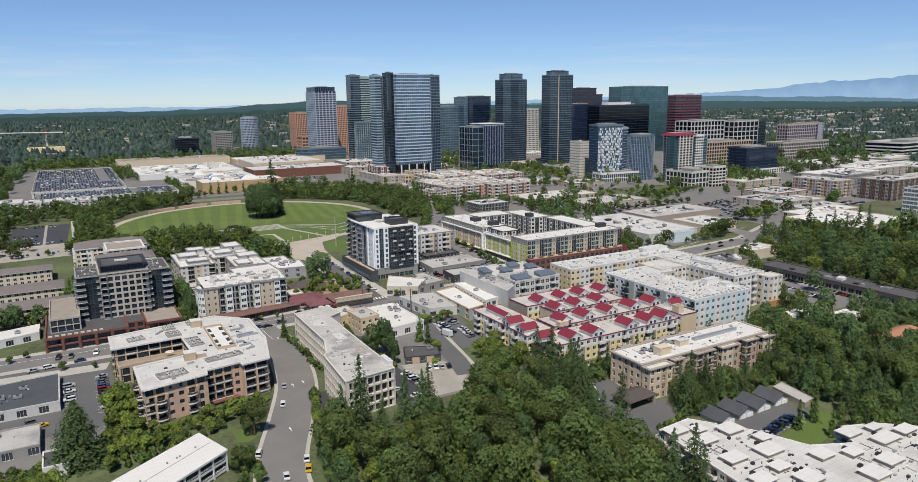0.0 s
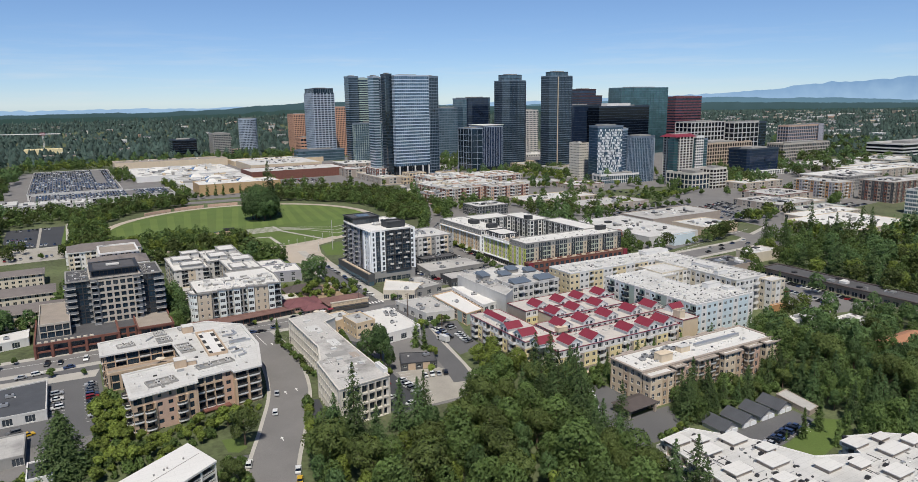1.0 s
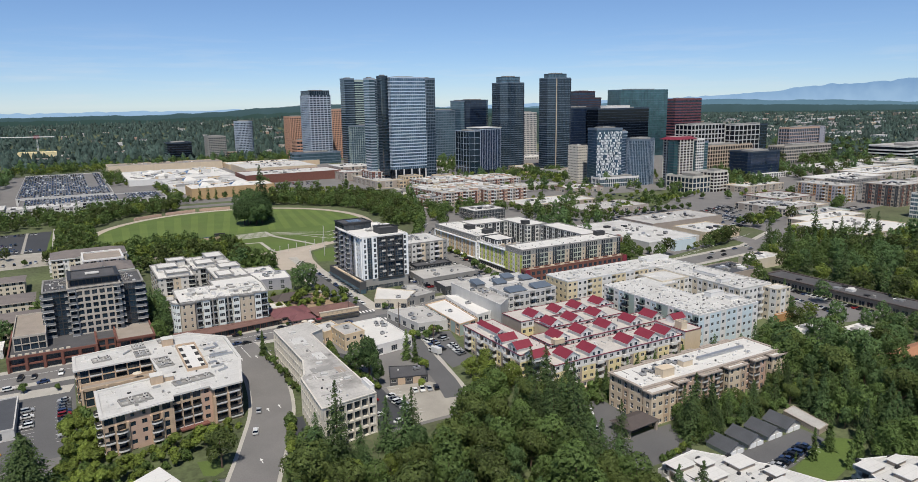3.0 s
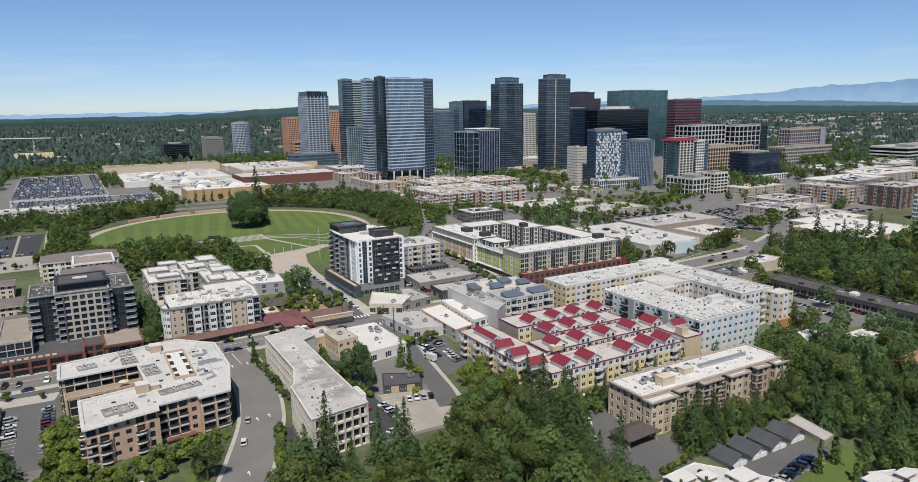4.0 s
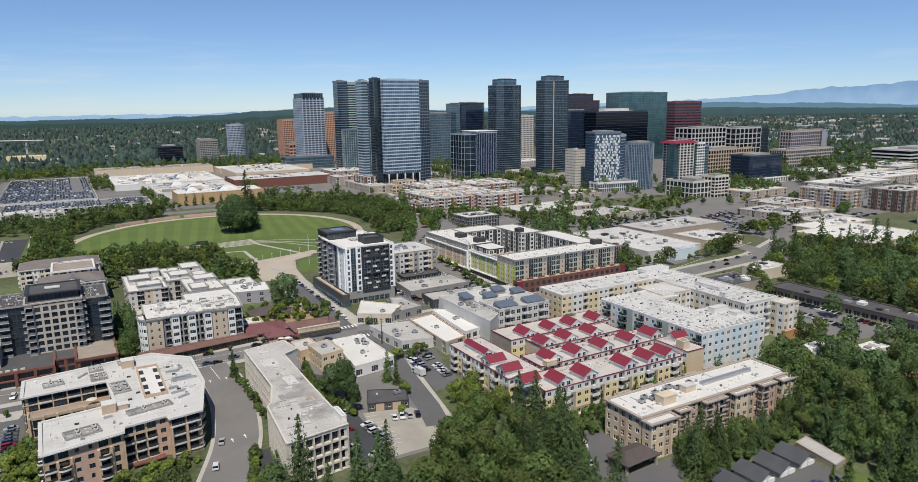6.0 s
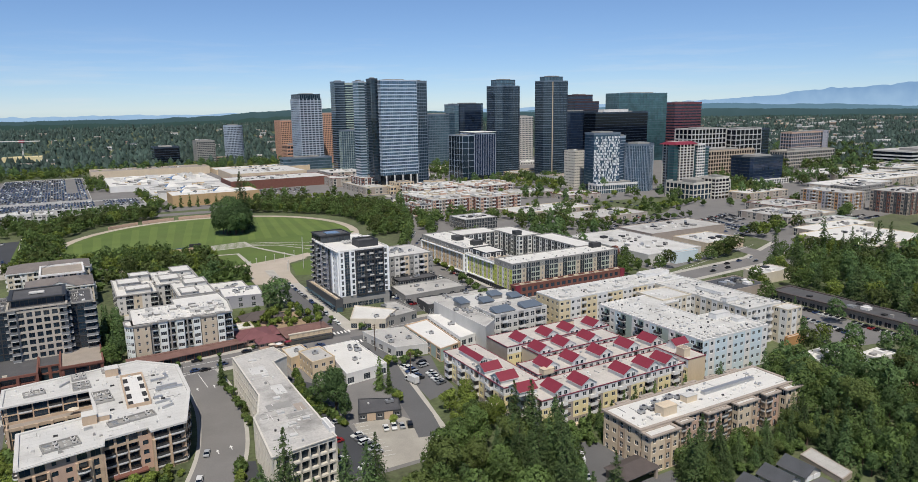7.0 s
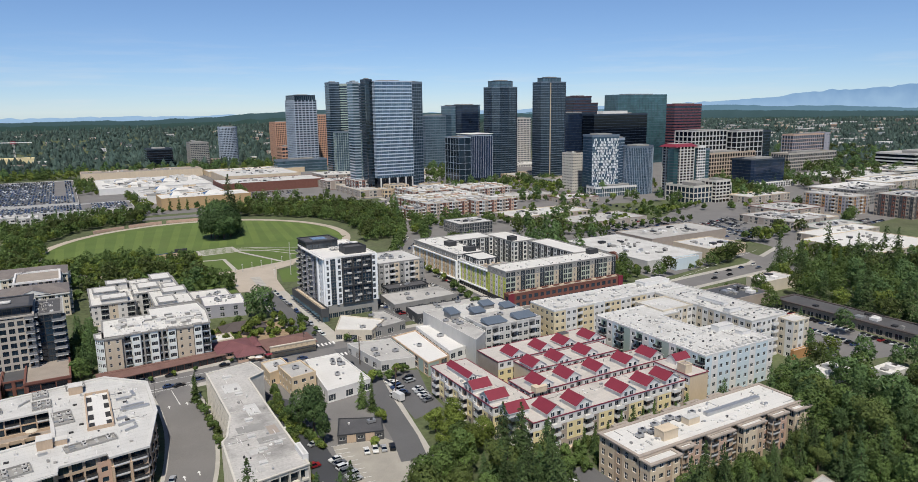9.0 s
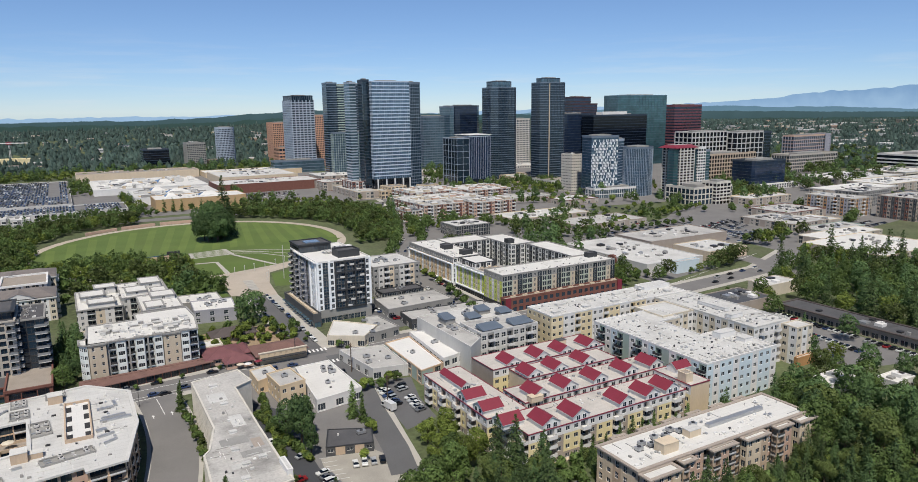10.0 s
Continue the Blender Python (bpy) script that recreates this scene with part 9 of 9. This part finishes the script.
def far_town():
    """The scatter of pale halls and houses that fills the plain beyond the towers."""
    r = random.Random(15)
    a = Acc()
    n = 0
    while n < 430:
        th = radians(r.uniform(38, 68) if r.random() < 0.94 else r.uniform(-6, 30))
        d = r.uniform(1150, 3000)
        x, y = d * math.sin(th), d * math.cos(th)
        if (x < 1230 and y < 1280) or noise.noise((x / 300, y / 300, 6)) < -0.12:
            continue
        big = r.random() < 0.35 and th > radians(35)
        w, l, h = (r.uniform(26, 64), r.uniform(18, 40), r.uniform(6, 13)) if big else (r.uniform(10, 26), r.uniform(9, 16), r.uniform(7, 12))
        z = land(x, y) - 0.5
        wall, roof = r.choice(("white", "pale_grey", "cream", "mid_grey", "tan", "rose_brick")), r.choice(("clean_roof", "white_roof", "white_roof", "grey_roof", "tan_roof", "slate"))
        a.box(x - w / 2, y - l / 2, z, x + w / 2, y + l / 2, z + h, wall)
        a.box(x - w / 2 - 0.3, y - l / 2 - 0.3, z + h, x + w / 2 + 0.3, y + l / 2 + 0.3, z + h + 0.6, roof)
        for k in range(int(h / 3.6)):
            a.box(x - w / 2 + 1, y - l / 2 - 0.08, z + 1.2 + 3.6 * k, x + w / 2 - 1, y - l / 2, z + 2.8 + 3.6 * k, "glass_dark")
        n += 1
    tagged(new("distant_town", a.mesh("distant_town")), "pale halls and houses scattered over the wooded plain", "town", kind="stuff")


far_town()


# ---- cars ----
def car_meshes(colour, kind="saloon"):
    a = Acc()
    m = "car_" + colour
    L, Wd = (4.6, 1.82) if kind == "saloon" else ((4.7, 1.9) if kind == "suv" else (7.2, 2.3))
    h0, h1, h2 = (0.32, 0.92, 1.45) if kind == "saloon" else ((0.38, 1.05, 1.72) if kind == "suv" else (0.5, 1.2, 2.9))
    prof = [(-L / 2, h0), (L / 2, h0), (L / 2 + 0.02, h0 + 0.3), (L / 2 - 0.15, h1 - 0.12), (L / 2 - 1.15, h1), (-L / 2 + 0.35, h1), (-L / 2, h1 - 0.15)]
    for s in (-1, 1):
        pts = [(x, s * Wd / 2, z) for x, z in prof]
        a.poly(pts if s < 0 else pts[::-1], m)
    for i in range(len(prof)):
        (x0, z0), (x1, z1) = prof[i], prof[(i + 1) % len(prof)]
        a.quad((x0, Wd / 2, z0), (x1, Wd / 2, z1), (x1, -Wd / 2, z1), (x0, -Wd / 2, z0), m)
    body = a.mesh("body")
    c = Acc()
    if kind == "saloon":
        lo, hi = (-L / 2 + 0.6, L / 2 - 1.25), (-L / 2 + 1.3, L / 2 - 2.0)
    elif kind == "suv":
        lo, hi = (-L / 2 + 0.1, L / 2 - 1.2), (-L / 2 + 0.35, L / 2 - 1.8)
    else:
        lo, hi = (L / 2 - 1.9, L / 2 - 0.2), (L / 2 - 1.9, L / 2 - 0.6)
    w0, w1 = Wd / 2 - 0.05, Wd / 2 - 0.22
    b4 = [(lo[0], -w0, h1), (lo[1], -w0, h1), (lo[1], w0, h1), (lo[0], w0, h1)]
    zt = h2 - 0.05 if kind != "truck" else 2.1
    t4 = [(hi[0], -w1, zt), (hi[1], -w1, zt), (hi[1], w1, zt), (hi[0], w1, zt)]
    for i in range(4):
        j = (i + 1) % 4
        c.quad(b4[i], b4[j], t4[j], t4[i], "glass_black")
    glassy = c.mesh("window_band")
    d = Acc()
    d.box(hi[0] - 0.05, -w1 - 0.03, zt, hi[1] + 0.05, w1 + 0.03, zt + 0.06, m)
    if kind == "truck":
        d.box(-L / 2, -Wd / 2, 1.0, L / 2 - 2.0, Wd / 2, 3.1, m)
    roof = d.mesh("car_roof")
    w = Acc()
    k = 10
    rad = 0.33 if kind != "truck" else 0.45
    ring = [(rad * math.cos(math.tau * i / k), rad * math.sin(math.tau * i / k)) for i in range(k)]
    for s in (-0.11, 0.11):
        pts = [(x, s, z) for x, z in ring]
        w.poly(pts if s < 0 else pts[::-1], "tyre")
    for i in range(k):
        (x0, z0), (x1, z1) = ring[i], ring[(i + 1) % k]
        w.quad((x0, 0.11, z0), (x1, 0.11, z1), (x1, -0.11, z1), (x0, -0.11, z0), "tyre")
    return body, glassy, roof, w.mesh("wheel"), L, Wd, rad


def car_proto(colour, kind="saloon"):
    body, glassy, roof, wheel, L, Wd, rad = car_meshes(colour, kind)
    nm = {"saloon": "car", "suv": "suv", "truck": "box_truck"}[kind]
    t = thing(nm, f"parked {colour} " + {"saloon": "saloon car", "suv": "sport utility car", "truck": "box truck"}[kind] + " on asphalt", "car" if kind != "truck" else "truck", 0, 0, -300)
    part("body", body, t)
    part("window_band", glassy, t)
    part("car_roof", roof, t)
    for sx in (-1, 1):
        for sy in (-1, 1):
            part("wheel", wheel, t, (sx * L * 0.3, sy * (Wd / 2 - 0.1), rad))
    return t


PROTO = {(c, k): car_proto(c, k) for c in CARS for k in ("saloon", "suv") if not (c == "yellow" and k == "suv")}
PROTO[("white", "truck")] = car_proto("white", "truck")
placed = set()
FAR_CARS = []
cr_ = random.Random(31)
MIX = ["white", "white", "white", "silver", "silver", "silver", "black", "black", "black", "grey", "grey", "grey", "blue", "blue", "red"]


def car(x, y, deg, colour=None, kind=None, z=None):
    colour = colour or cr_.choice(MIX)
    if x > 300 or y > 440:
        FAR_CARS.append((x, y, deg, colour))
        return None
    kind = kind or ("suv" if cr_.random() < 0.4 and colour != "yellow" else "saloon")
    p = PROTO[(colour, kind)]
    m = pose(x, y, (0.018 * (y - 400) + 0.1) if z is None else z, 0, 0, deg)
    if (colour, kind) in placed:
        return copy_thing(p, m)
    placed.add((colour, kind))
    p.matrix_basis = m
    return p


def car_row(ax, ay, bx, by, deg, gap=2.8, fill=0.75, z=None):
    L = math.hypot(bx - ax, by - ay)
    for k in range(int(L / gap)):
        if cr_.random() < fill:
            f = (k + 0.5) * gap / L
            car(ax + (bx - ax) * f, ay + (by - ay) * f, deg + cr_.uniform(-3, 3) + cr_.choice((0, 180)), z=z)


for x, y, d, c, k in ((62, 246, 75, "white", "suv"), (67, 262, 75, "silver", "saloon"), (76, 338, 5, "blue", "saloon"), (88, 340, 6, "grey", "suv"), (80, 337, 5, "black", "saloon"),
                      (106, 276, 12, "white", "suv"), (104.5, 236, 10, "white", "saloon"), (107, 248, 5, "red", "suv"), (151.5, 281, 100, "white", "truck"), (112, 262, 20, "silver", "saloon"), (109, 228, 20, "white", "saloon")):
    car(x, y, d, c, k)
car_row(114.5, 250, 116, 232, 10, 2.9, 0.95)
car_row(124, 249, 137, 246, 75, 2.9, 0.95)
car_row(-8, 272, -8, 312, 5, 2.9, 0.5)
for k in range(4):
    car_row(-42, 622 + 6 * k + (10 if k > 1 else 0), -24, 621 + 6 * k + (10 if k > 1 else 0), 90, 3.0, 0.75)
car_row(-60, 572, -6, 574, 90, 3.2, 0.7)
car_row(-38, 690, -6, 690, 90, 3.0, 0.7)
car_row(-40, 620, -6, 618, 90, 3.0, 0.7)
for x, y, d, c, k in ((170, 196, 60, "white", "truck"), (166, 188, 70, "silver", "saloon"), (175, 186, 100, "silver", "suv"), (45, 214, 70, "white", "suv"), (49, 196, 80, "white", "saloon")):
    car(x, y, d, c, k)
car_row(155, 272, 156, 300, 10, 2.9, 0.7)
car_row(161, 272, 164, 300, 10, 2.9, 0.7)
car_row(104, 354.5, 144, 356.5, 80, 3.0, 0.85)
car_row(147, 300, 149.5, 330, 85, 6.5, 0.5)
car_row(140, 360, 141, 440, 90, 6.2, 0.7)
car_row(151, 364, 151, 460, 90, 6.2, 0.8)
car_row(238, 360, 242, 470, 88, 6.4, 0.8)
car_row(252, 360, 253, 440, 88, 6.4, 0.5)
car_row(4, 276, 4, 312, 5, 2.9, 0.9)
car_row(-14, 342, 8, 340, 80, 5, 0.8)
car_row(-24, 330, 0, 334, 10, 6, 0.8)
car_row(20, 338, 140, 341, 2, 9, 0.5)
car_row(40, 349, 136, 351, 2, 11, 0.5)
car_row(-40, 272, -16, 277, 15, 5.5, 0.8)
car(56.3, 197, 72, "yellow", "saloon")
car(57.6, 203, 72, "white", "saloon")
car(6, 290, 8, "yellow", "saloon")
car(-17, 272, 20, "yellow", "saloon")
for k, (c, kd) in enumerate((("silver", "saloon"), ("black", "saloon"), ("blue", "saloon"), ("black", "suv"), ("blue", "suv"), ("black", "suv"), ("blue", "saloon"))):
    car(199.5 + 3.0 * k, 139.8 + 0.6 * k, 105, c, kd)
car_row(200, 376, 196, 400, 0, 3.0, 0.6)
car_row(186, 348, 240, 353, 3, 6.5, 0.6)
car_row(348, 225, 352, 280, 0, 3.0, 0.6)
car_row(362, 222, 366, 280, 0, 3.0, 0.75)
car_row(379, 210, 380, 284, 0, 3.0, 0.85)
for k in range(9):
    car_row(446 + 12 * k, 480 - 2 * k, 450 + 12 * k, 528, 0, 3.0, 0.65)
for k in range(4):
    car_row(520 + 14 * k, 408 + 5 * k, 522 + 14 * k, 436 + 5 * k, 0, 3.0, 0.6)
for k in range(3):
    car_row(400 + 26 * k, 508 + 8 * k, 420 + 26 * k, 566, 0, 3.0, 0.6)
    car_row(450 + 30 * k, 600 - 4 * k, 474 + 30 * k, 634 - 4 * k, 50, 3.0, 0.6)
for k in range(6):
    car_row(540 + 9 * k, 446 + 3 * k, 552 + 9 * k, 486 + 2 * k, 0, 3.0, 0.7)
car_row(262, 520, 300, 575, 55, 7, 0.7)
car_row(330, 690, 372, 790, 68, 7, 0.7)
car_row(238, 780, 330, 770, 0, 7, 0.6)
for k in range(3):
    car_row(240, 880 + 14 * k, 300, 874 + 14 * k, 90, 3.0, 0.8)
car_row(380, 347.5, 470, 356, 5, 14, 0.6)
car_row(380, 341, 470, 348, 5, 16, 0.5)
car_row(262, 508, 300, 556, 55, 8, 0.6)
car_row(320, 600, 345, 680, 70, 8, 0.6)
for k in range(5):
    car_row(506 + 9 * k, 490 - 12 * k, 545 + 9 * k, 470 - 12 * k, 62, 3.1, 0.7)
for k in range(3):
    car_row(660 + 6 * k, 425 - 10 * k, 700 + 6 * k, 428 - 10 * k, 90, 3.1, 0.7)
car_row(560, 560, 545, 700, 78, 9, 0.6)
car_row(420, 757, 560, 748, 0, 9, 0.6)
car_row(580, 745, 700, 738, 0, 9, 0.6)
for (c, k), p in PROTO.items():
    if (c, k) not in placed:
        for o in (*p.children_recursive, p):
            bpy.data.objects.remove(o)


def deck_cars():
    """Hundreds of parked cars on the two roof decks of the mall."""
    r = random.Random(8)
    a = Acc()
    cols = ["car_" + c for c in ("white", "silver", "black", "black", "black", "grey", "blue", "blue", "blue", "grey")]

    def one(x, y, z, m):
        a.box(x - 0.9, y - 2.2, z + 0.25, x + 0.9, y + 2.2, z + 0.9, m)
        a.box(x - 0.75, y - 1.4, z + 0.9, x + 0.75, y + 1.0, z + 1.4, "glass_black" if r.random() < 0.5 else m)
    for j in range(36):
        y = 886 + 15.4 * (j // 2) + 5.0 * (j % 2)
        for k in range(32):
            if r.random() < (0.93 if y > 905 else 0.4) and not (25 <= k <= 28 and y > 960):
                one(-31 + 2.8 * k, y, 15.02, r.choice(cols))
    for j in range(7):
        for k in range(46):
            if r.random() < (0.9 if j > 1 else 0.6) and not 30 < k < 34:
                one(-24 + 2.8 * k, 827 + 15 * (j // 2) + 5.0 * (j % 2), 13.52, r.choice(cols))
    for x, y, deg, colour in FAR_CARS:
        k = Acc()
        k.box(-2.2, -0.9, 0.25, 2.2, 0.9, 0.9, "car_" + colour)
        k.box(-1.4, -0.75, 0.9, 1.0, 0.75, 1.4, "glass_black")
        a.add(k, (x, y, 0.018 * (y - 400) + 0.05), radians(deg))
    tagged(new("distant_cars", a.mesh("deck_cars")), "hundreds of parked cars on distant roof decks and lots", "cars", kind="stuff")


deck_cars()

# ---- markings and street furniture ----
for k in range(7):
    sheet("crosswalk_bar", strip([(140.5 + 1.9 * k, 352.5), (140.7 + 1.9 * k, 356)], 0.9), "paint", 0.09, "white painted crosswalk bar", "marking")
    sheet("crosswalk_bar", strip([(140.5 + 1.9 * k, 336), (140.7 + 1.9 * k, 339.5)], 0.9), "paint", 0.09, "white painted crosswalk bar", "marking")
for pts, w_ in (([(-100, 346), (58, 345), (135, 348.5)], 0.25), ([(160, 349), (250, 351), (372, 353), (500, 385)], 0.25), ([(66, 335.5), (85, 336.5)], 0.3), ([(66, 338), (85, 339)], 0.3), ([(77.5, 318), (76.5, 334)], 0.25)):
    sheet("lane_line", strip(pts, w_), "paint", 0.1, "white painted lane line", "marking")
for x, y in ((70.5, 262), (75, 262.8), (73.5, 318), (80, 318), (59, 226)):
    sheet("road_arrow", [(x - 0.15, y - 1.6), (x + 0.15, y - 1.6), (x + 0.15, y + 0.2), (x + 0.6, y + 0.2), (x, y + 1.6), (x - 0.6, y + 0.2), (x - 0.15, y + 0.2)], "paint", 0.1, "white painted turn arrow", "marking")


def pole(x, y, h, arm, deg, label="grey street lamp on a tall pole", name="street_lamp"):
    t = thing(name, label, "street lamp", x, y, G(y))
    part("post", box_me(0.16, 0.16, h, "dark_metal"), t)
    if arm:
        ar = part("arm", box_me(arm, 0.1, 0.1, "dark_metal"), t, (math.cos(radians(deg)) * arm / 2, math.sin(radians(deg)) * arm / 2, h - 0.1), radians(deg))
        part("lamp_head", box_me(0.7, 0.3, 0.14, "metal"), ar, (arm / 2, 0, -0.06))


for x, y, d in ((57, 262, 0), (70, 330, -60), (84, 300, 180), (137, 352, -90), (155, 340, 90), (240, 356, 0), (256, 430, 180), (200, 342, 90), (330, 345, 90)):
    pole(x, y, 8.5, 2.0, d)
for x, y in ((151.5, 282), (152.5, 322)):
    t = thing("utility_pole", "brown wooden utility pole with crossarms", "utility pole", x, y, G(y))
    part("post", box_me(0.32, 0.32, 13, "bark"), t)
    for z in (11.2, 12.2):
        part("crossarm", box_me(2.4, 0.14, 0.16, "bark"), t, (0, 0, z))
for x, y, c in ((113, 352, "white"), (116, 352, "white"), (117, 355, "white"), (119.5, 349, "red_roof"), (121.5, 349.5, "red_roof"), (115, 348, "white"), (112, 349, "cream")):
    u = thing("parasol", ("red" if c == "red_roof" else "white") + " parasol over a restaurant table", "parasol", x, y, G(y), "parasols of the restaurant")
    a = Acc()
    for k in range(8):
        c0, c1 = k * math.tau / 8, (k + 1) * math.tau / 8
        a.poly([(1.7 * math.cos(c0), 1.7 * math.sin(c0), 2.2), (1.7 * math.cos(c1), 1.7 * math.sin(c1), 2.2), (0, 0, 2.8)], c)
    part("canopy", a.mesh("canopy"), u)
    part("pole", box_me(0.07, 0.07, 2.7, "metal"), u)
